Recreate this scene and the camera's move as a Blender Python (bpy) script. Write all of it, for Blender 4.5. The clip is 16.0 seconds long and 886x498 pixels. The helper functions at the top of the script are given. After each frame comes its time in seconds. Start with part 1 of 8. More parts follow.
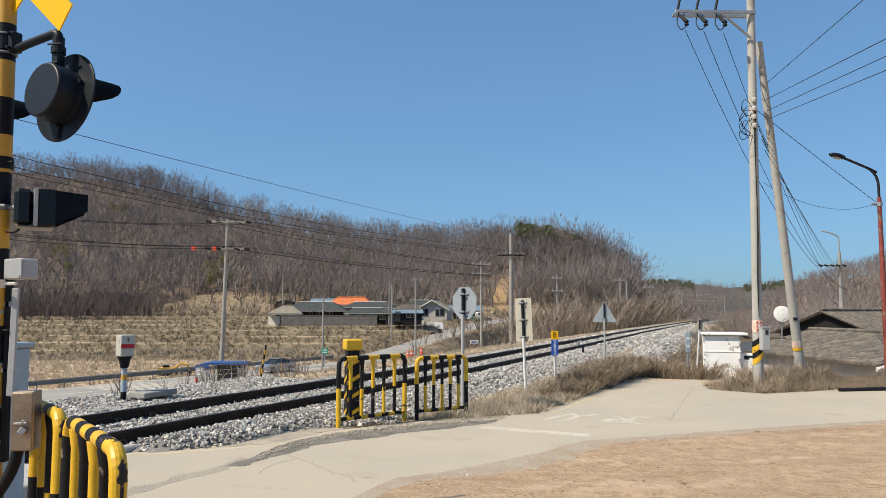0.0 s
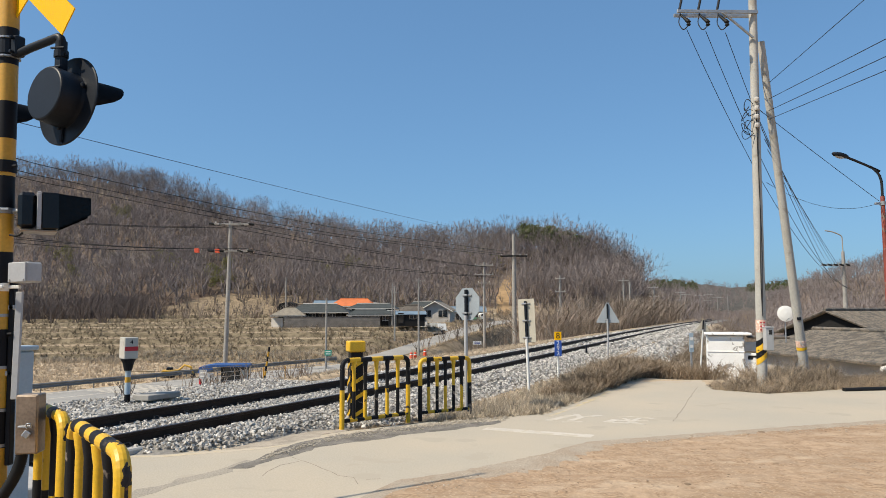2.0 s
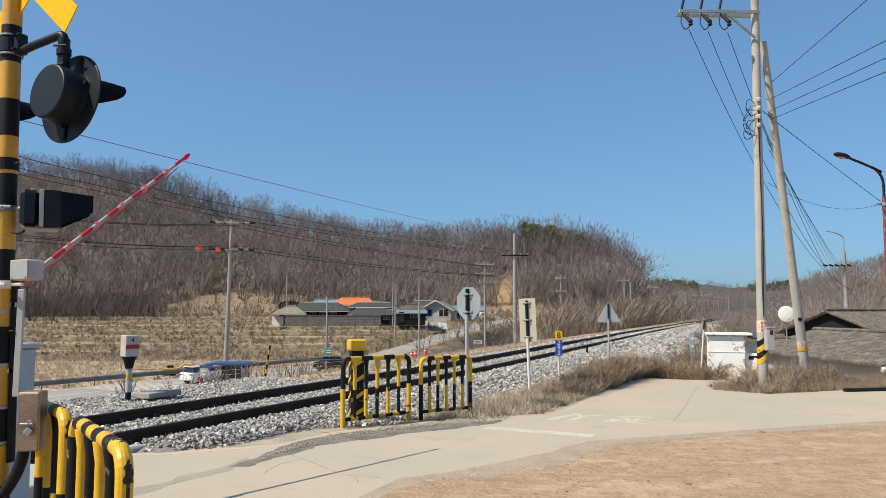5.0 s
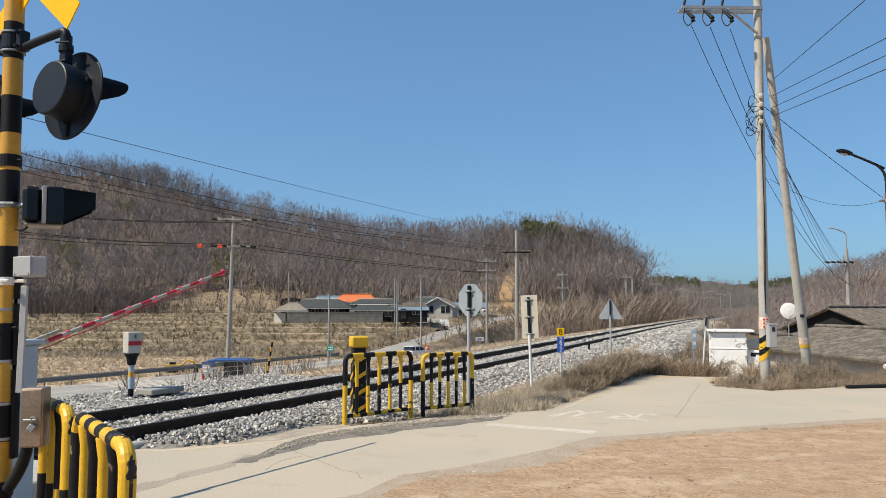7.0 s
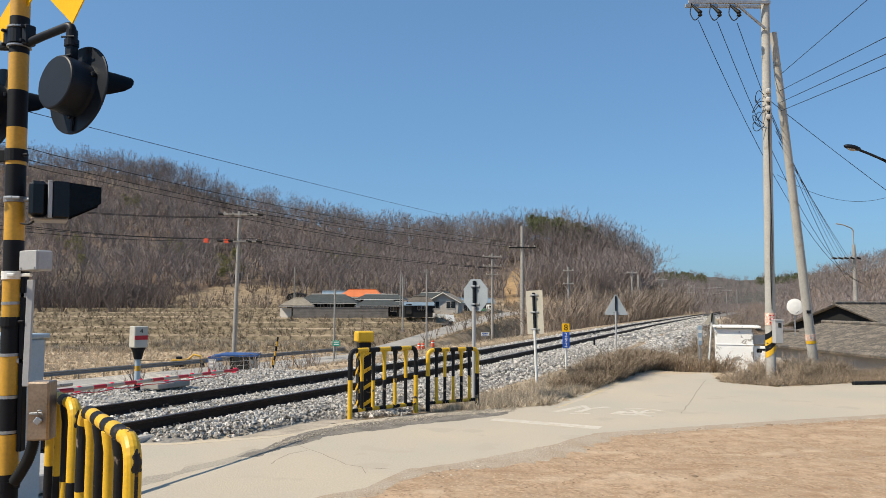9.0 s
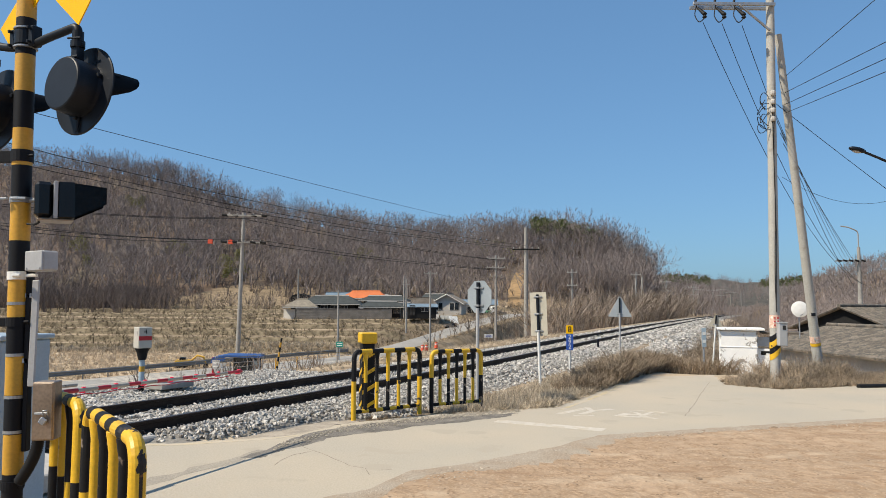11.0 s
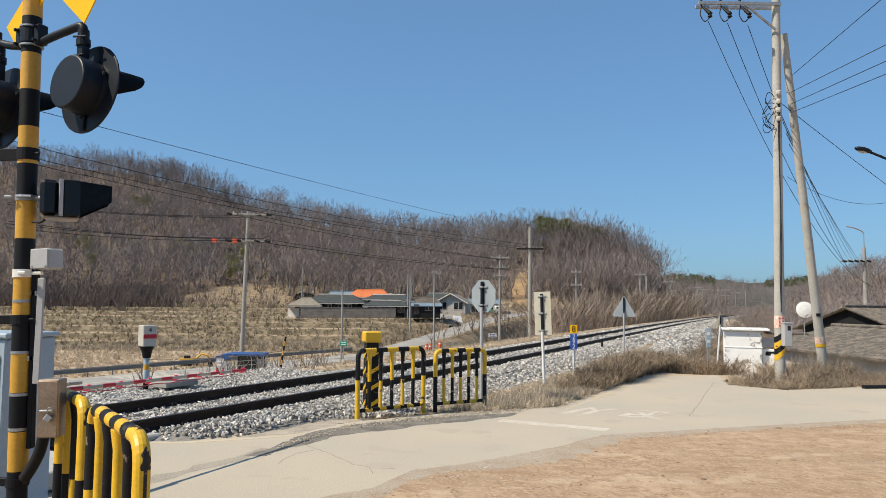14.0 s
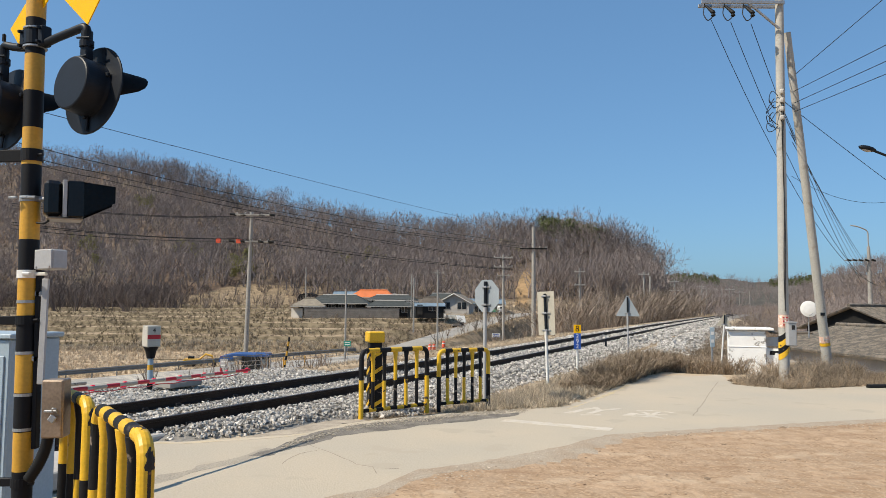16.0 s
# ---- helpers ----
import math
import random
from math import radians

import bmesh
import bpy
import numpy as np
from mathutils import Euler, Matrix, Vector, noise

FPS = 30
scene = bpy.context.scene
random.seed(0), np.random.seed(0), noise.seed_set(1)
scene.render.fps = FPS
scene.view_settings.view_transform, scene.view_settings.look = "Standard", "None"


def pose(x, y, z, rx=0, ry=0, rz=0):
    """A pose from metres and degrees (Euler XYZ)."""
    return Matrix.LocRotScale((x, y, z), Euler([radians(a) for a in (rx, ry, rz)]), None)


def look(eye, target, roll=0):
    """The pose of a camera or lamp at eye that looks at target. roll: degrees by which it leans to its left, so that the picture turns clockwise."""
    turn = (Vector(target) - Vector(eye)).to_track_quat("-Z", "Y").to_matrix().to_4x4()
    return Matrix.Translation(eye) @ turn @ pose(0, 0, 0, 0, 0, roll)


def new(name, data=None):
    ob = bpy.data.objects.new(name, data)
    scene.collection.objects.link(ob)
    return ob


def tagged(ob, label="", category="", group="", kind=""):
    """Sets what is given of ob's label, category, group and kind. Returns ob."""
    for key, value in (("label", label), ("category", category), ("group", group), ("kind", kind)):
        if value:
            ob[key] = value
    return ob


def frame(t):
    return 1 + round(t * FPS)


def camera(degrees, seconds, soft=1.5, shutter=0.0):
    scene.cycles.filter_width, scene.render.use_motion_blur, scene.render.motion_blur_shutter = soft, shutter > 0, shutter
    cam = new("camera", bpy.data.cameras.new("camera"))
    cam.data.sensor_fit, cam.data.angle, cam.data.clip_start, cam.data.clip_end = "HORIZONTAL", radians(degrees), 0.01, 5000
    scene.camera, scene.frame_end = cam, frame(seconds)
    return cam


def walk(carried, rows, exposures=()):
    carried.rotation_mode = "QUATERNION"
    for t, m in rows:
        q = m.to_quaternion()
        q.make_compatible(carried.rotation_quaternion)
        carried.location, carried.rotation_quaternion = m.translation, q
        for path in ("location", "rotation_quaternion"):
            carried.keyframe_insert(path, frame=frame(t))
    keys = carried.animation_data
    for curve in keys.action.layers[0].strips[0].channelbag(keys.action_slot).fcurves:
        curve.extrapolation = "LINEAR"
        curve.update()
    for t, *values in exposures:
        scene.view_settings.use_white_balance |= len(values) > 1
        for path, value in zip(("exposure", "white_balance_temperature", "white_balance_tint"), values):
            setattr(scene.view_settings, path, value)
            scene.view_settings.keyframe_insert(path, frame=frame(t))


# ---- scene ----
cam = camera(62.28, 16.0, soft=0.5)
walk(cam, [
    (0.0, pose(0.0106, -0.0011, 1.7053, 94.860, -0.057, 0.038)),
    (0.5, pose(0.0120, -0.0003, 1.7061, 94.917, 0.036, 0.109)),
    (1.0, pose(0.0117, -0.0011, 1.7078, 94.963, 0.095, 0.198)),
    (1.5, pose(0.0113, -0.0025, 1.7086, 94.993, 0.123, 0.263)),
    (2.0, pose(0.0107, -0.0020, 1.7076, 94.950, 0.187, 0.273)),
    (2.5, pose(0.0107, -0.0012, 1.7076, 95.000, 0.125, 0.250)),
    (3.0, pose(0.0087, -0.0013, 1.7082, 95.029, 0.168, 0.219)),
    (3.5, pose(0.0074, -0.0017, 1.7085, 95.058, 0.106, 0.199)),
    (4.0, pose(0.0069, -0.0016, 1.7083, 95.016, 0.082, 0.246)),
    (6.5, pose(0.0009, -0.0024, 1.7044, 94.693, -0.125, 0.390)),
    (7.0, pose(0.0026, -0.0026, 1.7048, 94.633, -0.023, 0.466)),
    (7.5, pose(0.0044, -0.0020, 1.7052, 94.526, -0.020, 0.575)),
    (8.0, pose(0.0055, -0.0011, 1.7031, 94.439, -0.062, 0.696)),
    (8.5, pose(0.0065, -0.0007, 1.7020, 94.369, -0.113, 0.789)),
    (9.0, pose(0.0086, 0.0001, 1.7020, 94.270, -0.151, 0.896)),
    (11.5, pose(0.0009, -0.0009, 1.7010, 94.402, -0.345, 1.205)),
    (12.0, pose(-0.0011, -0.0010, 1.7013, 94.392, -0.388, 1.245)),
    (12.5, pose(-0.0007, -0.0007, 1.7006, 94.370, -0.452, 1.293)),
    (13.0, pose(0.0001, 0.0000, 1.6998, 94.336, -0.502, 1.355)),
    (13.5, pose(0.0013, 0.0009, 1.6992, 94.323, -0.458, 1.419)),
    (14.0, pose(0.0026, 0.0016, 1.6996, 94.331, -0.492, 1.475)),
    (14.5, pose(0.0015, 0.0016, 1.7003, 94.328, -0.510, 1.539)),
    (15.0, pose(0.0017, 0.0005, 1.7008, 94.301, -0.452, 1.586)),
    (15.5, pose(0.0043, -0.0003, 1.6998, 94.296, -0.409, 1.651)),
    (16.0, pose(0.0049, 0.0002, 1.6981, 94.331, -0.373, 1.747)),
])

# ---- light ----
SUN = Vector((-0.81, -0.35, 1.0)).normalized()
world = bpy.data.worlds.new("sky")
scene.world = world
world.use_nodes = True
wn = world.node_tree
sky = wn.nodes.new("ShaderNodeTexSky")
sky.sky_type = "NISHITA"
sky.sun_disc = False
sky.sun_elevation = math.asin(SUN.z)
sky.sun_rotation = math.atan2(SUN.x, SUN.y)
sky.altitude, sky.air_density, sky.dust_density, sky.ozone_density = 100, 1.0, 1.2, 3.6
flat = wn.nodes.new("ShaderNodeGamma")
flat.inputs[1].default_value = 0.57
clear = wn.nodes.new("ShaderNodeMix")
clear.data_type, clear.blend_type = "RGBA", "MULTIPLY"
clear.inputs[0].default_value = 1.0
clear.inputs[7].default_value = (0.728, 1.145, 1.53, 1)
wn.links.new(sky.outputs[0], flat.inputs[0])
wn.links.new(flat.outputs[0], clear.inputs[6])
wn.links.new(clear.outputs[2], wn.nodes["Background"].inputs[0])
wn.nodes["Background"].inputs[1].default_value = 0.148
sun = new("sun", bpy.data.lights.new("sun", "SUN"))
sun.data.energy, sun.data.angle, sun.data.color = 4.9, radians(0.53), (1.0, 0.89, 0.72)
sun.matrix_world = look(SUN * 50, (0, 0, 0))
scene.view_settings.exposure = 0.25


# ---- materials ----
def material(name, color, rough=0.8, metal=0.0, vary=0.25, scale=6.0, fine=60.0, bump=0.2, tint=None, wear=None, wear_at=0.62, wear_scale=9.0, spread=0.0, alpha=1.0):
    """Base colour with variation at two sizes, grain relief and, if asked, worn patches of a second colour."""
    m = bpy.data.materials.new(name)
    m.use_nodes = True
    nt = m.node_tree
    n, l = nt.nodes, nt.links
    b = n["Principled BSDF"]
    b.inputs["Roughness"].default_value, b.inputs["Metallic"].default_value = rough, metal
    co = n.new("ShaderNodeTexCoord")

    def noise_tex(s, detail=4.0):
        t = n.new("ShaderNodeTexNoise")
        t.inputs["Scale"].default_value, t.inputs["Detail"].default_value = s, detail
        l.new(co.outputs["Object"], t.inputs["Vector"])
        return t

    def mix(fac, a, c, kind="MIX"):
        x = n.new("ShaderNodeMix")
        x.data_type, x.blend_type = "RGBA", kind
        for sock, v in ((x.inputs[0], fac), (x.inputs[6], a), (x.inputs[7], c)):
            if isinstance(v, (int, float)):
                sock.default_value = v
            elif isinstance(v, tuple):
                sock.default_value = (*v[:3], 1)
            else:
                l.new(v, sock)
        return x.outputs[2]

    def ramp(sock, lo, hi):
        r = n.new("ShaderNodeMapRange")
        r.inputs[1].default_value, r.inputs[2].default_value = lo, hi
        l.new(sock, r.inputs[0])
        return r.outputs[0]

    big, small = noise_tex(scale), noise_tex(fine, 3.0)
    other = tint or tuple(c * (1 - vary) for c in color)
    col = mix(ramp(big.outputs[0], 0.35, 0.65), tuple(color), other)
    col = mix(ramp(small.outputs[0], 0.3, 0.7), col, mix(1.0, col, (1 - vary,) * 3, "MULTIPLY"))
    if spread:
        info = n.new("ShaderNodeObjectInfo")
        geo = n.new("ShaderNodeNewGeometry")
        add = n.new("ShaderNodeMath")
        add.operation = "FRACT"
        s2 = n.new("ShaderNodeMath")
        l.new(info.outputs["Random"], s2.inputs[0]), l.new(geo.outputs["Random Per Island"], s2.inputs[1])
        l.new(s2.outputs[0], add.inputs[0])
        col = mix(1.0, col, mix(add.outputs[0], (1 + spread,) * 3, (max(0.0, 1 - spread),) * 3), "MULTIPLY")
    if wear:
        w = noise_tex(wear_scale, 6.0)
        col = mix(ramp(w.outputs[0], wear_at, wear_at + 0.04), col, tuple(wear))
    l.new(col, b.inputs["Base Color"])
    if bump:
        bp = n.new("ShaderNodeBump")
        bp.inputs["Strength"].default_value, bp.inputs["Distance"].default_value = bump, 0.6 / fine
        l.new(small.outputs[0], bp.inputs["Height"])
        l.new(bp.outputs[0], b.inputs["Normal"])
    return m


M = dict(
    yellow=material("yellow_paint", (0.78, 0.46, 0.02), 0.45, vary=0.15, scale=8, bump=0.05, wear=(0.05, 0.035, 0.025), wear_at=0.65, wear_scale=7),
    black=material("black_paint", (0.014, 0.014, 0.016), 0.55, vary=0.3, scale=8, bump=0.05, wear=(0.2, 0.16, 0.13), wear_at=0.64),
    mast_yellow=material("mast_yellow", (0.62, 0.33, 0.03), 0.5, vary=0.15, scale=3, bump=0.03),
    mast_black=material("mast_black", (0.009, 0.0095, 0.012), 0.6, vary=0.2, scale=3, bump=0.03),
    board=material("board_yellow", (0.86, 0.47, 0.0), 0.5, vary=0.04, bump=0.0),
    housing=material("dark_grey_casting", (0.011, 0.0145, 0.021), 0.45, vary=0.2, scale=10, bump=0.02),
    steel=material("galvanised_steel", (0.42, 0.43, 0.44), 0.45, 0.6, vary=0.2, scale=12, fine=120, bump=0.05),
    greybox=material("grey_box_paint", (0.42, 0.42, 0.42), 0.5, vary=0.1, scale=5, bump=0.02),
    bluebox=material("pale_blue_cabinet", (0.36, 0.45, 0.52), 0.5, vary=0.1, scale=4, bump=0.02),
    tanbox=material("dull_stainless_box", (0.4, 0.31, 0.23), 0.38, 0.6, vary=0.25, scale=7, bump=0.03),
    white=material("white_paint", (0.75, 0.74, 0.7), 0.55, vary=0.1, scale=4, bump=0.05),
    red=material("red_reflective", (0.5, 0.015, 0.03), 0.35, vary=0.15, bump=0.02),
    rubber=material("black_rubber", (0.015, 0.015, 0.015), 0.6, vary=0.2, bump=0.1),
    concrete=material("road_concrete", (0.49, 0.415, 0.31), 0.9, vary=0.14, scale=0.45, fine=45, bump=0.3, tint=(0.43, 0.38, 0.3), wear=(0.4, 0.345, 0.265), wear_at=0.6, wear_scale=1.6),
    asphalt_patch=material("grey_asphalt_patch", (0.27, 0.24, 0.2), 0.95, vary=0.4, scale=4, fine=35, bump=0.9),
    crack=material("crack_dirt", (0.36, 0.305, 0.235), 1.0, vary=0.3),
    road_paint=material("worn_road_paint", (0.585, 0.525, 0.435), 0.8, vary=0.1, scale=3, fine=30, bump=0.1, wear=(0.49, 0.425, 0.325), wear_at=0.53, wear_scale=7),
    asphalt=material("grey_road_asphalt", (0.36, 0.34, 0.305), 0.9, vary=0.2, scale=0.3, fine=8, bump=0.1),
    rail=material("rusty_rail", (0.05, 0.035, 0.028), 0.65, 0.3, vary=0.3, scale=3, fine=40, bump=0.1),
    railhead=material("worn_rail_head", (0.12, 0.1, 0.09), 0.4, 0.7, vary=0.2, scale=3),
    sleeper=material("sleeper_concrete", (0.46, 0.44, 0.41), 0.9, vary=0.15, scale=4, fine=40, bump=0.2),
    stone=material("ballast_stone", (0.56, 0.525, 0.475), 0.95, vary=0.3, scale=7, fine=40, bump=0.1, spread=0.5),
    ballast_dirt=material("ballast_gap_shade", (0.27, 0.25, 0.22), 1.0, vary=0.3, scale=3, fine=20, bump=0.6),
    pole=material("pole_concrete", (0.46, 0.44, 0.4), 0.85, vary=0.2, scale=1.5, fine=30, bump=0.1, tint=(0.38, 0.37, 0.335), wear=(0.3, 0.28, 0.24), wear_at=0.62, wear_scale=3),
    wire=material("black_cable", (0.02, 0.02, 0.022), 0.6, vary=0.1, bump=0),
    bark=material("grey_bark", (0.285, 0.24, 0.222), 0.95, vary=0.2, scale=0.08, fine=3, bump=0, spread=0.25),
    # darker than grey_bark, for hill undergrowth, foot brush and valley brush
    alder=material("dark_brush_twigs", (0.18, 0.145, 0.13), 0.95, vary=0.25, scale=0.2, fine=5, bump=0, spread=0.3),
    brush=material("brush_twigs", (0.28, 0.225, 0.18), 0.95, vary=0.25, scale=0.3, fine=5, bump=0, spread=0.5),
    pine=material("pine_needles", (0.17, 0.195, 0.075), 0.8, vary=0.35, scale=0.4, fine=6, bump=0, spread=0.5),
    olive=material("young_pine_needles", (0.32, 0.3, 0.11), 0.85, vary=0.3, scale=0.4, fine=6, bump=0, spread=0.4),
    straw=material("dry_grass", (0.52, 0.43, 0.315), 0.95, vary=0.25, scale=1.5, fine=9, bump=0, spread=0.5),
    slate=material("weathered_slate_roof", (0.15, 0.125, 0.1), 0.95, vary=0.3, scale=1.6, fine=25, bump=0.3),
    darkroof=material("dark_tile_roof", (0.075, 0.083, 0.08), 0.8, vary=0.25, scale=1.5, fine=10, bump=0.2),
    orangeroof=material("orange_roof", (0.62, 0.17, 0.05), 0.7, vary=0.15, scale=1, fine=8, bump=0.1),
    blueroof=material("blue_grey_sheet_roof", (0.2, 0.27, 0.33), 0.6, vary=0.2, scale=1, fine=8, bump=0.1),
    block=material("grey_block_wall", (0.2, 0.185, 0.17), 0.95, vary=0.25, scale=1.2, fine=8, bump=0.2),
    plaster=material("pale_plaster", (0.5, 0.47, 0.43), 0.9, vary=0.15, scale=1, fine=15, bump=0.1),
    beige=material("beige_wall", (0.5, 0.44, 0.36), 0.9, vary=0.15, scale=1),
    # near-black for dark parts, and for shade painted under eaves and in openings
    dark=material("dark_parts_and_shade", (0.02, 0.02, 0.02), 0.9, vary=0.2, bump=0),
    whitewash=material("flaking_whitewash", (0.86, 0.85, 0.82), 0.85, vary=0.08, scale=2, fine=20, bump=0.25, wear=(0.3, 0.28, 0.25), wear_at=0.58, wear_scale=3.2),
    signback=material("weathered_aluminium", (0.3, 0.335, 0.36), 0.5, 0.0, vary=0.12, scale=5, bump=0.03),
    signbeige=material("weathered_sign_back", (0.5, 0.46, 0.37), 0.65, vary=0.15, scale=5, bump=0.03),
    blue=material("blue_enamel", (0.02, 0.09, 0.42), 0.4, vary=0.1, bump=0),
    tarp=material("blue_canvas", (0.03, 0.1, 0.3), 0.7, vary=0.2, scale=3, bump=0.1),
    green=material("green_sign", (0.02, 0.28, 0.2), 0.5, vary=0.1, bump=0),
    glass=material("dark_glazing", (0.02, 0.025, 0.03), 0.08, 0.0, vary=0.1, bump=0),
    silver=material("silver_car_paint", (0.36, 0.38, 0.42), 0.25, 0.6, vary=0.03, bump=0),
    carblack=material("black_car_paint", (0.012, 0.013, 0.016), 0.15, 0.0, vary=0.05, bump=0),
    carwhite=material("white_car_paint", (0.7, 0.71, 0.73), 0.25, 0.0, vary=0.03, bump=0),
    orange=material("orange_plastic", (0.75, 0.1, 0.04), 0.5, vary=0.1, bump=0),
    soil=material("soil_clods", (0.36, 0.25, 0.16), 1.0, vary=0.25, scale=5, fine=30, bump=0.2, spread=0.35),
    bramble=material("dead_bramble", (0.37, 0.285, 0.2), 0.95, vary=0.3, scale=1.5, fine=9, bump=0, spread=0.5),
    darkscrub=material("dark_bank_scrub", (0.17, 0.135, 0.09), 0.95, vary=0.3, scale=0.8, fine=9, bump=0, spread=0.5),
    scrub=material("brown_scrub", (0.33, 0.26, 0.19), 0.95, vary=0.3, scale=1.5, fine=9, bump=0, spread=0.5),
    digger=material("digger_yellow", (0.7, 0.4, 0.05), 0.5, vary=0.15, bump=0),
    clip=material("dusty_clip_steel", (0.06, 0.05, 0.045), 0.6, 0.3, vary=0.2, bump=0),
    reed=material("pale_reeds", (0.6, 0.48, 0.34), 0.95, vary=0.2, scale=0.5, fine=9, bump=0, spread=0.4),
    haze_wood=material("distant_woods", (0.16, 0.14, 0.125), 1.0, vary=0.55, scale=0.012, fine=0.25, bump=0.0, tint=(0.1, 0.095, 0.08)),
    gloss=material("gloss_black", (0.008, 0.008, 0.009), 0.22, vary=0.2, scale=14, bump=0.06),
    stalk=material("dead_weed_stalks", (0.47, 0.365, 0.255), 0.95, vary=0.25, scale=1.5, fine=9, bump=0, spread=0.5),
    notice=material("faded_notice_sheet", (0.72, 0.47, 0.36), 0.7, vary=0.15, scale=9, fine=50, bump=0.05, wear=(0.75, 0.68, 0.6), wear_at=0.56, wear_scale=20),
    concrete_pale=material("pale_pole_concrete", (0.42, 0.4, 0.37), 0.9, vary=0.2, scale=1, fine=8, bump=0),
    farpole=material("weathered_pole", (0.34, 0.325, 0.3), 0.9, vary=0.2, scale=1, fine=8, bump=0),
    railsteel=material("dull_guardrail_steel", (0.2, 0.21, 0.21), 0.6, 0.2, vary=0.2, scale=2, bump=0),
    boxcream=material("cream_enamel", (0.5, 0.47, 0.41), 0.5, vary=0.1, scale=5, bump=0.02),
    armwhite=material("dirty_cream_paint", (0.48, 0.43, 0.36), 0.5, vary=0.2, scale=9, bump=0.02, wear=(0.16, 0.12, 0.1), wear_at=0.64, wear_scale=14),
    rubble=material("crumbled_concrete", (0.4, 0.35, 0.275), 0.95, vary=0.25, scale=5, fine=40, bump=0.7, tint=(0.34, 0.3, 0.24)),
    grit=material("dusty_grit", (0.5, 0.425, 0.33), 1.0, vary=0.25, scale=5, fine=30, bump=0.2, spread=0.3),
    rope=material("faded_rope", (0.3, 0.22, 0.1), 0.9, vary=0.2, bump=0),
    brownroof=material("weathered_brown_roof", (0.3, 0.26, 0.2), 0.95, vary=0.25, scale=1.5, fine=10, bump=0.2),
    oldline=material("faded_yellow_line", (0.55, 0.45, 0.28), 0.85, vary=0.15, scale=4, fine=30, bump=0.1, wear=(0.47, 0.4, 0.3), wear_at=0.52, wear_scale=5),
    apron=material("grit_and_dust", (0.44, 0.365, 0.275), 1.0, vary=0.3, scale=3, fine=55, bump=0.9, tint=(0.4, 0.31, 0.22)),
    cream=material("faded_cream_edge", (0.58, 0.48, 0.33), 0.85, vary=0.15, scale=4, fine=30, bump=0.1, wear=(0.49, 0.415, 0.31), wear_at=0.5, wear_scale=6),
    vangreen=material("green_truck_paint", (0.12, 0.4, 0.22), 0.4, vary=0.1, bump=0),
    chip=material("chipped_dark_primer", (0.03, 0.022, 0.018), 0.7, vary=0.4, scale=30, fine=120, bump=0.3, wear=(0.16, 0.07, 0.03), wear_at=0.58, wear_scale=25),
    redpole=material("dull_red_paint", (0.3, 0.06, 0.04), 0.6, vary=0.3, scale=4, wear=(0.2, 0.13, 0.1), wear_at=0.6),
)

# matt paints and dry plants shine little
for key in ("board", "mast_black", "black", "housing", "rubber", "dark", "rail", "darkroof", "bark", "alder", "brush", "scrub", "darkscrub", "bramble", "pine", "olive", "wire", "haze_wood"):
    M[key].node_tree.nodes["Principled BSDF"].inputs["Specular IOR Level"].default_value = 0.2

M["ribbed"] = material("ribbed_slate_roof", (0.25, 0.212, 0.17), 0.95, vary=0.45, scale=2.2, fine=14, bump=0.3, wear=(0.09, 0.083, 0.072), wear_at=0.53, wear_scale=3.6)

# marker lamps on the barrier arm
glow = material("red_marker_light", (0.8, 0.02, 0.06), 0.3, vary=0.1, bump=0)
glow.node_tree.nodes["Principled BSDF"].inputs["Emission Color"].default_value = (1.0, 0.03, 0.12, 1)
glow.node_tree.nodes["Principled BSDF"].inputs["Emission Strength"].default_value = 0.2
M["marker"] = glow
M["gloss"].node_tree.nodes["Principled BSDF"].inputs["Specular IOR Level"].default_value = 0.3

# ---- mesh helpers ----
def part(name, bm, mat, parent=None, label="", smooth=False):
    """Link a bmesh as one mesh object under a thing, with one material or a list of them."""
    me = bpy.data.meshes.new(name)
    bm.to_mesh(me)
    bm.free()
    return link_mesh(name, me, mat, parent, label, smooth)


def link_mesh(name, me, mat, parent=None, label="", smooth=False):
    for m in (mat if isinstance(mat, (list, tuple)) else [mat]):
        me.materials.append(M[m])
    if smooth:
        me.polygons.foreach_set("use_smooth", [True] * len(me.polygons))
    ob = new(name, me)
    if parent:
        ob.parent = parent
    return tagged(ob, label)


def array_mesh(name, verts, tris, mat, smooth=False, index=None):
    me = bpy.data.meshes.new(name)
    verts, tris = np.asarray(verts, np.float32), np.asarray(tris, np.int32)
    k = tris.shape[1]
    me.vertices.add(len(verts)), me.loops.add(tris.size), me.polygons.add(len(tris))
    me.vertices.foreach_set("co", verts.ravel())
    me.loops.foreach_set("vertex_index", tris.ravel())
    me.polygons.foreach_set("loop_start", np.arange(0, tris.size, k, dtype=np.int32))
    me.polygons.foreach_set("loop_total", np.full(len(tris), k, np.int32))
    if index is not None:
        me.polygons.foreach_set("material_index", np.asarray(index, np.int32))
    me.polygons.foreach_set("use_smooth", [False] * len(tris))
    me.update()
    return link_mesh(name, me, mat, smooth=smooth)


def thing(name, m, label, category, group="", kind=""):
    ob = new(name)
    ob.matrix_basis = m
    ob.empty_display_size = 0.1
    return tagged(ob, label, category, group, kind)


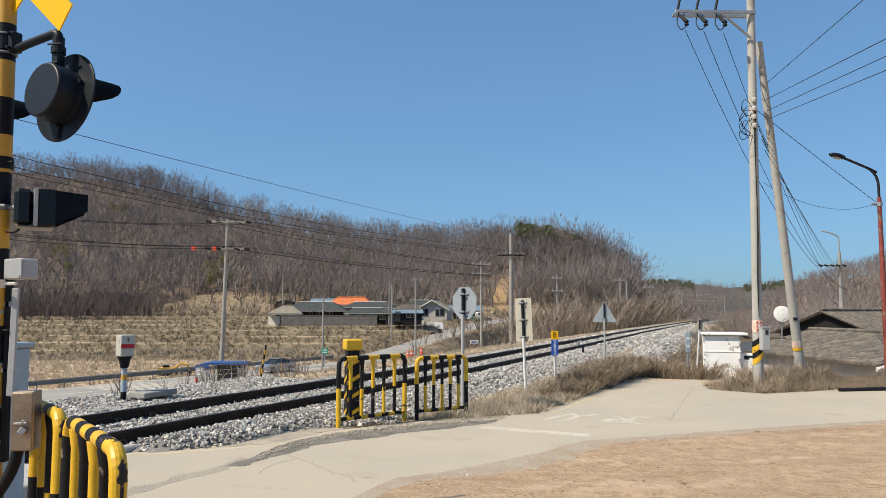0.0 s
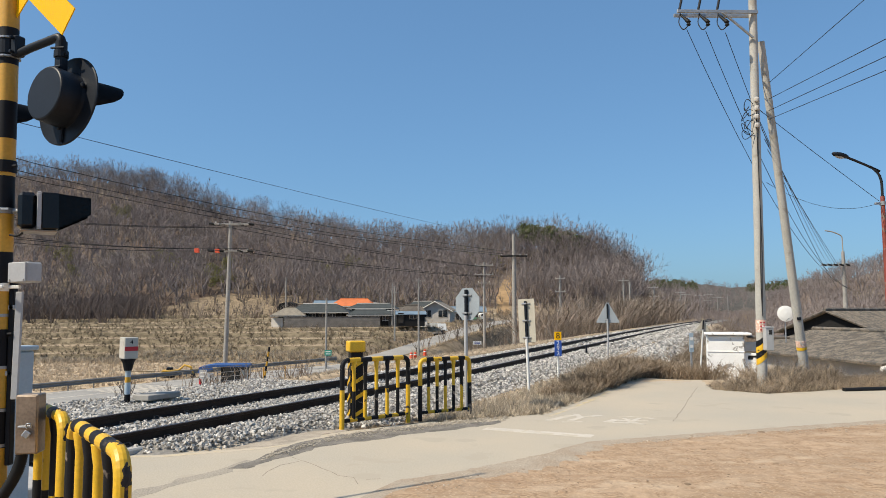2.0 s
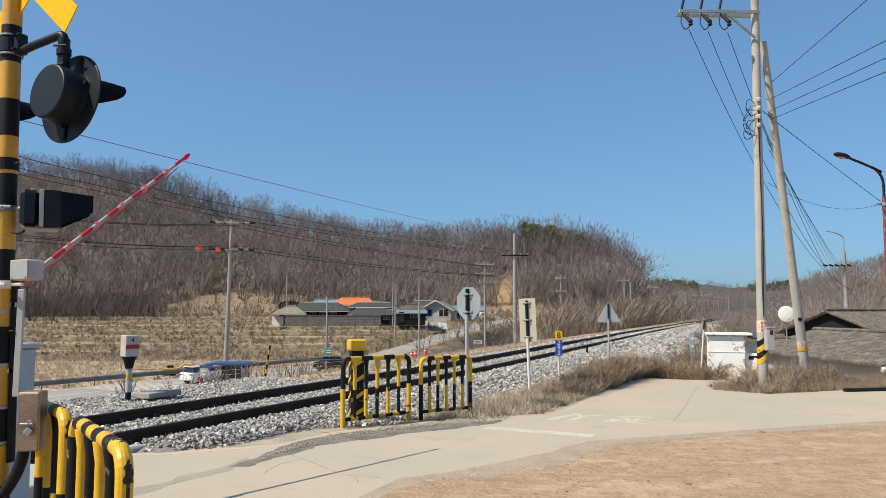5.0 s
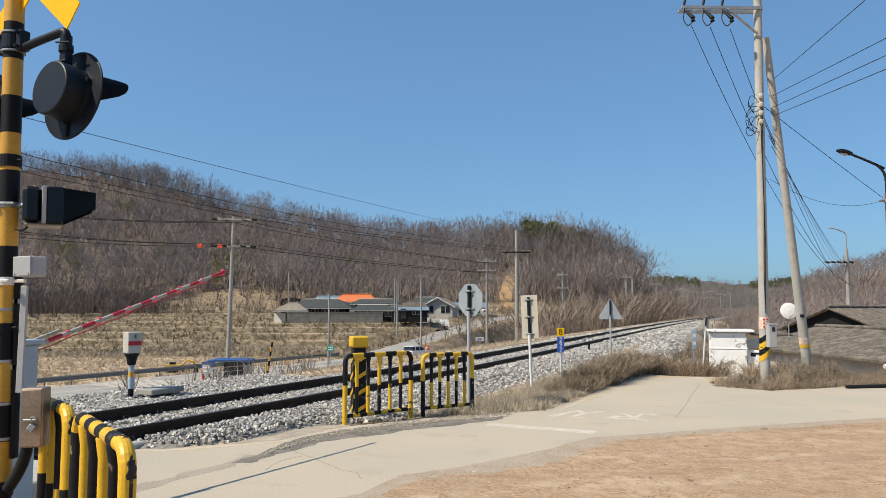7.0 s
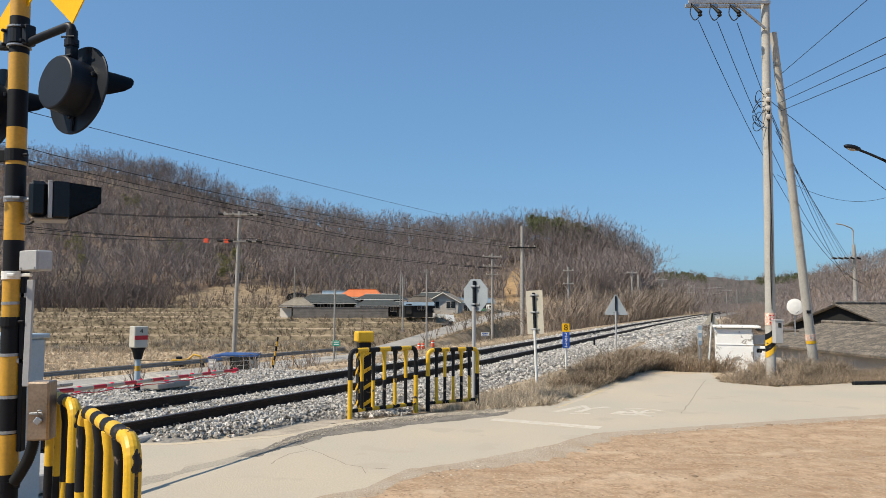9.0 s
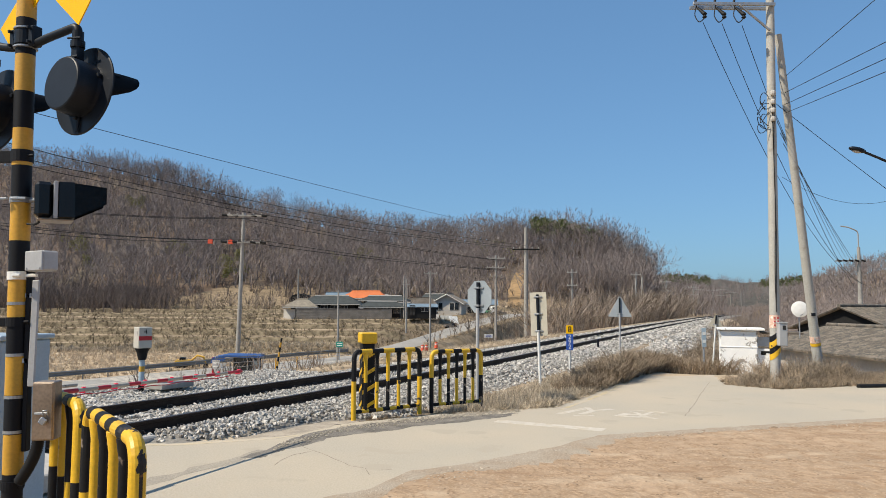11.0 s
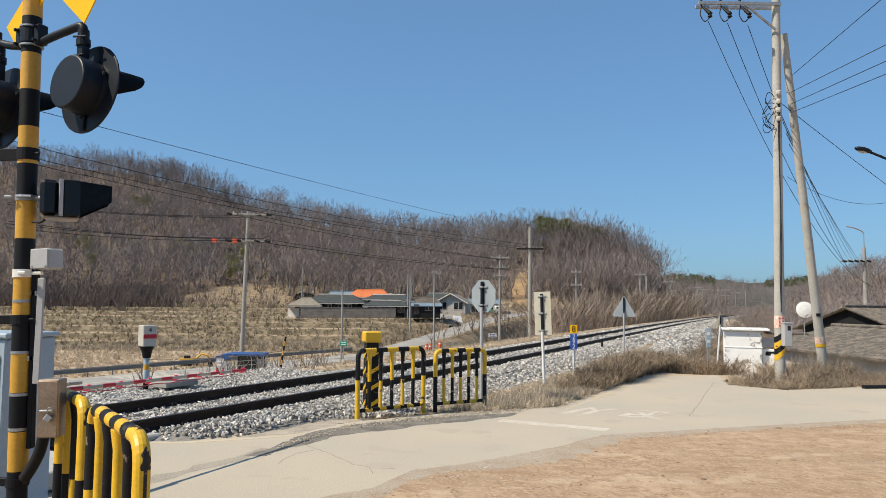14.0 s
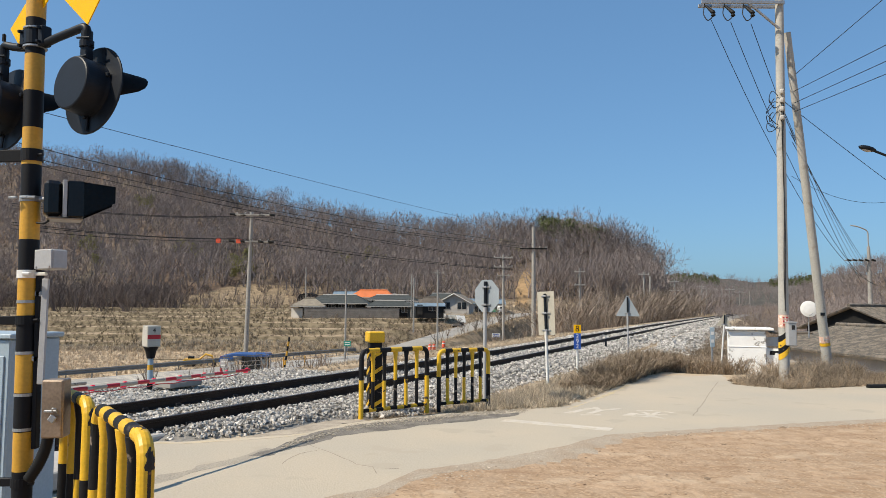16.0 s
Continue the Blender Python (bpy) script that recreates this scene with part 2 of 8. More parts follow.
def box(bm, c, s, bevel=0.0, m=None, mi=0):
    """A box by centre and size, with chamfered edges."""
    r = bmesh.ops.create_cube(bm, size=1.0)
    vs = r["verts"]
    bmesh.ops.scale(bm, verts=vs, vec=s)
    if bevel:
        es = list({e for v in vs for e in v.link_edges})
        rb = bmesh.ops.bevel(bm, geom=es, offset=bevel, segments=1, affect="EDGES", profile=0.5)
        vs = list({v for f in rb["faces"] for v in f.verts} | {v for v in vs if v.is_valid})
    bmesh.ops.translate(bm, verts=vs, vec=c)
    if m is not None:
        bmesh.ops.transform(bm, matrix=m, verts=vs)
    if mi:
        for f in {f for v in vs for f in v.link_faces}:
            f.material_index = mi
    return vs


def ring_frame(d):
    d = d.normalized()
    a = d.cross(Vector((0, 0, 1)) if abs(d.z) < 0.9 else Vector((0, 1, 0))).normalized()
    return a, d.cross(a)


def sweep(bm, pts, radii, n=8, caps=True, colors=None):
    """A round tube along points; radii one number or one for each point; colors: material index for each stretch."""
    pts = [Vector(p) for p in pts]
    if not isinstance(radii, (list, tuple)):
        radii = [radii] * len(pts)
    if caps:
        # a short collar at each end keeps the round shading even
        a, b = min(0.2, 0.004 / max((pts[1] - pts[0]).length, 1e-5)), min(0.2, 0.004 / max((pts[-1] - pts[-2]).length, 1e-5))
        pts = [pts[0], pts[0].lerp(pts[1], a)] + pts[1:-1] + [pts[-1].lerp(pts[-2], b), pts[-1]]
        radii = [radii[0], radii[0]] + list(radii[1:-1]) + [radii[-1], radii[-1]]
        if colors:
            colors = [colors[0]] + list(colors) + [colors[-1]]
    rings, up = [], None
    for i, p in enumerate(pts):
        d = (pts[min(i + 1, len(pts) - 1)] - pts[max(i - 1, 0)]).normalized()
        if up is None:
            up = ring_frame(d)[0]
        a = (up - d * up.dot(d)).normalized()
        b = d.cross(a)
        up = a
        rings.append([bm.verts.new(p + (a * math.cos(t) + b * math.sin(t)) * radii[i]) for t in (2 * math.pi * k / n for k in range(n))])
    for i in range(len(rings) - 1):
        for k in range(n):
            f = bm.faces.new((rings[i][k], rings[i][(k + 1) % n], rings[i + 1][(k + 1) % n], rings[i + 1][k]))
            f.smooth = True
            if colors:
                f.material_index = colors[i]
    if caps:
        bm.faces.new(rings[0][::-1]).material_index = colors[0] if colors else 0
        bm.faces.new(rings[-1]).material_index = colors[-1] if colors else 0


def rounded_path(corners, r, steps=5):
    """Points along straight runs with round bends of radius r at the inner corners."""
    corners = [Vector(c) for c in corners]
    out = [corners[0]]
    for a, b, c in zip(corners, corners[1:], corners[2:]):
        u, v = (a - b).normalized(), (c - b).normalized()
        for k in range(steps + 1):
            t = k / steps
            out.append((b + u * r) * (1 - t) ** 2 + b * 2 * t * (1 - t) + (b + v * r) * t ** 2)
    return out + [corners[-1]]


def banded(pts, band, first=0):
    """Split a path at even lengths; returns points and a colour index for each stretch."""
    out, cols, run, c = [pts[0]], [], 0.0, first
    for a, b in zip(pts, pts[1:]):
        length = (b - a).length
        done = 0.0
        while length - done > band - run + 1e-6:
            done += band - run
            run = 0.0
            out.append(a.lerp(b, done / length))
            cols.append(c)
            c = 1 - c
        if length - done > 1e-4:
            run += length - done
            out.append(b)
            cols.append(c)
    return out, cols


def prism(bm, outline, z0, z1, mi=0):
    """An upright prism over a plan outline."""
    lo = [bm.verts.new((x, y, z0)) for x, y in outline]
    hi = [bm.verts.new((x, y, z1)) for x, y in outline]
    n = len(outline)
    fs = [bm.faces.new(hi), bm.faces.new(lo[::-1])]
    fs += [bm.faces.new((lo[i], lo[(i + 1) % n], hi[(i + 1) % n], hi[i])) for i in range(n)]
    for f in fs:
        f.material_index = mi
    bmesh.ops.recalc_face_normals(bm, faces=fs)


def plate(bm, outline, thick, m):
    """A flat board: outline in its own x and z, thickness along y, set by the matrix m."""
    a = [bm.verts.new(m @ Vector((x, -thick / 2, z))) for x, z in outline]
    b = [bm.verts.new(m @ Vector((x, thick / 2, z))) for x, z in outline]
    n = len(outline)
    fs = [bm.faces.new(a), bm.faces.new(b[::-1])] + [bm.faces.new((a[(i + 1) % n], a[i], b[i], b[(i + 1) % n])) for i in range(n)]
    bmesh.ops.recalc_face_normals(bm, faces=fs)


def lathe(bm, profile, n=24, m=None, mi=0):
    """Turn (radius, height) pairs about z."""
    m = m or Matrix.Identity(4)
    rings = [[bm.verts.new(m @ Vector((r * math.cos(2 * math.pi * k / n), r * math.sin(2 * math.pi * k / n), z))) for k in range(n)] for r, z in profile]
    fs = []
    for a, b in zip(rings, rings[1:]):
        fs += [bm.faces.new((a[k], a[(k + 1) % n], b[(k + 1) % n], b[k])) for k in range(n)]
    fs += [bm.faces.new(rings[0][::-1]), bm.faces.new(rings[-1])]
    for f in fs:
        f.material_index = mi
    return fs


def clamp01(x):
    return np.clip(x, 0.0, 1.0)


def ease(a, b, x):
    t = clamp01((np.asarray(x, float) - a) / (b - a))
    return t * t * (3 - 2 * t)


def wavy(x, y, s, seed=0):
    """Cheap smooth noise of about -1 to 1 from a few crossed waves."""
    x, y = np.asarray(x, float) / s, np.asarray(y, float) / s
    return (np.sin(x * 1.7 + 1.3 * np.sin(y * 1.1 + seed) + seed) + np.sin(y * 2.3 + 1.7 * np.sin(x * 0.9 + 2 * seed)) + np.sin((x + y) * 3.1 + seed * 3) * 0.5) / 2.5

# ---- lie of the land ----
TRACK_Y = np.array([-60, -30, 9.06, 10.08, 12.2, 19.5, 30.1, 57.1, 93.9, 140, 240])
TRACK_X = np.array([-38.0, -23.5, -4.67, -4.2, -3.2, 0.2, 4.4, 15.2, 30.6, 50.5, 94.0])
fine_y = np.arange(-60, 240, 0.25)
fine_x = np.interp(fine_y, TRACK_Y, TRACK_X)
kernel = np.hanning(49) / np.hanning(49).sum()
fine_x[24:-24] = np.convolve(fine_x, kernel, "valid")
RAIL_TOP = 0.27


def track_x(y):
    return np.interp(y, fine_y, fine_x)


ROAD_Y = np.array([-80, 30, 57, 72.5, 86.5, 99, 112, 125, 142, 165, 200])
ROAD_X = np.array([-112, -45, -29.0, -20.0, -11.9, -3.7, 5.0, 14.5, 27.5, 46, 76])
ROAD_Z = np.array([-4.7, -4.7, -4.7, -4.7, -4.7, -4.7, -4.7, -4.7, -4.6, -4.5, -4.5])
LANE_Y = np.array([98, 104, 112, 121, 132, 145, 166])
LANE_X = np.array([-10.8, -7.0, -2.1, 2.0, 6.7, 11.6, 18.0])
LANE_Z = np.array([-4.68, -3.9, -2.7, -1.6, -0.6, -0.1, 0.2])


def to_px(x, y):
    return 784 + 1297.6 * np.asarray(x) / np.maximum(y, 1.0)


RIDGE_PX = [-900, -200, 20, 150, 300, 400, 500, 600, 700, 760, 850, 950, 1000, 1050, 1095, 1125, 1145, 1200]
RIDGE_UP = [250, 272, 274, 266, 240, 206, 184, 158, 146, 144, 152, 159, 151, 138, 120, 96, 38, 0]
RIDGE_AT = [420, 400, 360, 350, 340, 330, 320, 300, 290, 280, 262, 245, 240, 236, 230, 225, 220, 215]
FOOT_AT = [190, 190, 178, 175, 170, 168, 168, 168, 168, 168, 166, 165, 165, 165, 165, 165, 165, 165]


TERRACES = ((98, 0.9), (104, 0.9), (110, 0.8), (116, 0.8), (122, 0.6), (135, 0.6), (148, 0.7), (162, 0.8))


def height(x, y):
    """Ground level at plan points."""
    x, y = np.asarray(x, float), np.asarray(y, float)
    s = (track_x(y) - x) * 0.91
    # this side of the track: the lot and road at 0, dropping past the crest
    drop = -2.3 * ease(17.5, 31, y) * ease(-2.6, -6.5, s)
    near = drop + (0.0425 + 0.001 * wavy(x, y, 1.6, 2)) * ease(-3, -4.5, s)
    # the valley beyond it
    yw = y + 2.2 * wavy(x, x * 0.2, 26, 4) + 0.9 * wavy(x, y, 9, 2)
    valley = np.full_like(x, -4.7)
    for at, up in TERRACES:
        valley = valley + up * ease(at - 0.8, at + 0.8, yw)
    valley = valley + 0.08 * wavy(x, y, 5, 1) + 2.0 * ease(165, 260, y)
    far = 0.02 + (valley - 0.02) * ease(3.2, 17, s)
    z = np.where(s > 0, far, near)
    # wooded hill
    px = np.where(y > 20, to_px(x, y), np.where(x < 0, -900, 3000))
    at, foot = np.interp(px, RIDGE_PX, RIDGE_AT), np.interp(px, RIDGE_PX, FOOT_AT)
    top = 1.7 + np.interp(px, RIDGE_PX, RIDGE_UP) / 1297.6 * at - 12.0 * clamp01(np.interp(px, RIDGE_PX, RIDGE_UP) / 90)
    t = (y - foot) / (at - foot)
    hill = np.where(t < 1, np.clip(t, 0, 1) ** 1.15, np.exp(-((t - 1) / 0.9) ** 2))
    bumps = 1 + 0.1 * wavy(x, y, 30, 3) * np.clip(4 * t * (1 - t), 0, 1)
    z = z + np.maximum(top, 0) * hill * bumps * (t > 0) * (px < 1240)
    # low wooded rise past the houses
    up = np.interp(px, [1300, 1360, 1450, 1568, 2200, 3000], [0, 6, 12, 17, 30, 45])
    z = z + up * ease(95, 230, y) * (y > 20) - 0.8 * up * ease(260, 420, y) * (y > 20)
    # the bed for the main road
    for rxs, rys, rzs, wide, soft_edge in ((ROAD_X, ROAD_Y, ROAD_Z, 4.9, 4.5), (LANE_X, LANE_Y, LANE_Z, 2.5, 3.0)):
        d, bed = np.full_like(x, 1e9), np.zeros_like(x)
        for x0, y0, z0, x1, y1, z1 in zip(rxs[:-1], rys[:-1], rzs[:-1], rxs[1:], rys[1:], rzs[1:]):
            u = clamp01(((x - x0) * (x1 - x0) + (y - y0) * (y1 - y0)) / ((x1 - x0) ** 2 + (y1 - y0) ** 2))
            e = np.hypot(x - x0 - u * (x1 - x0), y - y0 - u * (y1 - y0))
            bed = np.where(e < d, z0 + (z1 - z0) * u - 0.1, bed)
            d = np.minimum(d, e)
        edge_w = wide + (np.where(y > 106, 2.2, soft_edge) if rxs is ROAD_X else soft_edge)
        k = np.where(s > 6, 1 - ease(wide, edge_w, d), 0.0)
        z = z * (1 - k) + bed * k
    # rim of far hills all round
    r = np.hypot(x, y)
    return z + 4.0 * ease(260, 620, r)


def spaced(a, fine, grow, far):
    out, v, d = [0.0], 0.0, fine
    while v < far:
        v += d
        out.append(v)
        if v > a:
            d *= grow
    return out


gy = np.array([-v for v in spaced(12, 1.2, 1.25, 2600)][::-1][:-1] + list(np.arange(0, 30, 0.45)) + list(np.arange(30, 190, 0.75)) + [190 + v for v in spaced(4, 1.0, 1.06, 2400)])
gx = np.array([-v for v in spaced(36, 0.6, 1.05, 2600)][::-1][:-1] + spaced(36, 0.6, 1.05, 2600))
GX, GY = np.meshgrid(gx, gy)
GZ = height(GX, GY)
nx, ny = len(gx), len(gy)
idx = np.arange(nx * ny).reshape(ny, nx)
quads = np.stack([idx[:-1, :-1], idx[:-1, 1:], idx[1:, 1:], idx[1:, :-1]], -1).reshape(-1, 4)


def ground_material():
    """Bare soil, straw-coloured turf and leaf litter, laid by a cover attribute."""
    m = bpy.data.materials.new("ground_cover")
    m.use_nodes = True
    n, l = m.node_tree.nodes, m.node_tree.links
    b = n["Principled BSDF"]
    b.inputs["Roughness"].default_value = 1.0
    b.inputs["Specular IOR Level"].default_value = 0.1
    co = n.new("ShaderNodeTexCoord")

    def noise_tex(s, d=5.0):
        t = n.new("ShaderNodeTexNoise")
        t.inputs["Scale"].default_value, t.inputs["Detail"].default_value = s, d
        l.new(co.outputs["Object"], t.inputs["Vector"])
        return t.outputs[0]

    def mix(f, a, c):
        x = n.new("ShaderNodeMix")
        x.data_type = "RGBA"
        for sock, v in ((x.inputs[0], f), (x.inputs[6], a), (x.inputs[7], c)):
            if isinstance(v, tuple):
                sock.default_value = (*v, 1)
            else:
                l.new(v, sock)
        return x.outputs[2]

    def ramp(sock, lo, hi):
        r = n.new("ShaderNodeMapRange")
        r.inputs[1].default_value, r.inputs[2].default_value = lo, hi
        l.new(sock, r.inputs[0])
        return r.outputs[0]

    at = n.new("ShaderNodeAttribute")
    at.attribute_name = "cover"
    sep = n.new("ShaderNodeSeparateColor")
    l.new(at.outputs["Color"], sep.inputs[0])
    soil = mix(ramp(noise_tex(0.9), 0.38, 0.62), (0.44, 0.312, 0.205), (0.35, 0.25, 0.165))
    soil = mix(ramp(noise_tex(6, 8), 0.45, 0.62), soil, (0.33, 0.225, 0.14))
    soil = mix(ramp(noise_tex(38, 6), 0.56, 0.66), soil, (0.47, 0.35, 0.24))
    rut_map = n.new("ShaderNodeMapping")
    rut_map.inputs["Scale"].default_value, rut_map.inputs["Rotation"].default_value = (0.6, 1.9, 1), (0, 0, radians(-12))
    l.new(co.outputs["Object"], rut_map.inputs["Vector"])
    rut = n.new("ShaderNodeTexNoise")
    rut.inputs["Scale"].default_value, rut.inputs["Detail"].default_value = 1.4, 7.0
    l.new(rut_map.outputs[0], rut.inputs["Vector"])
    soil = mix(ramp(rut.outputs[0], 0.54, 0.72), soil, (0.475, 0.36, 0.25))
    soil = mix(ramp(rut.outputs[0], 0.42, 0.3), soil, (0.3, 0.195, 0.12))
    pale = n.new("ShaderNodeAttribute")
    pale.attribute_name = "pale_field"
    turf = mix(ramp(noise_tex(0.12), 0.35, 0.65), (0.35, 0.265, 0.175), (0.27, 0.205, 0.135))
    turf = mix(ramp(noise_tex(1.1), 0.38, 0.64), turf, (0.17, 0.132, 0.085))
    turf = mix(pale.outputs["Fac"], turf, mix(ramp(noise_tex(0.6), 0.35, 0.65), (0.54, 0.425, 0.295), (0.42, 0.325, 0.22)))
    litter = mix(ramp(noise_tex(0.05), 0.4, 0.6), (0.165, 0.116, 0.085), (0.17, 0.138, 0.105))
    litter = mix(ramp(noise_tex(0.5), 0.45, 0.7), litter, (0.1, 0.078, 0.058))
    clay = mix(ramp(noise_tex(0.4), 0.4, 0.6), (0.36, 0.24, 0.13), (0.26, 0.18, 0.1))

    def edge(ch, s):
        x = n.new("ShaderNodeMath")
        x.operation = "MULTIPLY_ADD"
        l.new(noise_tex(s), x.inputs[0])
        x.inputs[1].default_value = 0.5
        l.new(sep.outputs[ch], x.inputs[2])
        return ramp(x.outputs[0], 0.68, 0.82)

    col = mix(edge(0, 1.5), soil, turf)
    col = mix(edge(1, 0.12), col, litter)
    bank_at = n.new("ShaderNodeAttribute")
    bank_at.attribute_name = "bank"
    weedy = mix(ramp(noise_tex(0.9), 0.4, 0.62), (0.115, 0.093, 0.06), (0.235, 0.19, 0.125))
    col = mix(bank_at.outputs["Fac"], col, weedy)
    col = mix(edge(2, 0.2), col, clay)
    soil_fleck = mix(ramp(noise_tex(4.0, 12), 0.5, 0.6), col, mix(ramp(noise_tex(25), 0.4, 0.6), (0.43, 0.305, 0.2), (0.29, 0.195, 0.12)))
    col2 = mix(edge(0, 1.5), soil_fleck, col)
    l.new(col2, b.inputs["Base Color"])
    bp = n.new("ShaderNodeBump")
    bp.inputs["Strength"].default_value, bp.inputs["Distance"].default_value = 0.6, 0.03
    rough_sum = n.new("ShaderNodeMath")
    rough_sum.operation = "MULTIPLY_ADD"
    l.new(noise_tex(3.2, 6), rough_sum.inputs[0])
    rough_sum.inputs[1].default_value = 2.2
    rut_sum = n.new("ShaderNodeMath")
    rut_sum.operation = "MULTIPLY_ADD"
    l.new(rut.outputs[0], rut_sum.inputs[0])
    rut_sum.inputs[1].default_value = 2.5
    l.new(rough_sum.outputs[0], rut_sum.inputs[2])
    l.new(noise_tex(16, 9), rough_sum.inputs[2])
    l.new(rut_sum.outputs[0], bp.inputs["Height"])
    l.new(bp.outputs[0], b.inputs["Normal"])
    return m


M["ground"] = ground_material()
ground = array_mesh("ground", np.stack([GX, GY, GZ], -1).reshape(-1, 3), quads, "ground", smooth=True)
tagged(ground, "bare soil lot, dry turf fields and leaf-littered hillside", "ground", kind="structure")
px_g = np.where(GY > 20, to_px(GX, GY), np.where(GX < 0, -900, 3000))
s_g = (track_x(GY) - GX) * 0.91
foot_g = np.interp(px_g, RIDGE_PX, FOOT_AT)
turf_g = np.where(s_g > -4.0, 1.0, ease(11, 15, GY)) * 1.0
wood_g = np.where(px_g < 1240, ease(4, 16, GY - foot_g - 8 * ease(280, 400, px_g) * (px_g < 530) * 1.9), ease(90, 120, GY)) * (GY > 20) * (np.hypot(GX, GY) > 90)
wood_g = np.maximum(wood_g, ease(300, 400, np.hypot(GX, GY)))
clay_g = np.exp(-(((px_g - 884 - 14 * ease(185, 215, GY)) / 17) ** 2)) * ease(160, 166, GY) * (1 - ease(205, 226, GY)) * 0.8
bank_g = np.zeros_like(GX)
yw_g = GY + 2.2 * wavy(GX, GX * 0.2, 26, 4) + 0.9 * wavy(GX, GY, 9, 2)
for at, up in TERRACES:
    bank_g = np.maximum(bank_g, np.exp(-(((yw_g - at) / 1.0) ** 4)) * 0.95)
level_g = sum((yw_g > at).astype(int) for at, up in TERRACES)
terrace_g = ease(97, 101, GY) * (1 - ease(168, 175, GY)) * (0.12 + 0.2 * (level_g % 2) + 0.16 * wavy(GX * 0.25, GY, 2.2, 3)) * (1 - 0.8 * ease(690, 760, px_g))
wood_g = np.maximum(wood_g, terrace_g * (s_g > 20))
field_g = np.where(s_g > 3, (1 - ease(95, 98, GY)) * ease(2, 4, s_g), ease(11, 13, GY) * (1 - ease(-3.0, -2.6, s_g)))
bk = ground.data.attributes.new("bank", "FLOAT", "POINT")
bk.data.foreach_set("value", (bank_g * (s_g > 20) * (1 - 0.5 * ease(690, 760, px_g))).astype(np.float32).ravel())
field_g = np.maximum(field_g, (s_g > 20) * ease(97, 99, GY) * (1 - ease(166, 172, GY)) * (1 - np.minimum(1, bank_g * 1.3)) * np.clip(0.3 + 0.35 * wavy(GX, GY, 11, 5), 0, 0.6))
pf = ground.data.attributes.new("pale_field", "FLOAT", "POINT")
pf.data.foreach_set("value", field_g.astype(np.float32).ravel())
attr = ground.data.attributes.new("cover", "FLOAT_COLOR", "POINT")
attr.data.foreach_set("color", np.stack([turf_g, wood_g, clay_g, np.ones_like(GX)], -1).astype(np.float32).ravel())

# ---- concrete lane, asphalt patch, markings ----
LANE = [(-14.0, 2.5), (-9.2, 4.5), (-5.4, 7.5), (-4.3, 8.9), (-3.86, 9.18), (-3.4, 9.29), (-2.61, 9.48), (-2.11, 9.81), (-1.47, 10.45), (-0.55, 11.16), (0.41, 11.6), (1.64, 12.25), (2.19, 13.37), (3.07, 15.16), (3.9, 16.9), (4.71, 18.66),
        (5.6, 20.6), (7.2, 20.6), (6.34, 18.4), (6.0, 17.3), (5.85, 16.4), (6.42, 15.5), (8.0, 15.75), (9.62, 16.1), (14, 17.3), (22, 20), (30, 17), (22, 15.6), (14, 13.5), (9.5, 12.2),
        (6.82, 11.4), (5.6, 11.0), (4.7, 10.65), (3.87, 10.34), (2.88, 9.96), (2.21, 9.7), (1.9, 9.59), (1.61, 9.26), (1.2, 8.76), (0.83, 8.41), (0.47, 8.08), (0.18, 7.81), (-0.12, 7.61), (-0.44, 7.42), (-0.45, 7.15), (-0.62, 6.98), (-0.65, 6.79), (-0.74, 6.66), (-1.08, 6.44), (-1.3, 6.1), (-1.9, 5.5), (-3.0, 4.2), (-4.6, 2.4), (-8.5, 0.3), (-14, -2.0)]
SOIL_X = [-1.3, -1.08, -0.74, -0.62, -0.44, -0.12, 0.18, 0.47, 0.83, 1.2, 1.61, 1.9, 2.21, 2.88, 3.87, 4.7, 6.82, 9.5]
SOIL_Y = [6.1, 6.44, 6.66, 6.98, 7.42, 7.61, 7.81, 8.08, 8.41, 8.76, 9.26, 9.59, 9.7, 9.96, 10.34, 10.65, 11.4, 12.2]


def ragged(outline, seg=0.22, amp=0.04, seed=1):
    rnd, out = random.Random(seed), []
    for (x0, y0), (x1, y1) in zip(outline, outline[1:] + outline[:1]):
        k = max(1, int(math.hypot(x1 - x0, y1 - y0) / seg))
        for i in range(k):
            t = i / k
            out.append((x0 + (x1 - x0) * t + rnd.uniform(-amp, amp), y0 + (y1 - y0) * t + rnd.uniform(-amp, amp)))
    return out


bm = bmesh.new()
lane_outline = ragged(LANE)
lane_pts = [bm.verts.new((x, y, 0.046 - (2.3 * float(ease(17.5, 31, y)) if x > 3 else 0.0))) for x, y in lane_outline]
face = bm.faces.new(lane_pts)
ex = bmesh.ops.extrude_face_region(bm, geom=[face])
bmesh.ops.translate(bm, verts=[v for v in ex["geom"] if isinstance(v, bmesh.types.BMVert)], vec=(0, 0, -0.12))
bmesh.ops.triangulate(bm, faces=bm.faces[:])
bmesh.ops.recalc_face_normals(bm, faces=bm.faces[:])
tagged(part("road", bm, "concrete"), "pale worn concrete lane with cracks", "road", kind="structure")


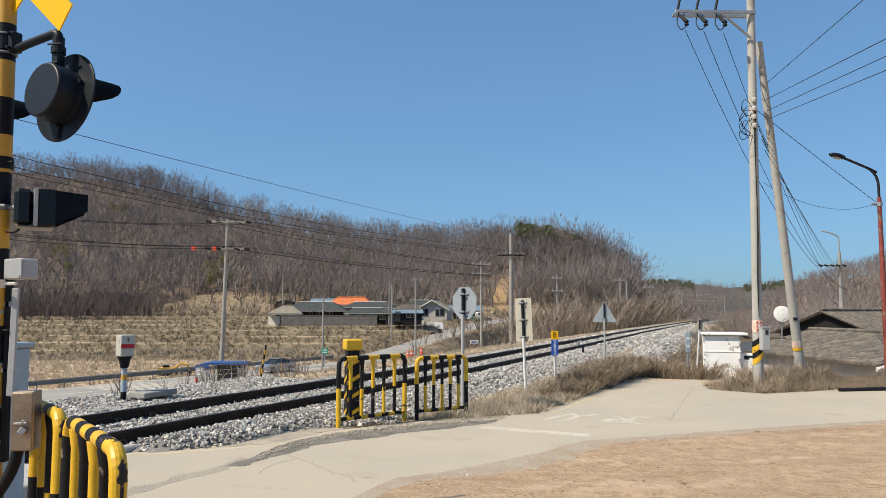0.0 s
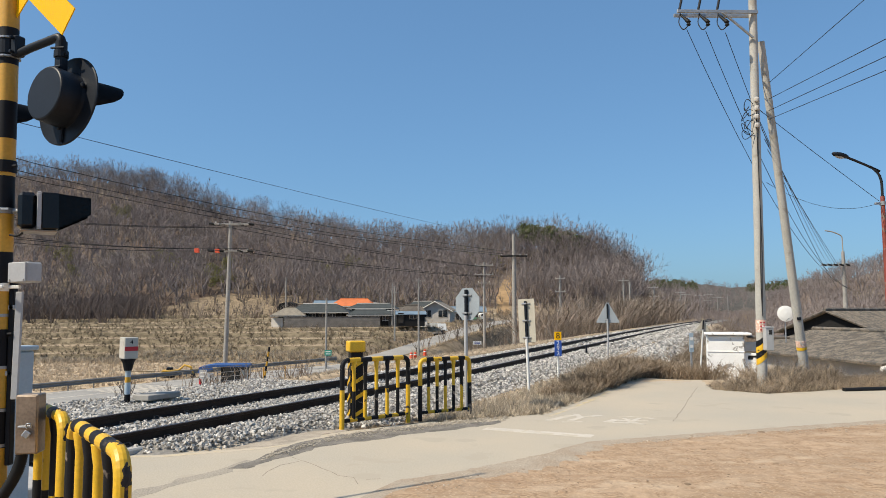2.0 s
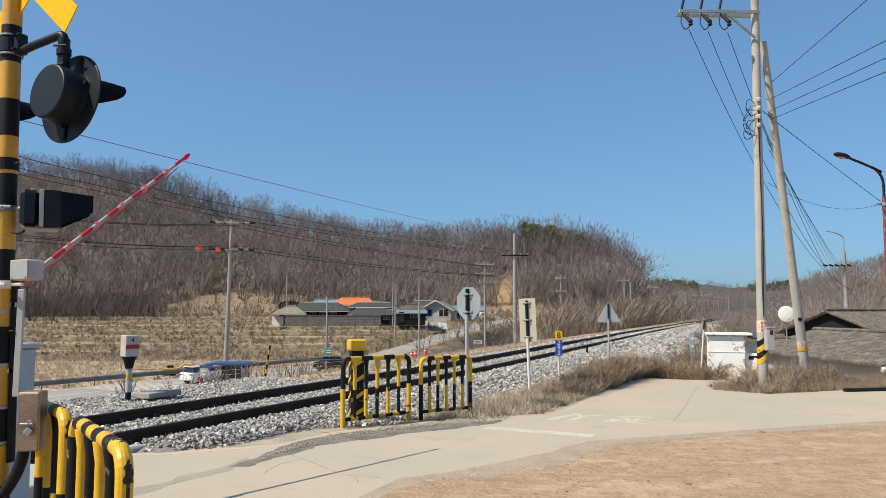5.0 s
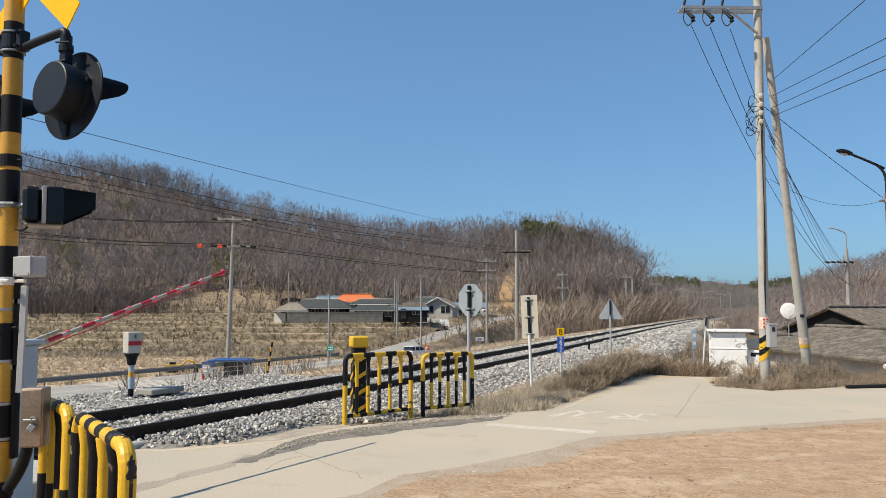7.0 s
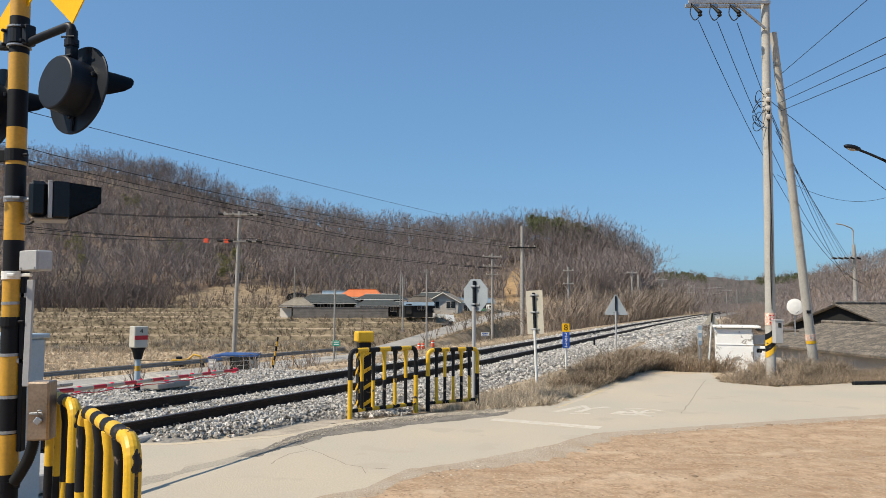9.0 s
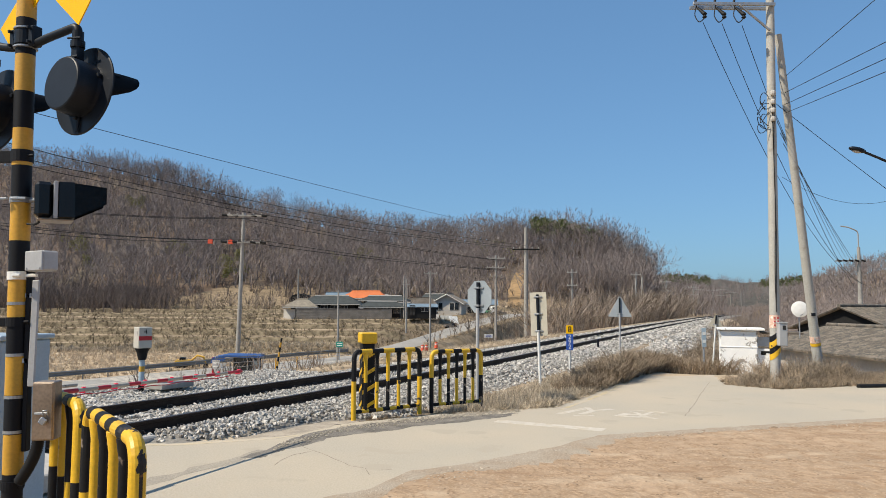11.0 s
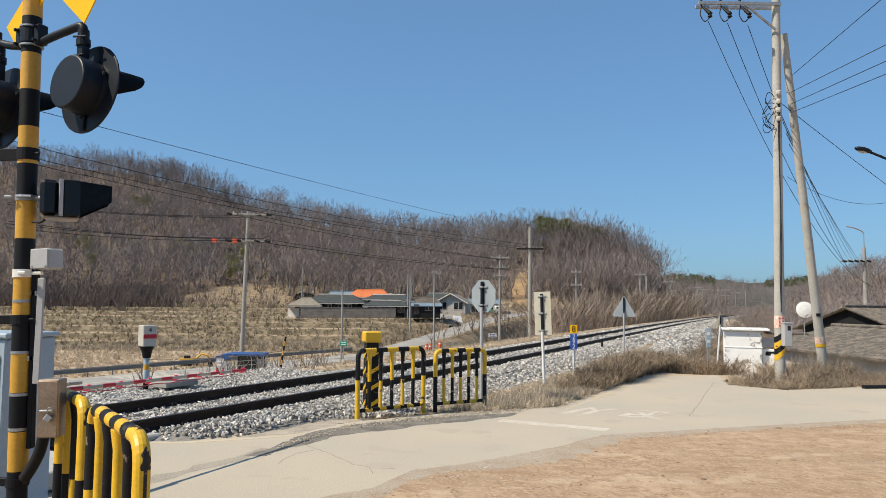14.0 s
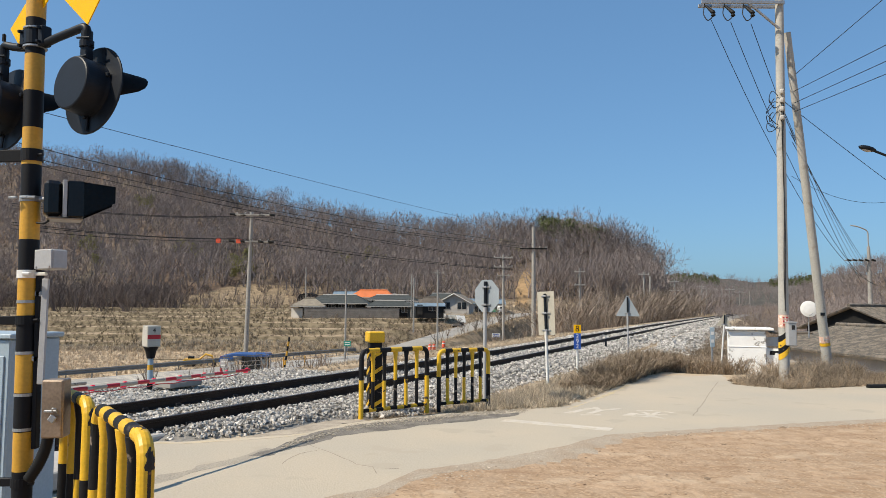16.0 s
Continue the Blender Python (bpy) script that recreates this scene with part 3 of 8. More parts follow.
def strip(name, pts, widths, z, mat, label, seed=3, thick=0.006, amp=0.3):
    """A flat ragged band along plan points."""
    rnd = random.Random(seed)
    pts = [Vector((*p, 0)) for p in pts]
    fine = []
    for i, (a, b) in enumerate(zip(pts, pts[1:])):
        k = max(2, int((b - a).length / 0.15))
        fine += [(a.lerp(b, j / k), widths[i] + (widths[i + 1] - widths[i]) * j / k) for j in range(k)]
    fine.append((pts[-1], widths[-1]))
    bm = bmesh.new()
    rows = []
    for i, (p, w) in enumerate(fine):
        d = (fine[min(i + 1, len(fine) - 1)][0] - fine[max(i - 1, 0)][0]).normalized()
        nrm = Vector((-d.y, d.x, 0))
        a, b = w / 2 * (1 + rnd.uniform(-amp, amp)), w / 2 * (1 + rnd.uniform(-amp, amp))
        rows.append((bm.verts.new(p + nrm * a + Vector((0, 0, z))), bm.verts.new(p - nrm * b + Vector((0, 0, z)))))
    for (a, b), (c, d) in zip(rows, rows[1:]):
        bm.faces.new((a, b, d, c))
    bmesh.ops.recalc_face_normals(bm, faces=bm.faces[:])
    if bm.faces[:] and bm.faces[:][0].normal.z < 0:
        bmesh.ops.reverse_faces(bm, faces=bm.faces[:])
    ex = bmesh.ops.extrude_face_region(bm, geom=bm.faces[:])
    bmesh.ops.translate(bm, verts=[v for v in ex["geom"] if isinstance(v, bmesh.types.BMVert)], vec=(0, 0, -thick))
    bmesh.ops.recalc_face_normals(bm, faces=bm.faces[:])
    return tagged(part(name, bm, mat), label, "road surface", kind="structure")


PATCH_UP = [(-2.33, 8.05), (-2.12, 8.71), (-2.04, 9.24), (-1.9, 9.62), (-1.67, 9.94), (-1.4, 10.24), (-0.96, 10.57), (-0.49, 10.85), (0.25, 11.2), (0.9, 11.5)]
PATCH_LOW = [(-2.15, 8.06), (-1.9, 8.62), (-1.76, 8.88), (-1.56, 9.31), (-1.24, 9.58), (-0.89, 9.82), (-0.54, 10.22), (-0.16, 10.43), (0.24, 10.71), (0.76, 11.18)]
bm = bmesh.new()
prism(bm, ragged(PATCH_UP + PATCH_LOW[::-1], 0.1, 0.035, 4), 0.02, 0.0478)
tagged(part("asphalt_patch", bm, "asphalt_patch"), "crumbling dark asphalt seam along the lane edge", "road surface", kind="structure")
strip("crumbled_band", [(-2.2, 8.45), (-2.45, 7.75), (-2.7, 7.2), (-2.95, 6.7), (-3.2, 6.1)], [0.1, 0.2, 0.24, 0.2, 0.16], 0.0472, "rubble", "crumbled band of broken concrete along the lane", 8, amp=0.7)
strip("edge_kerb", [(-3.9, 8.68), (-3.26, 8.74), (-2.74, 8.98), (-2.24, 9.22), (-2.02, 9.42)], [0.1, 0.1, 0.1, 0.09, 0.06], 0.0476, "cream", "faded cream band along the end of the concrete", 12, amp=0.3)
strip("trodden_dirt", [(-2.75, 9.2), (-2.4, 9.5), (-2.1, 9.85), (-1.8, 10.35), (-1.45, 10.62)], [0.16, 0.45, 0.5, 0.34, 0.2], 0.047, "grit", "trodden brown dirt between ballast and lane", 14, thick=0.05, amp=0.3)
CRACKS = (([(-1.82, 8.7), (-1.69, 8.54), (-1.51, 8.29), (-1.34, 8.06), (-1.1, 7.68), (-0.92, 7.58), (-0.79, 7.49)], 0.012), ([(-0.8, 7.51), (-0.65, 7.52), (-0.5, 7.46)], 0.009), ([(-1.66, 8.41), (-1.81, 8.21), (-1.89, 7.9), (-1.87, 7.47)], 0.007),
          ([(-0.92, 7.58), (-0.85, 7.3), (-0.83, 7.05)], 0.006), ([(5.53, 16.39), (4.5, 13.9), (4.02, 12.7), (3.39, 11.22)], 0.01))
for k, (pts, w) in enumerate(CRACKS):
    fine = ragged(pts, 0.16, 0.012, 40 + k)[:-max(1, int(math.dist(pts[-1], pts[0]) / 0.16))]
    strip("crack", fine, [w] * len(fine), 0.0472, "crack", "thin dirt-filled crack in the concrete", 31 + k, thick=0.003, amp=0.7)

# grit washed over the broken edge, thinning out under the soil
apron_w = np.interp(np.arange(-1.3, 9.5, 0.07), SOIL_X, [0.12, 0.16, 0.2, 0.18, 0.2, 0.2, 0.26, 0.34, 0.4, 0.36, 0.3, 0.24, 0.2, 0.2, 0.22, 0.22, 0.2, 0.2])
rnd, v, q = random.Random(19), [], []
for x, w in zip(np.arange(-1.3, 9.5, 0.07), apron_w):
    y = float(np.interp(x, SOIL_X, SOIL_Y))
    for u, z in ((-0.05 - 0.05 * rnd.random(), 0.0464), (0.01 + 0.03 * rnd.random(), 0.0476), (0.5 * w * rnd.uniform(0.6, 1.2), 0.0468), (w * rnd.uniform(0.8, 1.6), 0.0405)):
        v.append((x + 0.55 * u, y - 0.83 * u, z))
for i in range(len(apron_w) - 1):
    for k in range(3):
        q.append((4 * i + k + 1, 4 * i + k, 4 * i + 4 + k, 4 * i + 5 + k))
tagged(array_mesh("gravel_apron", v, q, "apron", smooth=True), "grey grit and dust along the broken edge of the concrete", "road surface", kind="structure")
strip("edge_marking", [(1.67, 11.95), (2.12, 12.8), (2.6, 13.78), (3.07, 14.8), (3.7, 16.3)], [0.05, 0.08, 0.09, 0.08, 0.07], 0.0474, "oldline", "faded yellow line along the lane edge", 17, amp=0.5)
strip("stop_line", [(0.56, 10.72), (1.3, 10.36), (1.97, 10.03)], [0.24, 0.24, 0.24], 0.0474, "road_paint", "worn white stop line on concrete", 7, amp=0.06)

# ---- main road in the valley ----
ry = np.concatenate([np.arange(-60, 95, 5.0), np.arange(95, 200, 3.0)])
rx, rz = np.interp(ry, ROAD_Y, ROAD_X), np.interp(ry, ROAD_Y, ROAD_Z) + 0.04
for _ in range(3):
    rx[1:-1] = (rx[:-2] + 2 * rx[1:-1] + rx[2:]) / 4
    rz[1:-1] = (rz[:-2] + 2 * rz[1:-1] + rz[2:]) / 4
tx, ty = np.gradient(rx), np.gradient(ry)
tl = np.hypot(tx, ty)
nxr, nyr = -ty / tl, tx / tl


def road_band(name, off0, off1, dz, mat, label, y0=-60, y1=180, dash=None):
    v, q = [], []
    for i in range(len(ry)):
        if y0 <= ry[i] <= y1:
            for o, z in ((off0, dz), (off1, dz), (off1, dz - 0.03), (off0, dz - 0.03)):
                v.append((rx[i] + nxr[i] * o, ry[i] + nyr[i] * o, rz[i] + z))
    k = len(v) // 4
    for i in range(k - 1):
        for a, b in ((0, 1), (1, 2), (2, 3), (3, 0)):
            q.append((4 * i + b, 4 * i + a, 4 * i + 4 + a, 4 * i + 4 + b))
    return tagged(array_mesh(name, v, q, mat), label, "road", kind="structure")


road_band("main_road", -4.6, 4.4, 0.0, "asphalt", "sun-bleached grey asphalt main road")
road_band("edge_line", -3.7, -3.5, 0.006, "road_paint", "white edge line on the asphalt")
road_band("edge_line", 3.5, 3.7, 0.006, "road_paint", "white edge line on the asphalt")
road_band("centre_line", -0.1, 0.1, 0.006, "road_paint", "faded centre line on the asphalt")


vl_y = np.arange(99.5, 153, 1.5)
vl_x, vl_z = np.interp(vl_y, LANE_Y, LANE_X), np.interp(vl_y, LANE_Y, LANE_Z)
for _ in range(3):
    vl_x[1:-1] = (vl_x[:-2] + 2 * vl_x[1:-1] + vl_x[2:]) / 4
v, q = [], []
for i in range(len(vl_y)):
    for o in (-2.2, 2.2):
        for dz in (0.05, -0.1):
            v.append((vl_x[i] + o, vl_y[i], vl_z[i] + dz))
for i in range(len(vl_y) - 1):
    for a, b in ((0, 2), (2, 3), (3, 1), (1, 0)):
        q.append((4 * i + a, 4 * i + b, 4 * i + 4 + b, 4 * i + 4 + a))
tagged(array_mesh("village_lane", v, q, "asphalt"), "pale grey lane climbing to the village", "road", kind="structure")
# crossing stripes and stop line on the main road
for k in range(8):
    road_band("crossing_stripe", -3.3 + 0.86 * k, -2.88 + 0.86 * k, 0.008, "road_paint", "white crossing stripe on the asphalt", 59, 65)
# approach from the main road up to the track
av, aq = [], []
steps = 40
for i in range(steps + 1):
    t = i / steps
    cx, cy = -7.6 + (-26.5 + 7.6) * t, 11.5 + (50.0 - 11.5) * t
    for o in (-3.0, 0.0, 3.0):
        x, y = cx + 0.9 * o, cy + 0.42 * o
        av.append((x, y, float(height(x, y)) + 0.035))
for i in range(steps):
    for j in range(2):
        aq.append((3 * i + j, 3 * i + j + 1, 3 * i + 4 + j, 3 * i + 3 + j))
tagged(array_mesh("approach_road", av, aq, "asphalt", smooth=True), "grey asphalt approach up to the crossing", "road", kind="structure")


# ---- railway ----
def along(y0, y1, step):
    y = np.arange(y0, y1, step)
    x = track_x(y)
    return y, x


ty_, tx_ = along(-30, 150, 0.5)
dxy = np.gradient(tx_, ty_)
ln = np.hypot(1, dxy)
nxt, nyt = -1 / ln, dxy / ln
PROFILE = [(-0.066, -0.152), (0.066, -0.152), (0.066, -0.138), (0.012, -0.12), (0.012, -0.045), (0.036, -0.034), (0.036, -0.006), (0.028, 0.0), (-0.028, 0.0), (-0.036, -0.006), (-0.036, -0.034), (-0.012, -0.045), (-0.012, -0.12), (-0.066, -0.138)]
railway = thing("railway_track", Matrix.Identity(4), "single railway track with rusty rails on concrete sleepers", "railway track")
for side in (-1, 1):
    v, q, mi = [], [], []
    kp = len(PROFILE)
    for i in range(len(ty_)):
        for a, b in PROFILE:
            o = side * 0.7525 + a
            v.append((tx_[i] + nxt[i] * o, ty_[i] + nyt[i] * o, RAIL_TOP + b))
    for i in range(len(ty_) - 1):
        for k in range(kp):
            q.append((kp * i + k, kp * i + (k + 1) % kp, kp * (i + 1) + (k + 1) % kp, kp * (i + 1) + k))
            mi.append(1 if k == 7 else 0)
    array_mesh("rail", v, q, ["rail", "railhead"], index=mi).parent = railway


def bed_height(off):
    """Ballast surface by the distance from the track's middle."""
    o = np.abs(off)
    return np.interp(o, [0, 0.5, 0.75, 1.0, 1.25, 1.75, 2.9, 3.3], [0.112, 0.108, 0.11, 0.15, 0.165, 0.14, -0.09, -0.25])


def slab_edge(x):
    """Where the concrete lane meets the ballast."""
    return np.interp(x, [-5.4, -4.3, -3.98, -3.36, -2.75, -2.4, -2.2, -1.8, -1.4, -0.55], [7.4, 8.75, 8.9, 8.92, 9.18, 9.75, 10.2, 10.66, 10.95, 11.5])


bed_o = np.array([-3.3, -2.9, -2.3, -1.75, -1.25, -1.0, -0.75, -0.5, 0, 0.5, 0.75, 1.0, 1.25, 1.75, 2.3, 2.9, 3.3])
v, q = [], []
keep = [i for i in range(len(ty_)) if ty_[i] > 7.9]
for i in keep:
    for o in bed_o:
        bx, by = tx_[i] + nxt[i] * o, ty_[i] + nyt[i] * o
        under = min(1.0, max(0.0, (by - float(slab_edge(bx)) + 0.1) / 0.2))
        v.append((bx, by, (float(bed_height(o)) - 0.03 + 0.02 * float(wavy(tx_[i] * 3, ty_[i] * 3 + o, 1))) * under - 0.03 * (1 - under)))
kb = len(bed_o)
for i in range(len(keep) - 1):
    for k in range(kb - 1):
        q.append((kb * i + k + 1, kb * i + k, kb * (i + 1) + k, kb * (i + 1) + k + 1))
# bed darker than the stones, painting the shade in the gaps between them
tagged(array_mesh("ballast_bed", v, q, "ballast_dirt"), "grey crushed-stone ballast bed", "ballast", kind="structure")

bm = bmesh.new()
for sx in (-1, 1):
    box(bm, (sx * 0.675, 0, 0), (0.65, 0.25, 0.16), 0.02)
    box(bm, (sx * 1.09, 0, -0.045), (0.24, 0.24, 0.11), 0.02)
box(bm, (0, 0, -0.02), (0.75, 0.22, 0.14), 0.015)
first_sleeper = part("sleeper", bm, "sleeper", railway)
bm = bmesh.new()
for sx in (-1, 1):
    box(bm, (sx * 0.07, 0, 0.012), (0.05, 0.1, 0.02), 0.005)
    sweep(bm, rounded_path([(sx * 0.11, -0.05, 0.02), (sx * 0.09, -0.04, 0.06), (sx * 0.05, 0.0, 0.045), (sx * 0.09, 0.04, 0.06), (sx * 0.11, 0.05, 0.02)], 0.02, 3), 0.009, 5)
clip_mesh = part("rail_clip", bm, "clip", first_sleeper)
clip_data, sleeper_data = clip_mesh.data, first_sleeper.data
bpy.data.objects.remove(clip_mesh)
run, sleepers = 0.0, 0
last = None
for yv in np.arange(7.6, 112, 0.02):
    p = Vector((float(track_x(yv)), float(yv), 0))
    if last is None or (p - last).length >= 0.6:
        last = p
        q2 = Vector((float(track_x(yv + 0.5)), float(yv) + 0.5, 0)) - p
        ob = first_sleeper if sleepers == 0 else new("sleeper", sleeper_data)
        ob.parent = railway
        ob.matrix_basis = pose(p.x, p.y, RAIL_TOP - 0.16 - 0.075, 0, 0, math.degrees(math.atan2(q2.y, q2.x)) - 90)
        if yv < 45:
            for sx in (-0.7525, 0.7525):
                c = new("rail_clip", clip_data)
                c.parent = ob
                c.matrix_basis = pose(sx, 0, 0.075)
        sleepers += 1

# concrete crossing deck in panels, hidden for the most part behind the mast
bm = bmesh.new()
box(bm, (0, 0, 0), (1.0, 1.18, 0.16), 0.012)
deck_data = part("deck_panel", bm, "sleeper").data
bpy.data.objects.remove(bpy.data.objects["deck_panel"])
deck = thing("crossing_deck", Matrix.Identity(4), "worn concrete crossing deck panels between the rails", "crossing deck", kind="structure")
d0 = Vector((float(track_x(8.0)), 8.0, 0))
dirn = (d0 - Vector((float(track_x(4.0)), 4.0, 0))).normalized()
side_v = Vector((-dirn.y, dirn.x, 0))
for k in range(7):
    for o, w in ((0.0, 1.26), (1.55, 1.3), (-1.55, 1.3)):
        p = d0 - dirn * (0.75 + 1.2 * k) + side_v * o
        c = new("deck_panel", deck_data)
        c.parent = deck
        c.matrix_basis = pose(p.x, p.y, 0.15, 0, 0, math.degrees(math.atan2(dirn.y, dirn.x)) - 90) @ Matrix.Diagonal((w, 1, 1, 1))

# loose stones, dense where near
rng = np.random.default_rng(4)
g = (1 + 5 ** 0.5) / 2
ico_v = np.array([(-1, g, 0), (1, g, 0), (-1, -g, 0), (1, -g, 0), (0, -1, g), (0, 1, g), (0, -1, -g), (0, 1, -g), (g, 0, -1), (g, 0, 1), (-g, 0, -1), (-g, 0, 1)]) / 1.9
ico_f = np.array([(0, 11, 5), (0, 5, 1), (0, 1, 7), (0, 7, 10), (0, 10, 11), (1, 5, 9), (5, 11, 4), (11, 10, 2), (10, 7, 6), (7, 1, 8), (3, 9, 4), (3, 4, 2), (3, 2, 6), (3, 6, 8), (3, 8, 9), (4, 9, 5), (2, 4, 11), (6, 2, 10), (8, 6, 7), (9, 8, 1)])


cube_v = np.array([(x, y, z) for x in (-1, 1) for y in (-1, 1) for z in (-1, 1)]) * 0.72
cube_f = np.array([(0, 1, 3), (0, 3, 2), (4, 6, 7), (4, 7, 5), (0, 4, 5), (0, 5, 1), (2, 3, 7), (2, 7, 6), (0, 2, 6), (0, 6, 4), (1, 5, 7), (1, 7, 3)])


def scatter_stones(name, y0, y1, per_m, size, label, lo=-3.1, hi=3.1, flat=None):
    n = int((y1 - y0) * per_m)
    y = rng.uniform(y0, y1, n)
    o = rng.uniform(lo, hi, n)
    keep = (np.abs(np.abs(o) - 0.7525) > 0.1)
    y, o = y[keep], o[keep]
    n = len(y)
    slope = np.interp(y, ty_, dxy)
    l = np.hypot(1, slope)
    x, yy = track_x(y) - o / l, y + o * slope / l
    clear = yy > slab_edge(x) + rng.uniform(-0.1, 0.06, n)
    x, yy, y, o = x[clear], yy[clear], y[clear], o[clear]
    n = len(y)
    # the heap runs out over the last hand's width before the concrete
    z = 0.06 + (bed_height(o) - 0.06) * clamp01((yy - slab_edge(x) + 0.05) / 0.2) + rng.uniform(-0.03, 0.018, n)
    if flat == "ground":
        z = height(x, yy) + rng.uniform(-0.01, 0.03, n)
    elif flat is not None:
        z = np.full(n, flat) + rng.uniform(-0.02, 0.02, n)
    r = size * rng.uniform(0.55, 1.25, n)
    jit = 1 + rng.uniform(-0.6, 0.35, (n, 8, 3))
    sq = np.stack([rng.uniform(0.8, 1.35, n), rng.uniform(0.65, 1.1, n), rng.uniform(0.55, 0.95, n)], -1)
    a = rng.uniform(0, 6.28, n)
    wedge = np.where(cube_v[None, :, 2:] > 0, rng.uniform(0.25, 1.0, (n, 8, 1)), 1.0) * np.array([1, 1, 0]) + np.array([0, 0, 1])
    p = cube_v[None] * jit * wedge * (r[:, None] * sq)[:, None]
    tl_ = rng.uniform(-1.3, 1.3, n)
    py = p[..., 1] * np.cos(tl_)[:, None] - p[..., 2] * np.sin(tl_)[:, None]
    pz = p[..., 1] * np.sin(tl_)[:, None] + p[..., 2] * np.cos(tl_)[:, None]
    xx = p[..., 0] * np.cos(a)[:, None] - py * np.sin(a)[:, None] + x[:, None]
    y2 = p[..., 0] * np.sin(a)[:, None] + py * np.cos(a)[:, None] + yy[:, None]
    verts = np.stack([xx, y2, pz + z[:, None]], -1).reshape(-1, 3)
    tris = (cube_f[None] + 8 * np.arange(n)[:, None, None]).reshape(-1, 3)
    return tagged(array_mesh(name, verts, tris, "stone"), label, "gravel", kind="stuff")


scatter_stones("ballast_stones", 7.9, 17, 3700, 0.031, "loose grey crushed ballast stones between the rails", lo=-2.6)
scatter_stones("ballast_stones", 9, 17, 760, 0.038, "loose grey ballast stones spilled beyond the track", 2.5, 4.3, 0.04)
scatter_stones("ballast_stones", 17, 34, 1200, 0.044, "grey crushed ballast stones along the track")
scatter_stones("ballast_stones", 21, 34, 700, 0.05, "grey ballast stones spilled down the bank", -4.1, -2.9, "ground")
scatter_stones("ballast_stones", 34, 75, 130, 0.12, "grey ballast stones spilled down the far bank", -4.0, -2.8, "ground")
scatter_stones("ballast_stones", 34, 100, 110, 0.1, "grey ballast stones far along the track")

# far wooded hills on the horizon
ang = np.linspace(0, 2 * np.pi, 961)[:-1]
v, q = [], []
for k, (r, hgt) in enumerate(((620, 0.0), (760, 0.45), (900, 1.0), (1150, 1.05), (1500, 0.6))):
    for a in ang:
        top = 34 + 5 * math.sin(5 * a + 1) + 5 * math.sin(13 * a) + 1.5 * math.sin(41 * a + 2) + 1.0 * math.sin(97 * a) + 0.6 * math.sin(371 * a)
        v.append((r * math.sin(a), r * math.cos(a), 1.0 + hgt * top))
for k in range(4):
    for i in range(960):
        j = (i + 1) % 960
        q.append((960 * k + i, 960 * k + 960 + i, 960 * k + 960 + j, 960 * k + j))
tagged(array_mesh("backdrop", v, q, "haze_wood", smooth=True), "distant low wooded hills on the horizon", "hills", kind="structure")

# ---- trees ----
class Twigs:
    """Collects thin tapered branches as triangles."""

    def __init__(self):
        self.v, self.f = [], []

    def limb(self, a, b, r0, r1, sides=3):
        d = b - a
        p, q = ring_frame(d)
        k = len(self.v)
        for c, r in ((a, r0), (b, r1)):
            for i in range(sides):
                t = 2 * math.pi * i / sides
                self.v.append(c + (p * math.cos(t) + q * math.sin(t)) * r)
        for i in range(sides):
            j = (i + 1) % sides
            self.f += [(k + i, k + j, k + sides + j), (k + i, k + sides + j, k + sides + i)]

    def sliver(self, a, b, r):
        p, q = ring_frame(b - a)
        k = len(self.v)
        self.v += [a + p * r, a - p * r * 0.5 + q * r * 0.8, a - p * r * 0.5 - q * r * 0.8, b]
        self.f += [(k, k + 1, k + 3), (k + 1, k + 2, k + 3), (k + 2, k, k + 3)]


def blade(t, a, b, r):
    """The finest twigs: one narrow triangle."""
    p = ring_frame(b - a)[0]
    k = len(t.v)
    t.v += [a + p * r, a - p * r, b]
    t.f.append((k, k + 1, k + 2))


def bare_tree(h, rnd, splits=(3, 3, 3), twigs=4, thick=1.0, low=0.36, spread=0.55, lean=0.1):
    """A trunk that forks again and again into a vase-shaped crown of limbs and fine twigs."""
    t = Twigs()

    def grow(p, d, L, r, level):
        bend = (d + Vector((rnd.uniform(-1, 1), rnd.uniform(-1, 1), rnd.uniform(-0.3, 0.6))) * 0.16).normalized()
        m_ = p + d * L * 0.5
        e = m_ + bend * L * 0.5
        if level < 2:
            t.limb(p, m_, r, r * 0.85)
            t.limb(m_, e, r * 0.85, r * 0.66)
        else:
            t.sliver(p, e, r)
        if level == len(splits):
            for k in range(twigs):
                c = p.lerp(e, rnd.uniform(0.2, 1.0))
                dt = (bend + Vector((rnd.uniform(-1, 1), rnd.uniform(-1, 1), rnd.uniform(-0.4, 0.7))) * 1.0).normalized()
                blade(t, c, c + dt * L * rnd.uniform(0.4, 0.75), r * 0.75)
            return
        n = splits[level]
        turn = rnd.uniform(0, 6.28)
        a, b = ring_frame(bend)
        for i in range(n):
            turn += 6.28 / n + rnd.uniform(-0.5, 0.5)
            k = spread * rnd.uniform(0.6, 1.3) if i else spread * rnd.uniform(0.2, 0.7)
            dc = (bend + (a * math.cos(turn) + b * math.sin(turn)) * k + Vector((0, 0, 0.07))).normalized()
            at = e if i < 2 else m_.lerp(e, rnd.uniform(0.2, 0.9))
            grow(at, dc, L * rnd.uniform(0.62, 0.86) if level else h * rnd.uniform(0.2, 0.3), r * (0.66 if i < 2 else 0.5), level + 1)

    d = Vector((rnd.uniform(-lean, lean), rnd.uniform(-lean, lean), 1)).normalized()
    grow(Vector((0, 0, -0.3 / max(h, 1))), d, h * low, 0.0135 * h * thick, 0)
    v = np.array([tuple(x) for x in t.v])
    return v / np.percentile(v[:, 2], 99.5) * h, np.array(t.f)


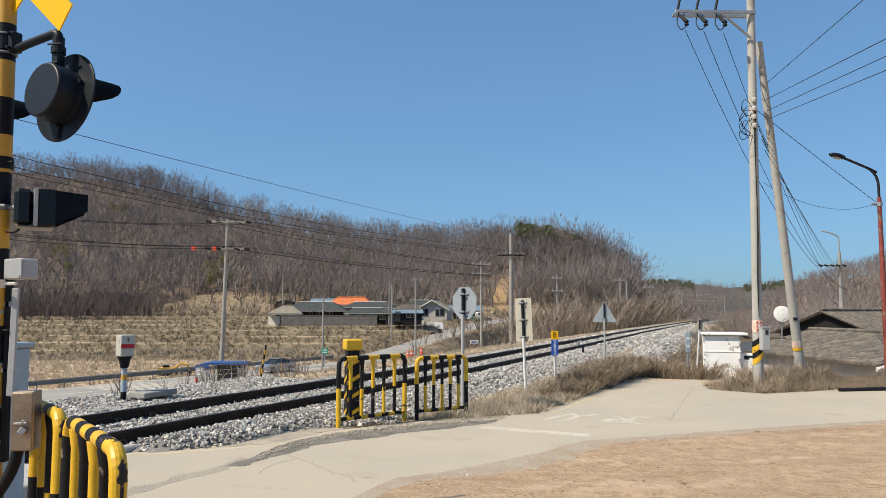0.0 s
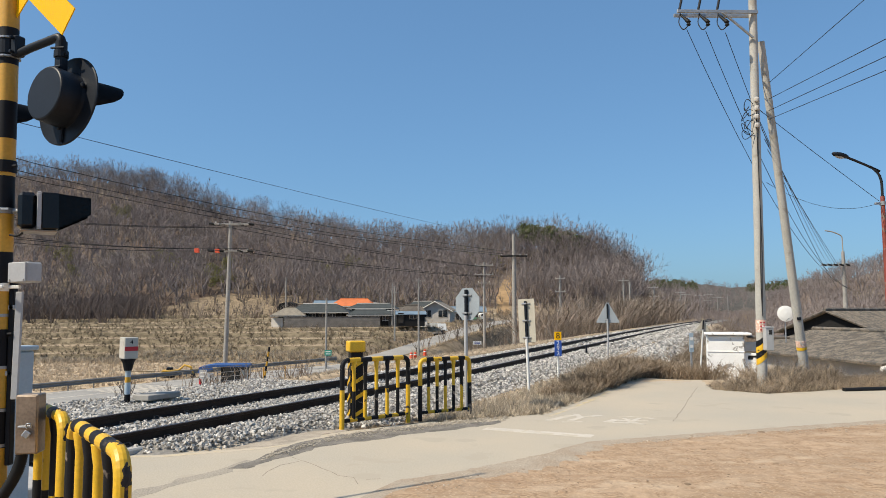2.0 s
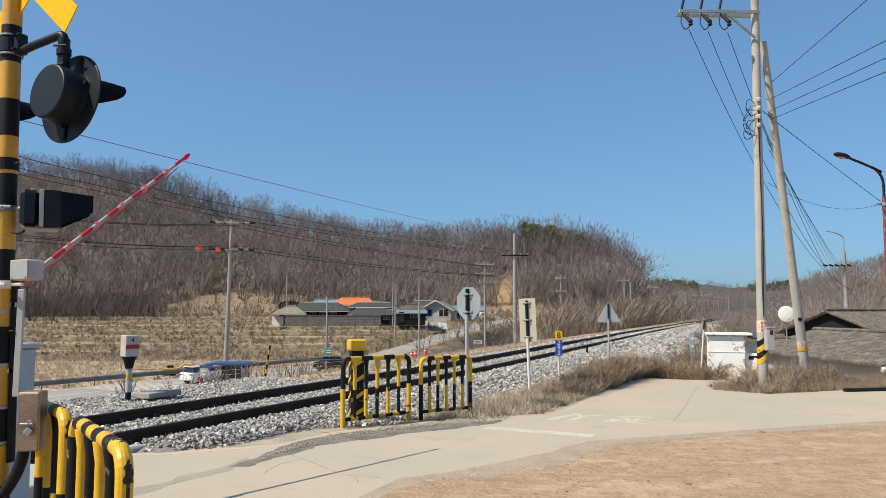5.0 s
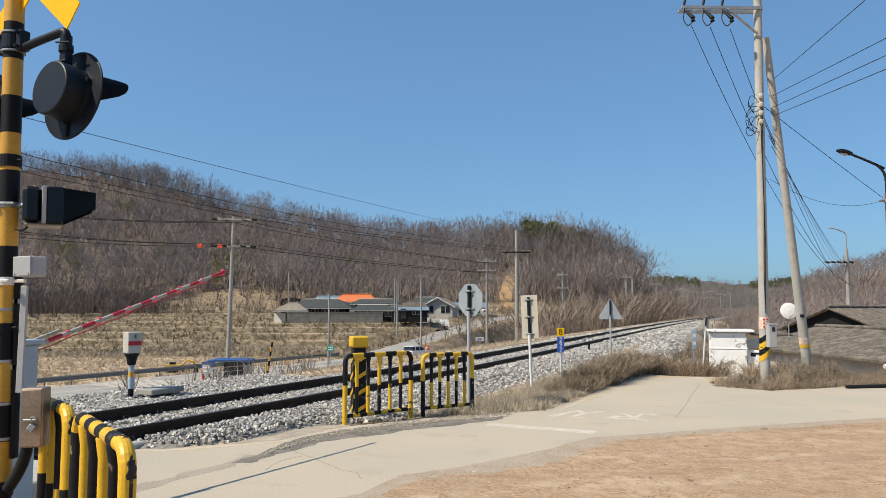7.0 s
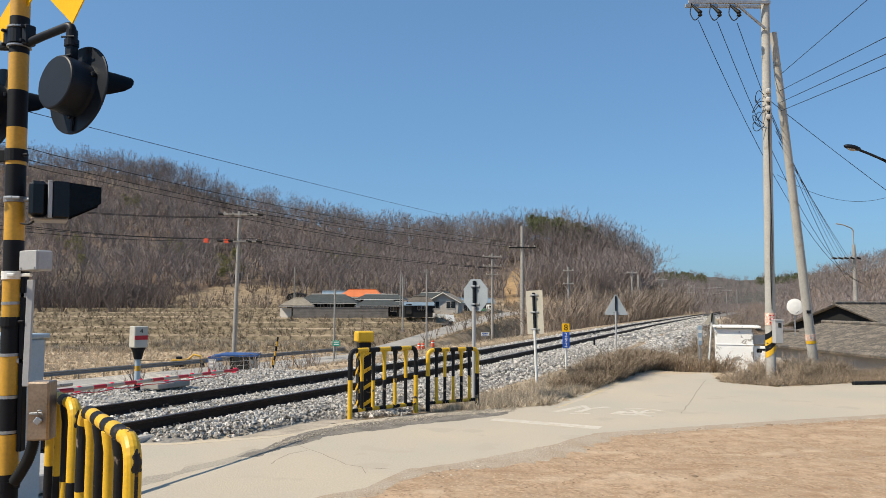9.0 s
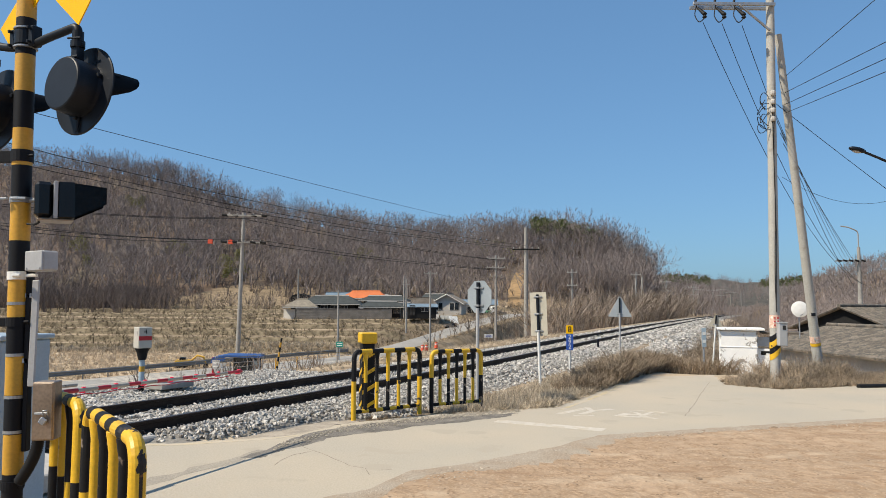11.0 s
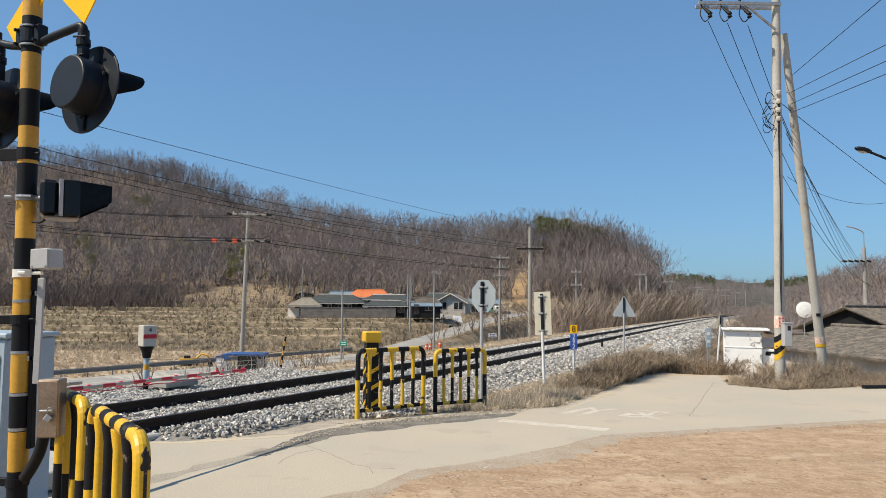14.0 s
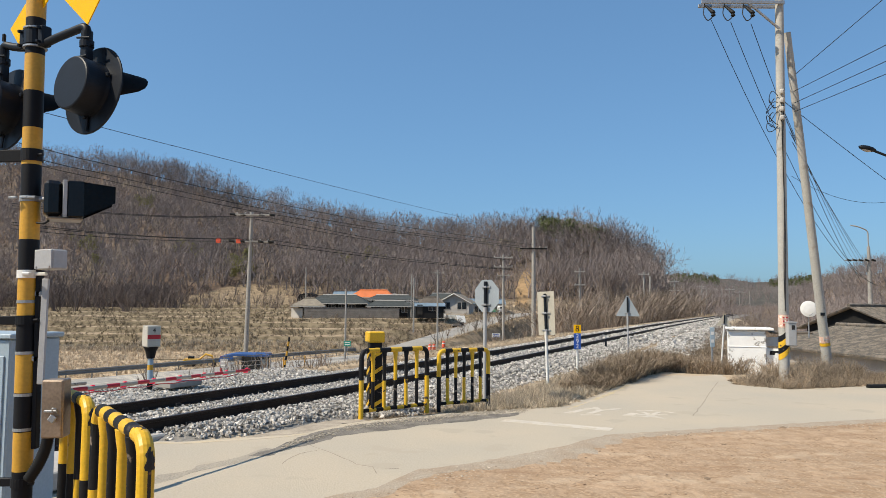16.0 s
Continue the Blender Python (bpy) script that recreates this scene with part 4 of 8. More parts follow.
def arching_bush(h, rnd, stems=8, side=7, thick=1.0):
    """Many stems that rise from one stool and arch outward, with upright side shoots."""
    t = Twigs()
    for i in range(stems):
        ang, lean = rnd.uniform(0, 6.28), rnd.uniform(0.15, 0.8)
        p = Vector((math.cos(ang), math.sin(ang), 0)) * 0.08 * h
        d = Vector((math.cos(ang) * lean, math.sin(ang) * lean, 1)).normalized()
        L, r = h * rnd.uniform(0.7, 1.15) / 4, 0.009 * h * thick
        for k in range(4):
            e = p + d * L
            if k < 3:
                t.limb(p, e, r, r * 0.78)
            else:
                t.sliver(p, e, r)
            for j in range(side if k else 1):
                c = p.lerp(e, rnd.random())
                dt = (d * 0.7 + Vector((rnd.uniform(-0.8, 0.8), rnd.uniform(-0.8, 0.8), rnd.uniform(0.0, 1.1)))).normalized()
                blade(t, c, c + dt * h * rnd.uniform(0.1, 0.3), r * 0.8)
            p, r = e, r * 0.78
            d = (d + Vector((math.cos(ang) * 0.16, math.sin(ang) * 0.16, -0.12)) + Vector((rnd.uniform(-0.15, 0.15), rnd.uniform(-0.15, 0.15), 0))).normalized()
    return np.array([tuple(x) for x in t.v]), np.array(t.f)


def shrub(h, rnd, stems=9, twigs=4, thick=1.0):
    t = Twigs()
    for i in range(stems):
        ang, lean = rnd.uniform(0, 6.28), rnd.uniform(0.1, 0.7)
        a = Vector((math.cos(ang), math.sin(ang), 0)) * rnd.uniform(0, 0.15) * h
        d = Vector((math.cos(ang) * lean, math.sin(ang) * lean, 1)).normalized()
        L = h * rnd.uniform(0.6, 1.05)
        m_ = a + d * L * 0.5
        e = m_ + (d + Vector((rnd.uniform(-0.3, 0.3), rnd.uniform(-0.3, 0.3), 0))).normalized() * L * 0.5
        t.limb(a, m_, 0.008 * h * thick, 0.005 * h * thick)
        t.sliver(m_, e, 0.005 * h * thick)
        for j in range(twigs):
            b = a.lerp(m_, rnd.uniform(0.3, 1)) if rnd.random() < 0.5 else m_.lerp(e, rnd.uniform(0, 0.8))
            blade(t, b, b + (d + Vector((rnd.uniform(-0.8, 0.8), rnd.uniform(-0.8, 0.8), rnd.uniform(-0.1, 0.6)))).normalized() * L * rnd.uniform(0.2, 0.45), 0.004 * h * thick)
    return np.array([tuple(x) for x in t.v]), np.array(t.f)


def pine_tree(h, rnd, clumps=15, needles=44):
    """A crooked trunk under flat cushions of needles; needles take the second material."""
    t = Twigs()
    top = Vector((rnd.uniform(-0.08, 0.08) * h, rnd.uniform(-0.08, 0.08) * h, h * 0.93))
    t.limb(Vector((0, 0, -0.3)), top, 0.016 * h, 0.005 * h, 4)
    seats = []
    for i in range(clumps):
        u = 0.38 + 0.62 * (i + rnd.random()) / clumps
        ang = 2.4 * i + rnd.uniform(-0.5, 0.5)
        out = h * rnd.uniform(0.1, 0.27) * (1.2 - 0.85 * max(0.0, u - 0.5) * 2)
        c = top * u + Vector((math.cos(ang) * out, math.sin(ang) * out, 0.05 * h))
        t.limb(top * (u - 0.06), c, 0.005 * h, 0.003 * h)
        seats.append((c, h * rnd.uniform(0.09, 0.15)))
    wood = len(t.f)
    for c, w in seats:
        for j in range(needles):
            b = c + Vector((rnd.gauss(0, 0.55), rnd.gauss(0, 0.55), rnd.gauss(0, 0.26))) * w
            e = b + Vector((rnd.uniform(-1, 1), rnd.uniform(-1, 1), rnd.uniform(-0.1, 0.9))).normalized() * w * rnd.uniform(0.45, 0.8)
            t.sliver(b, e, 0.13 * w)
    return np.array([tuple(x) for x in t.v]), np.array(t.f), wood


def forest(name, kinds, xs, ys, scales, mat, label, category="trees", sink=0.0, zs=None):
    """Joins scattered copies of the given shapes into one mesh."""
    rnd = np.random.default_rng(len(xs))
    pick = rnd.integers(0, len(kinds), len(xs))
    zs = height(xs, ys) - sink if zs is None else zs
    vs, fs, base, mats = [], [], 0, []
    for k, kind in enumerate(kinds):
        sel = np.where(pick == k)[0]
        v, f = kind[0], kind[1]
        a = rnd.uniform(0, 6.28, len(sel))
        sc = scales[sel][:, None]
        x = (v[None, :, 0] * np.cos(a)[:, None] - v[None, :, 1] * np.sin(a)[:, None]) * sc + xs[sel][:, None]
        y = (v[None, :, 0] * np.sin(a)[:, None] + v[None, :, 1] * np.cos(a)[:, None]) * sc + ys[sel][:, None]
        z = v[None, :, 2] * sc + zs[sel][:, None]
        vs.append(np.stack([x, y, z], -1).reshape(-1, 3))
        fs.append((f[None] + len(v) * np.arange(len(sel))[:, None, None] + base).reshape(-1, 3))
        if len(kind) > 2:
            mats.append(np.tile((np.arange(len(f)) >= kind[2]).astype(int), len(sel)))
        base += len(v) * len(sel)
    return tagged(array_mesh(name, np.concatenate(vs), np.concatenate(fs), mat, index=np.concatenate(mats) if mats else None), label, category, kind="stuff")


trnd = random.Random(11)
WOODS = [bare_tree(1.0, trnd, (3, 3, 3), 3, thick=trnd.uniform(1.1, 1.6), low=trnd.uniform(0.36, 0.52), spread=trnd.uniform(0.55, 0.85)) for _ in range(16)]
SHRUBS = [shrub(1.0, trnd, 8, 4, thick=2.0) for _ in range(10)]
PINES = [pine_tree(1.0, trnd) for _ in range(6)]


def on_hill(n, seed, p0, p1, t0, t1):
    """Places on the hill: bearing between p0 and p1, t from its foot (0) to its ridge (1)."""
    r = np.random.default_rng(seed)
    px = r.uniform(p0, p1, n)
    t = r.uniform(t0, t1, n)
    foot, at = np.interp(px, RIDGE_PX, FOOT_AT), np.interp(px, RIDGE_PX, RIDGE_AT)
    y = foot + (at - foot) * t
    return (px - 784) / 1297.6 * y, y, r


hx, hy, hr = on_hill(3000, 1, -120, 1120, 0.06, 0.95)
open_patch = ((wavy(hx, hy, 24, 7) > 0.55) & (to_px(hx, hy) > 360)) | ((to_px(hx, hy) > 320) & (to_px(hx, hy) < 510) & (hy < 188))
open_patch |= (np.abs(to_px(hx, hy) - 884) < 24) & (hy < 216) & (np.arange(len(hx)) % 6 > 0)
hx, hy = hx[~open_patch], hy[~open_patch]
forest("hill_woods", WOODS, hx, hy, hr.uniform(6.0, 10.0, len(hx)), "bark", "leafless grey-brown woods covering the hillside")
hx, hy, hr = on_hill(2000, 2, -120, 1170, 0.0, 0.9)
keep = ((np.abs(to_px(hx, hy) - 884) > 22) | (hy > 216)) & ((to_px(hx, hy) < 520) | (np.arange(len(hx)) % 5 < 3))
hx, hy = hx[keep], hy[keep]
ux, uy, ur = on_hill(520, 4, -120, 400, 0.2, 0.85)
hx, hy, hr = np.append(hx, ux), np.append(hy, uy), ur
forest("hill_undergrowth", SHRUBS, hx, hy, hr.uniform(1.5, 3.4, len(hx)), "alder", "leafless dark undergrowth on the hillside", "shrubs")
hx, hy, hr = on_hill(18, 3, 912, 1038, 0.84, 0.97)
forest("pines", PINES, hx, hy, hr.uniform(7.5, 10.0, 18), ["bark", "pine"], "dark green pines among the bare woods")
# young olive-green pines in loose groups on the slope
cpx, ct = np.array([82, 105, 118, 200, 208, 272, 300, 372, 380, 388, 395, 565, 612, 622, 634, 815, 832, 850, 862]), np.array([0.35, 0.28, 0.22, 0.7, 0.62, 0.3, 0.24, 0.24, 0.16, 0.3, 0.22, 0.36, 0.52, 0.46, 0.5, 0.72, 0.66, 0.74, 0.68])
cpx, ct = np.repeat(cpx, 3) + hr.normal(0, 6, 57), np.repeat(ct, 3) + hr.normal(0, 0.025, 57)
hy = np.interp(cpx, RIDGE_PX, FOOT_AT) * (1 - ct) + np.interp(cpx, RIDGE_PX, RIDGE_AT) * ct
forest("young_pines", PINES, (cpx - 784) / 1297.6 * hy, hy, hr.uniform(3.5, 6.0, 57), ["bark", "olive"], "young olive-green pines scattered on the wooded slope")
# thicket past the track and woods past the houses
r3 = np.random.default_rng(9)
bx, by = [], []
while len(bx) < 520:
    y = r3.uniform(45, 135)
    px = r3.uniform(925, 1330)
    x = (px - 784) / 1297.6 * y
    s = (track_x(y) - x) * 0.91
    if s > 4.5 and abs(x - float(np.interp(y, ROAD_Y, ROAD_X))) > 8 and abs(x - float(np.interp(y, LANE_Y, LANE_X))) > 4:
        bx.append(x), by.append(y)
bx, by = np.array(bx), np.array(by)
forest("thicket_brush", [shrub(1.0, trnd, 8, 5, thick=1.5) for _ in range(8)], bx[::2] + 0.8, by[::2] - 0.6, r3.uniform(1.2, 2.6, len(bx[::2])), "brush", "tangled pale leafless brush beside the railway", "shrubs")
forest("thicket", [arching_bush(1.0, trnd, 7, 4, thick=trnd.uniform(0.9, 1.4)) for _ in range(8)], bx, by, r3.uniform(2.6, 5.6, len(bx)) * np.where(by > 75, 1.0, 0.75), "brush", "leafless pale thicket beside the railway", "shrubs")
ex_, ey_ = [], []
for _ in range(800):
    y = r3.uniform(90, 260)
    px = r3.uniform(1215, 1700)
    ex_.append((px - 784) / 1297.6 * y), ey_.append(y)
ex_, ey_ = np.array(ex_), np.array(ey_)
tall = np.interp(to_px(ex_, ey_), [1215, 1320, 1400, 1700], [1.8, 2.4, 5.2, 6.6])
forest("far_woods", WOODS, ex_, ey_, tall * r3.uniform(0.7, 1.2, len(ex_)), "bark", "leafless woods beyond the houses")

# brush and small trees on the valley floor along the railway
v_y = r3.uniform(125, 400, 620)
v_px = r3.uniform(1105, 1345, 620)
v_x = (v_px - 784) / 1297.6 * v_y
keep = track_x(v_y) - v_x > 4
v_x, v_y = v_x[keep], v_y[keep]
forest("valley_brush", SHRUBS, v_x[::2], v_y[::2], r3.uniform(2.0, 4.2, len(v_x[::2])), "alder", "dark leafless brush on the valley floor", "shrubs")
forest("valley_woods", WOODS, v_x[1::2], v_y[1::2], r3.uniform(3.5, 7.0, len(v_x[1::2])), "bark", "small leafless trees on the valley floor")

# trees on the distant hills
ha = r3.uniform(0.27, 0.56, 620)
hd = r3.uniform(650, 905, 620)
htop = 34 + 5 * np.sin(5 * ha + 1) + 5 * np.sin(13 * ha) + 1.5 * np.sin(41 * ha + 2)
hz = 1.0 + np.interp(hd, [620, 760, 900, 1150], [0.0, 0.45, 1.0, 1.05]) * htop - 2.0
forest("horizon_woods", WOODS[:5], hd * np.sin(ha), hd * np.cos(ha), r3.uniform(7, 12, 620), "bark", "hazy woods on the distant hills", zs=hz)
ca = r3.uniform(0.27, 0.56, 900)
ca = ca[np.sin(31 * ca) + 0.6 * np.sin(83 * ca) > -0.2]
cd = r3.uniform(820, 900, len(ca))
cz = 1.0 + np.interp(cd, [760, 900], [0.45, 1.0]) * (34 + 5 * np.sin(5 * ca + 1) + 5 * np.sin(13 * ca) + 1.5 * np.sin(41 * ca + 2)) - 1.0
forest("horizon_pines", PINES, cd * np.sin(ca), cd * np.cos(ca), r3.uniform(3.5, 5.5, len(ca)), ["bark", "pine"], "dark pines on the distant hills", zs=cz)

# larger bare trees at the end of the hill
r4 = np.random.default_rng(21)
BIG = [bare_tree(1.0, trnd, (3, 3, 3, 2), 5, thick=trnd.uniform(1.2, 1.7), low=trnd.uniform(0.34, 0.5), spread=trnd.uniform(0.65, 1.0)) for _ in range(12)]
rpx = r4.uniform(-60, 1120, 400)
r_y = np.interp(rpx, RIDGE_PX, RIDGE_AT) * r4.uniform(0.93, 1.01, 400)
forest("ridge_trees", BIG, (rpx - 784) / 1297.6 * r_y, r_y, r4.uniform(8.5, 13, 400), "bark", "bare tall trees along the ridge line")
bpx = r4.uniform(1000, 1132, 34)
b_y = np.interp(bpx, RIDGE_PX, RIDGE_AT) * r4.uniform(0.88, 1.0, 34)
forest("hill_end_trees", BIG, (bpx - 784) / 1297.6 * b_y, b_y, r4.uniform(8, 12.5, 34), "bark", "bare spreading trees at the end of the hill")


# ---- dry grass and weeds ----
def tuft(rnd, blades=16, wide=0.012, lean=0.7, flat=1.0):
    t = Twigs()
    for i in range(blades):
        a = rnd.uniform(0, 6.28)
        b = Vector((math.cos(a), math.sin(a), 0)) * rnd.uniform(0, 0.22)
        k = rnd.uniform(0.05, lean)
        d = Vector((math.cos(a + rnd.uniform(-1, 1)) * k, math.sin(a + rnd.uniform(-1, 1)) * k, flat)).normalized()
        L = rnd.uniform(0.45, 1.0)
        m_ = b + d * L * 0.6
        e = m_ + (d + Vector((rnd.uniform(-0.5, 0.5), rnd.uniform(-0.5, 0.5), -0.3))).normalized() * L * 0.4
        t.sliver(b, e, wide * 1.15)
    return np.array([tuple(x) for x in t.v]), np.array(t.f)


GRASS = [tuft(trnd, 13, 0.02, 0.9) for _ in range(8)]
MAT = [tuft(trnd, 15, 0.026, 1.6, 0.35) for _ in range(6)]
REED = [tuft(trnd, 12, 0.03, 0.5) for _ in range(6)]
EDGE_Y, EDGE_X = [11.6, 12.25, 13.37, 15.16, 16.9, 18.66, 20.6, 24], [0.41, 1.64, 2.19, 3.07, 3.9, 4.71, 5.6, 7.2]
r5 = np.random.default_rng(5)


def verge(n, y0, y1, inner, outer):
    y = r5.uniform(y0, y1, n)
    x0 = track_x(y) + inner
    x1 = np.interp(y, EDGE_Y, EDGE_X) + outer
    return x0 + (x1 - x0) * r5.uniform(0, 1, n) ** 0.8, y


vx, vy = verge(3000, 11.6, 20.5, 3.1, -0.05)
forest("verge_grass", MAT, vx, vy, r5.uniform(0.12, 0.27, len(vx)), "straw", "matted straw-coloured grass beside the lane", "grass")
BRAMBLE = [arching_bush(1.0, trnd, 10, 4, thick=1.7) for _ in range(6)]
vx, vy = verge(900, 13.2, 21.5, 3.6, -0.02)
forest("verge_weeds", GRASS, vx, vy, r5.uniform(0.15, 0.36, len(vx)) * (0.6 + 0.4 * ease(13, 18, vy)), "straw", "dry standing weeds beside the lane", "grass")
vx, vy = verge(560, 14.2, 21.5, 4.0, 0.0)
forest("verge_brambles", BRAMBLE, vx, vy, r5.uniform(0.28, 0.55, len(vx)) * (0.7 + 0.5 * ease(14, 19, vy)), "bramble", "tangled brown dead brambles beside the lane", "shrubs")
vx, vy = verge(420, 16.0, 24, 4.0, 0.1)
by_ = r5.uniform(24, 46, 460)
vx, vy = np.append(vx, track_x(by_) + r5.uniform(4.3, 8.0, 460)), np.append(vy, by_)
forest("bank_scrub", BRAMBLE, vx, vy, r5.uniform(0.3, 0.6, len(vx)), "scrub", "brown leafless scrub on the railway bank", "shrubs")
vy = r5.uniform(20.2, 29, 300)
vx = track_x(vy) + 4.6 + (np.interp(vy, EDGE_Y, EDGE_X) + 2.2 - track_x(vy) - 4.6) * r5.uniform(0, 1, 300)
forest("lane_end_brambles", BRAMBLE, vx, vy, r5.uniform(0.4, 0.75, 300), "bramble", "tall brown brambles past the end of the lane", "shrubs")
vy = r5.uniform(20.5, 60, 2600)
vx = track_x(vy) + r5.uniform(3.7, 8.5, len(vy))
forest("bank_grass", GRASS, vx[::2], vy[::2], r5.uniform(0.12, 0.32, len(vx[::2])), "straw", "dry grass on the railway bank", "grass")
forest("bank_dead_stems", GRASS, vx[1::2], vy[1::2], r5.uniform(0.15, 0.36, len(vx[1::2])), "scrub", "brown dead stems on the railway bank", "grass")
vy = r5.uniform(56, 130, 1500)
vx = track_x(vy) + r5.uniform(3.9, 14, len(vy))
forest("far_bank_stems", SHRUBS, vx, vy, r5.uniform(0.4, 1.0, len(vx)), "brush", "leafless scrub along the far railway bank", "shrubs")
WEED = [shrub(1.0, trnd, 7, 6, thick=0.8) for _ in range(6)]
FRONT_PX, FRONT_Y = [1236, 1255, 1343, 1393, 1483, 1561, 1700], [17.2, 15.8, 15.1, 15.35, 15.95, 16.3, 17]


def pole_places(n, back):
    px = r5.uniform(1236, 1640, n)
    deep = r5.uniform(0, 1, n) ** 1.2 * back
    y = np.interp(px, FRONT_PX, FRONT_Y) + deep
    x = (px - 784) / 1297.6 * y
    ok = ~((y > 16.6) & (x < 6.5 + (y - 16.6) * 0.5)) & ((np.abs(x - 6.85) > 0.2) | (y > 16.6) | (y < 15.75))
    tall = np.clip(0.35 + 0.6 * deep, 0, 0.85) * np.interp(px, [1236, 1330, 1365, 1450, 1480, 1535, 1568], [0.85, 0.95, 1.1, 1.0, 0.42, 0.42, 0.9])
    return x[ok], y[ok], tall[ok]


x5, y5, tall5 = pole_places(1500, 2.9)
forest("pole_weeds", GRASS, x5, y5, r5.uniform(0.12, 0.3, len(x5)) * tall5, "straw", "dense dry weeds round the utility pole", "grass")
x5, y5, tall5 = pole_places(1500, 2.9)
forest("pole_litter", MAT, x5, y5, r5.uniform(0.1, 0.24, len(x5)), "bramble", "matted brown dead leaves round the utility pole", "grass")
x5, y5, tall5 = pole_places(1100, 2.9)
forest("pole_dead_stems", WEED, x5, y5, r5.uniform(0.3, 0.7, len(x5)) * tall5, "stalk", "pale branching dead stems round the utility pole", "grass")
x5, y5, tall5 = pole_places(300, 2.6)
forest("pole_scrub", BRAMBLE, x5, y5, r5.uniform(0.3, 0.62, len(x5)) * tall5, "scrub", "leafless brown scrub round the utility pole", "shrubs")
# far side of the track
fy = r5.uniform(9, 46, 1700)
fx = track_x(fy) - r5.uniform(3.0, 5.5, 1700)
forest("far_bank_grass", GRASS, fx, fy, r5.uniform(0.1, 0.24, 1700) * (0.5 + 0.3 * ease(14, 22, fy)), "straw", "dry grass behind the ballast", "grass")
fy = np.concatenate([r5.uniform(16, 30, 60), r5.uniform(30, 60, 60)])
fx = track_x(fy) - r5.uniform(3.4, 6.0, 120)
open_px = (to_px(fx, fy) < 545) | (to_px(fx, fy) > 800)
fx, fy = fx[open_px], fy[open_px]
forest("far_bank_scrub", SHRUBS, fx, fy, r5.uniform(0.3, 0.75, len(fx)), "brush", "leafless scrub behind the ballast", "shrubs")


# fields and terraces beyond the main road
def valley_places(n, y0, y1, p0=-60, p1=900):
    y = r5.uniform(y0, y1, n)
    x = (r5.uniform(p0, p1, n) - 784) / 1297.6 * y
    ok = (np.abs(x - np.interp(y, ROAD_Y, ROAD_X)) > 6.3) & ((np.abs(x - np.interp(y, LANE_Y, LANE_X)) > 3.2) | (y < 98))
    left = x < np.interp(y, ROAD_Y, ROAD_X) + 40
    return x[ok & left], y[ok & left]


wx, wy = valley_places(7500, 62, 98)
forest("reed_field", MAT + REED[:2], wx, wy, r5.uniform(0.25, 0.75, len(wx)), "reed", "pale dry reeds in the fallow field", "grass")
wx, wy = valley_places(12000, 97, 175)
slope = np.abs(height(wx, wy + 0.8) - height(wx, wy - 0.8))
bank = slope > 0.3
forest("terrace_scrub", SHRUBS, wx[bank], wy[bank], r5.uniform(0.4, 1.0, bank.sum()), "darkscrub", "dark scrub along the terrace banks", "shrubs")
wx, wy = valley_places(9000, 98, 172)
keep = (np.abs(height(wx, wy + 0.8) - height(wx, wy - 0.8)) > 0.22) | (r5.uniform(0, 1, len(wx)) < 0.16)
wx, wy = wx[keep], wy[keep]
forest("terrace_weeds", MAT, wx, wy, r5.uniform(0.3, 0.65, len(wx)), "scrub", "low dead weeds scattered on the terraces", "shrubs")
wx, wy = valley_places(1200, 95.5, 98.5)
forest("reed_belt", REED, wx, wy, r5.uniform(0.6, 1.2, len(wx)), "straw", "belt of brown reeds along the field edge", "grass")
wx, wy = valley_places(120, 102, 172)
forest("orchard_trees", [bare_tree(1.0, trnd, (3, 3), 4, thick=1.6, low=0.25, spread=0.9) for _ in range(5)], wx, wy, r5.uniform(0.8, 1.6, len(wx)), "scrub", "small pruned bare fruit trees on the terraces")
wx, wy = valley_places(1000, 146, 182, -80, 330)
keep = r5.uniform(0, 1, len(wx)) > ease(200, 330, to_px(wx, wy)) + 0.7 * ease(158, 147, wy)
wx, wy = wx[keep], wy[keep]
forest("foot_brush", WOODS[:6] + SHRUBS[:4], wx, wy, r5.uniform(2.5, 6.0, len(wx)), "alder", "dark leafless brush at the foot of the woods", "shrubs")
wx, wy = valley_places(300, 150, 185)
forest("foot_scrub", SHRUBS, wx, wy, r5.uniform(1.5, 3.5, len(wx)), "brush", "leafless scrub at the foot of the hill", "shrubs")

# saplings and weeds on the slope between the village lane and the main road
wy = r5.uniform(103, 152, 520)
wx = np.interp(wy, LANE_Y, LANE_X) + 2.6 + r5.uniform(0, 1, 520) * np.maximum(np.interp(wy, ROAD_Y, ROAD_X) - np.interp(wy, LANE_Y, LANE_X) - 8.5, 0.6)
forest("slope_weeds", SHRUBS, wx, wy, r5.uniform(0.25, 0.8, 520), "reed", "pale dead weeds on the slope below the lane", "shrubs")
pick = np.arange(520) % 9 == 0
forest("slope_saplings", WOODS, wx[pick], wy[pick], r5.uniform(1.8, 3.6, pick.sum()), "brush", "thin bare saplings below the village lane")
wy = r5.uniform(106, 150, 260)
wx = np.interp(wy, LANE_Y, LANE_X) - 2.6 - r5.uniform(0, 9, 260)
forest("yard_weeds", SHRUBS, wx, wy, r5.uniform(0.3, 0.9, 260), "scrub", "dead weeds and heaped cuttings beside the village lane", "shrubs")

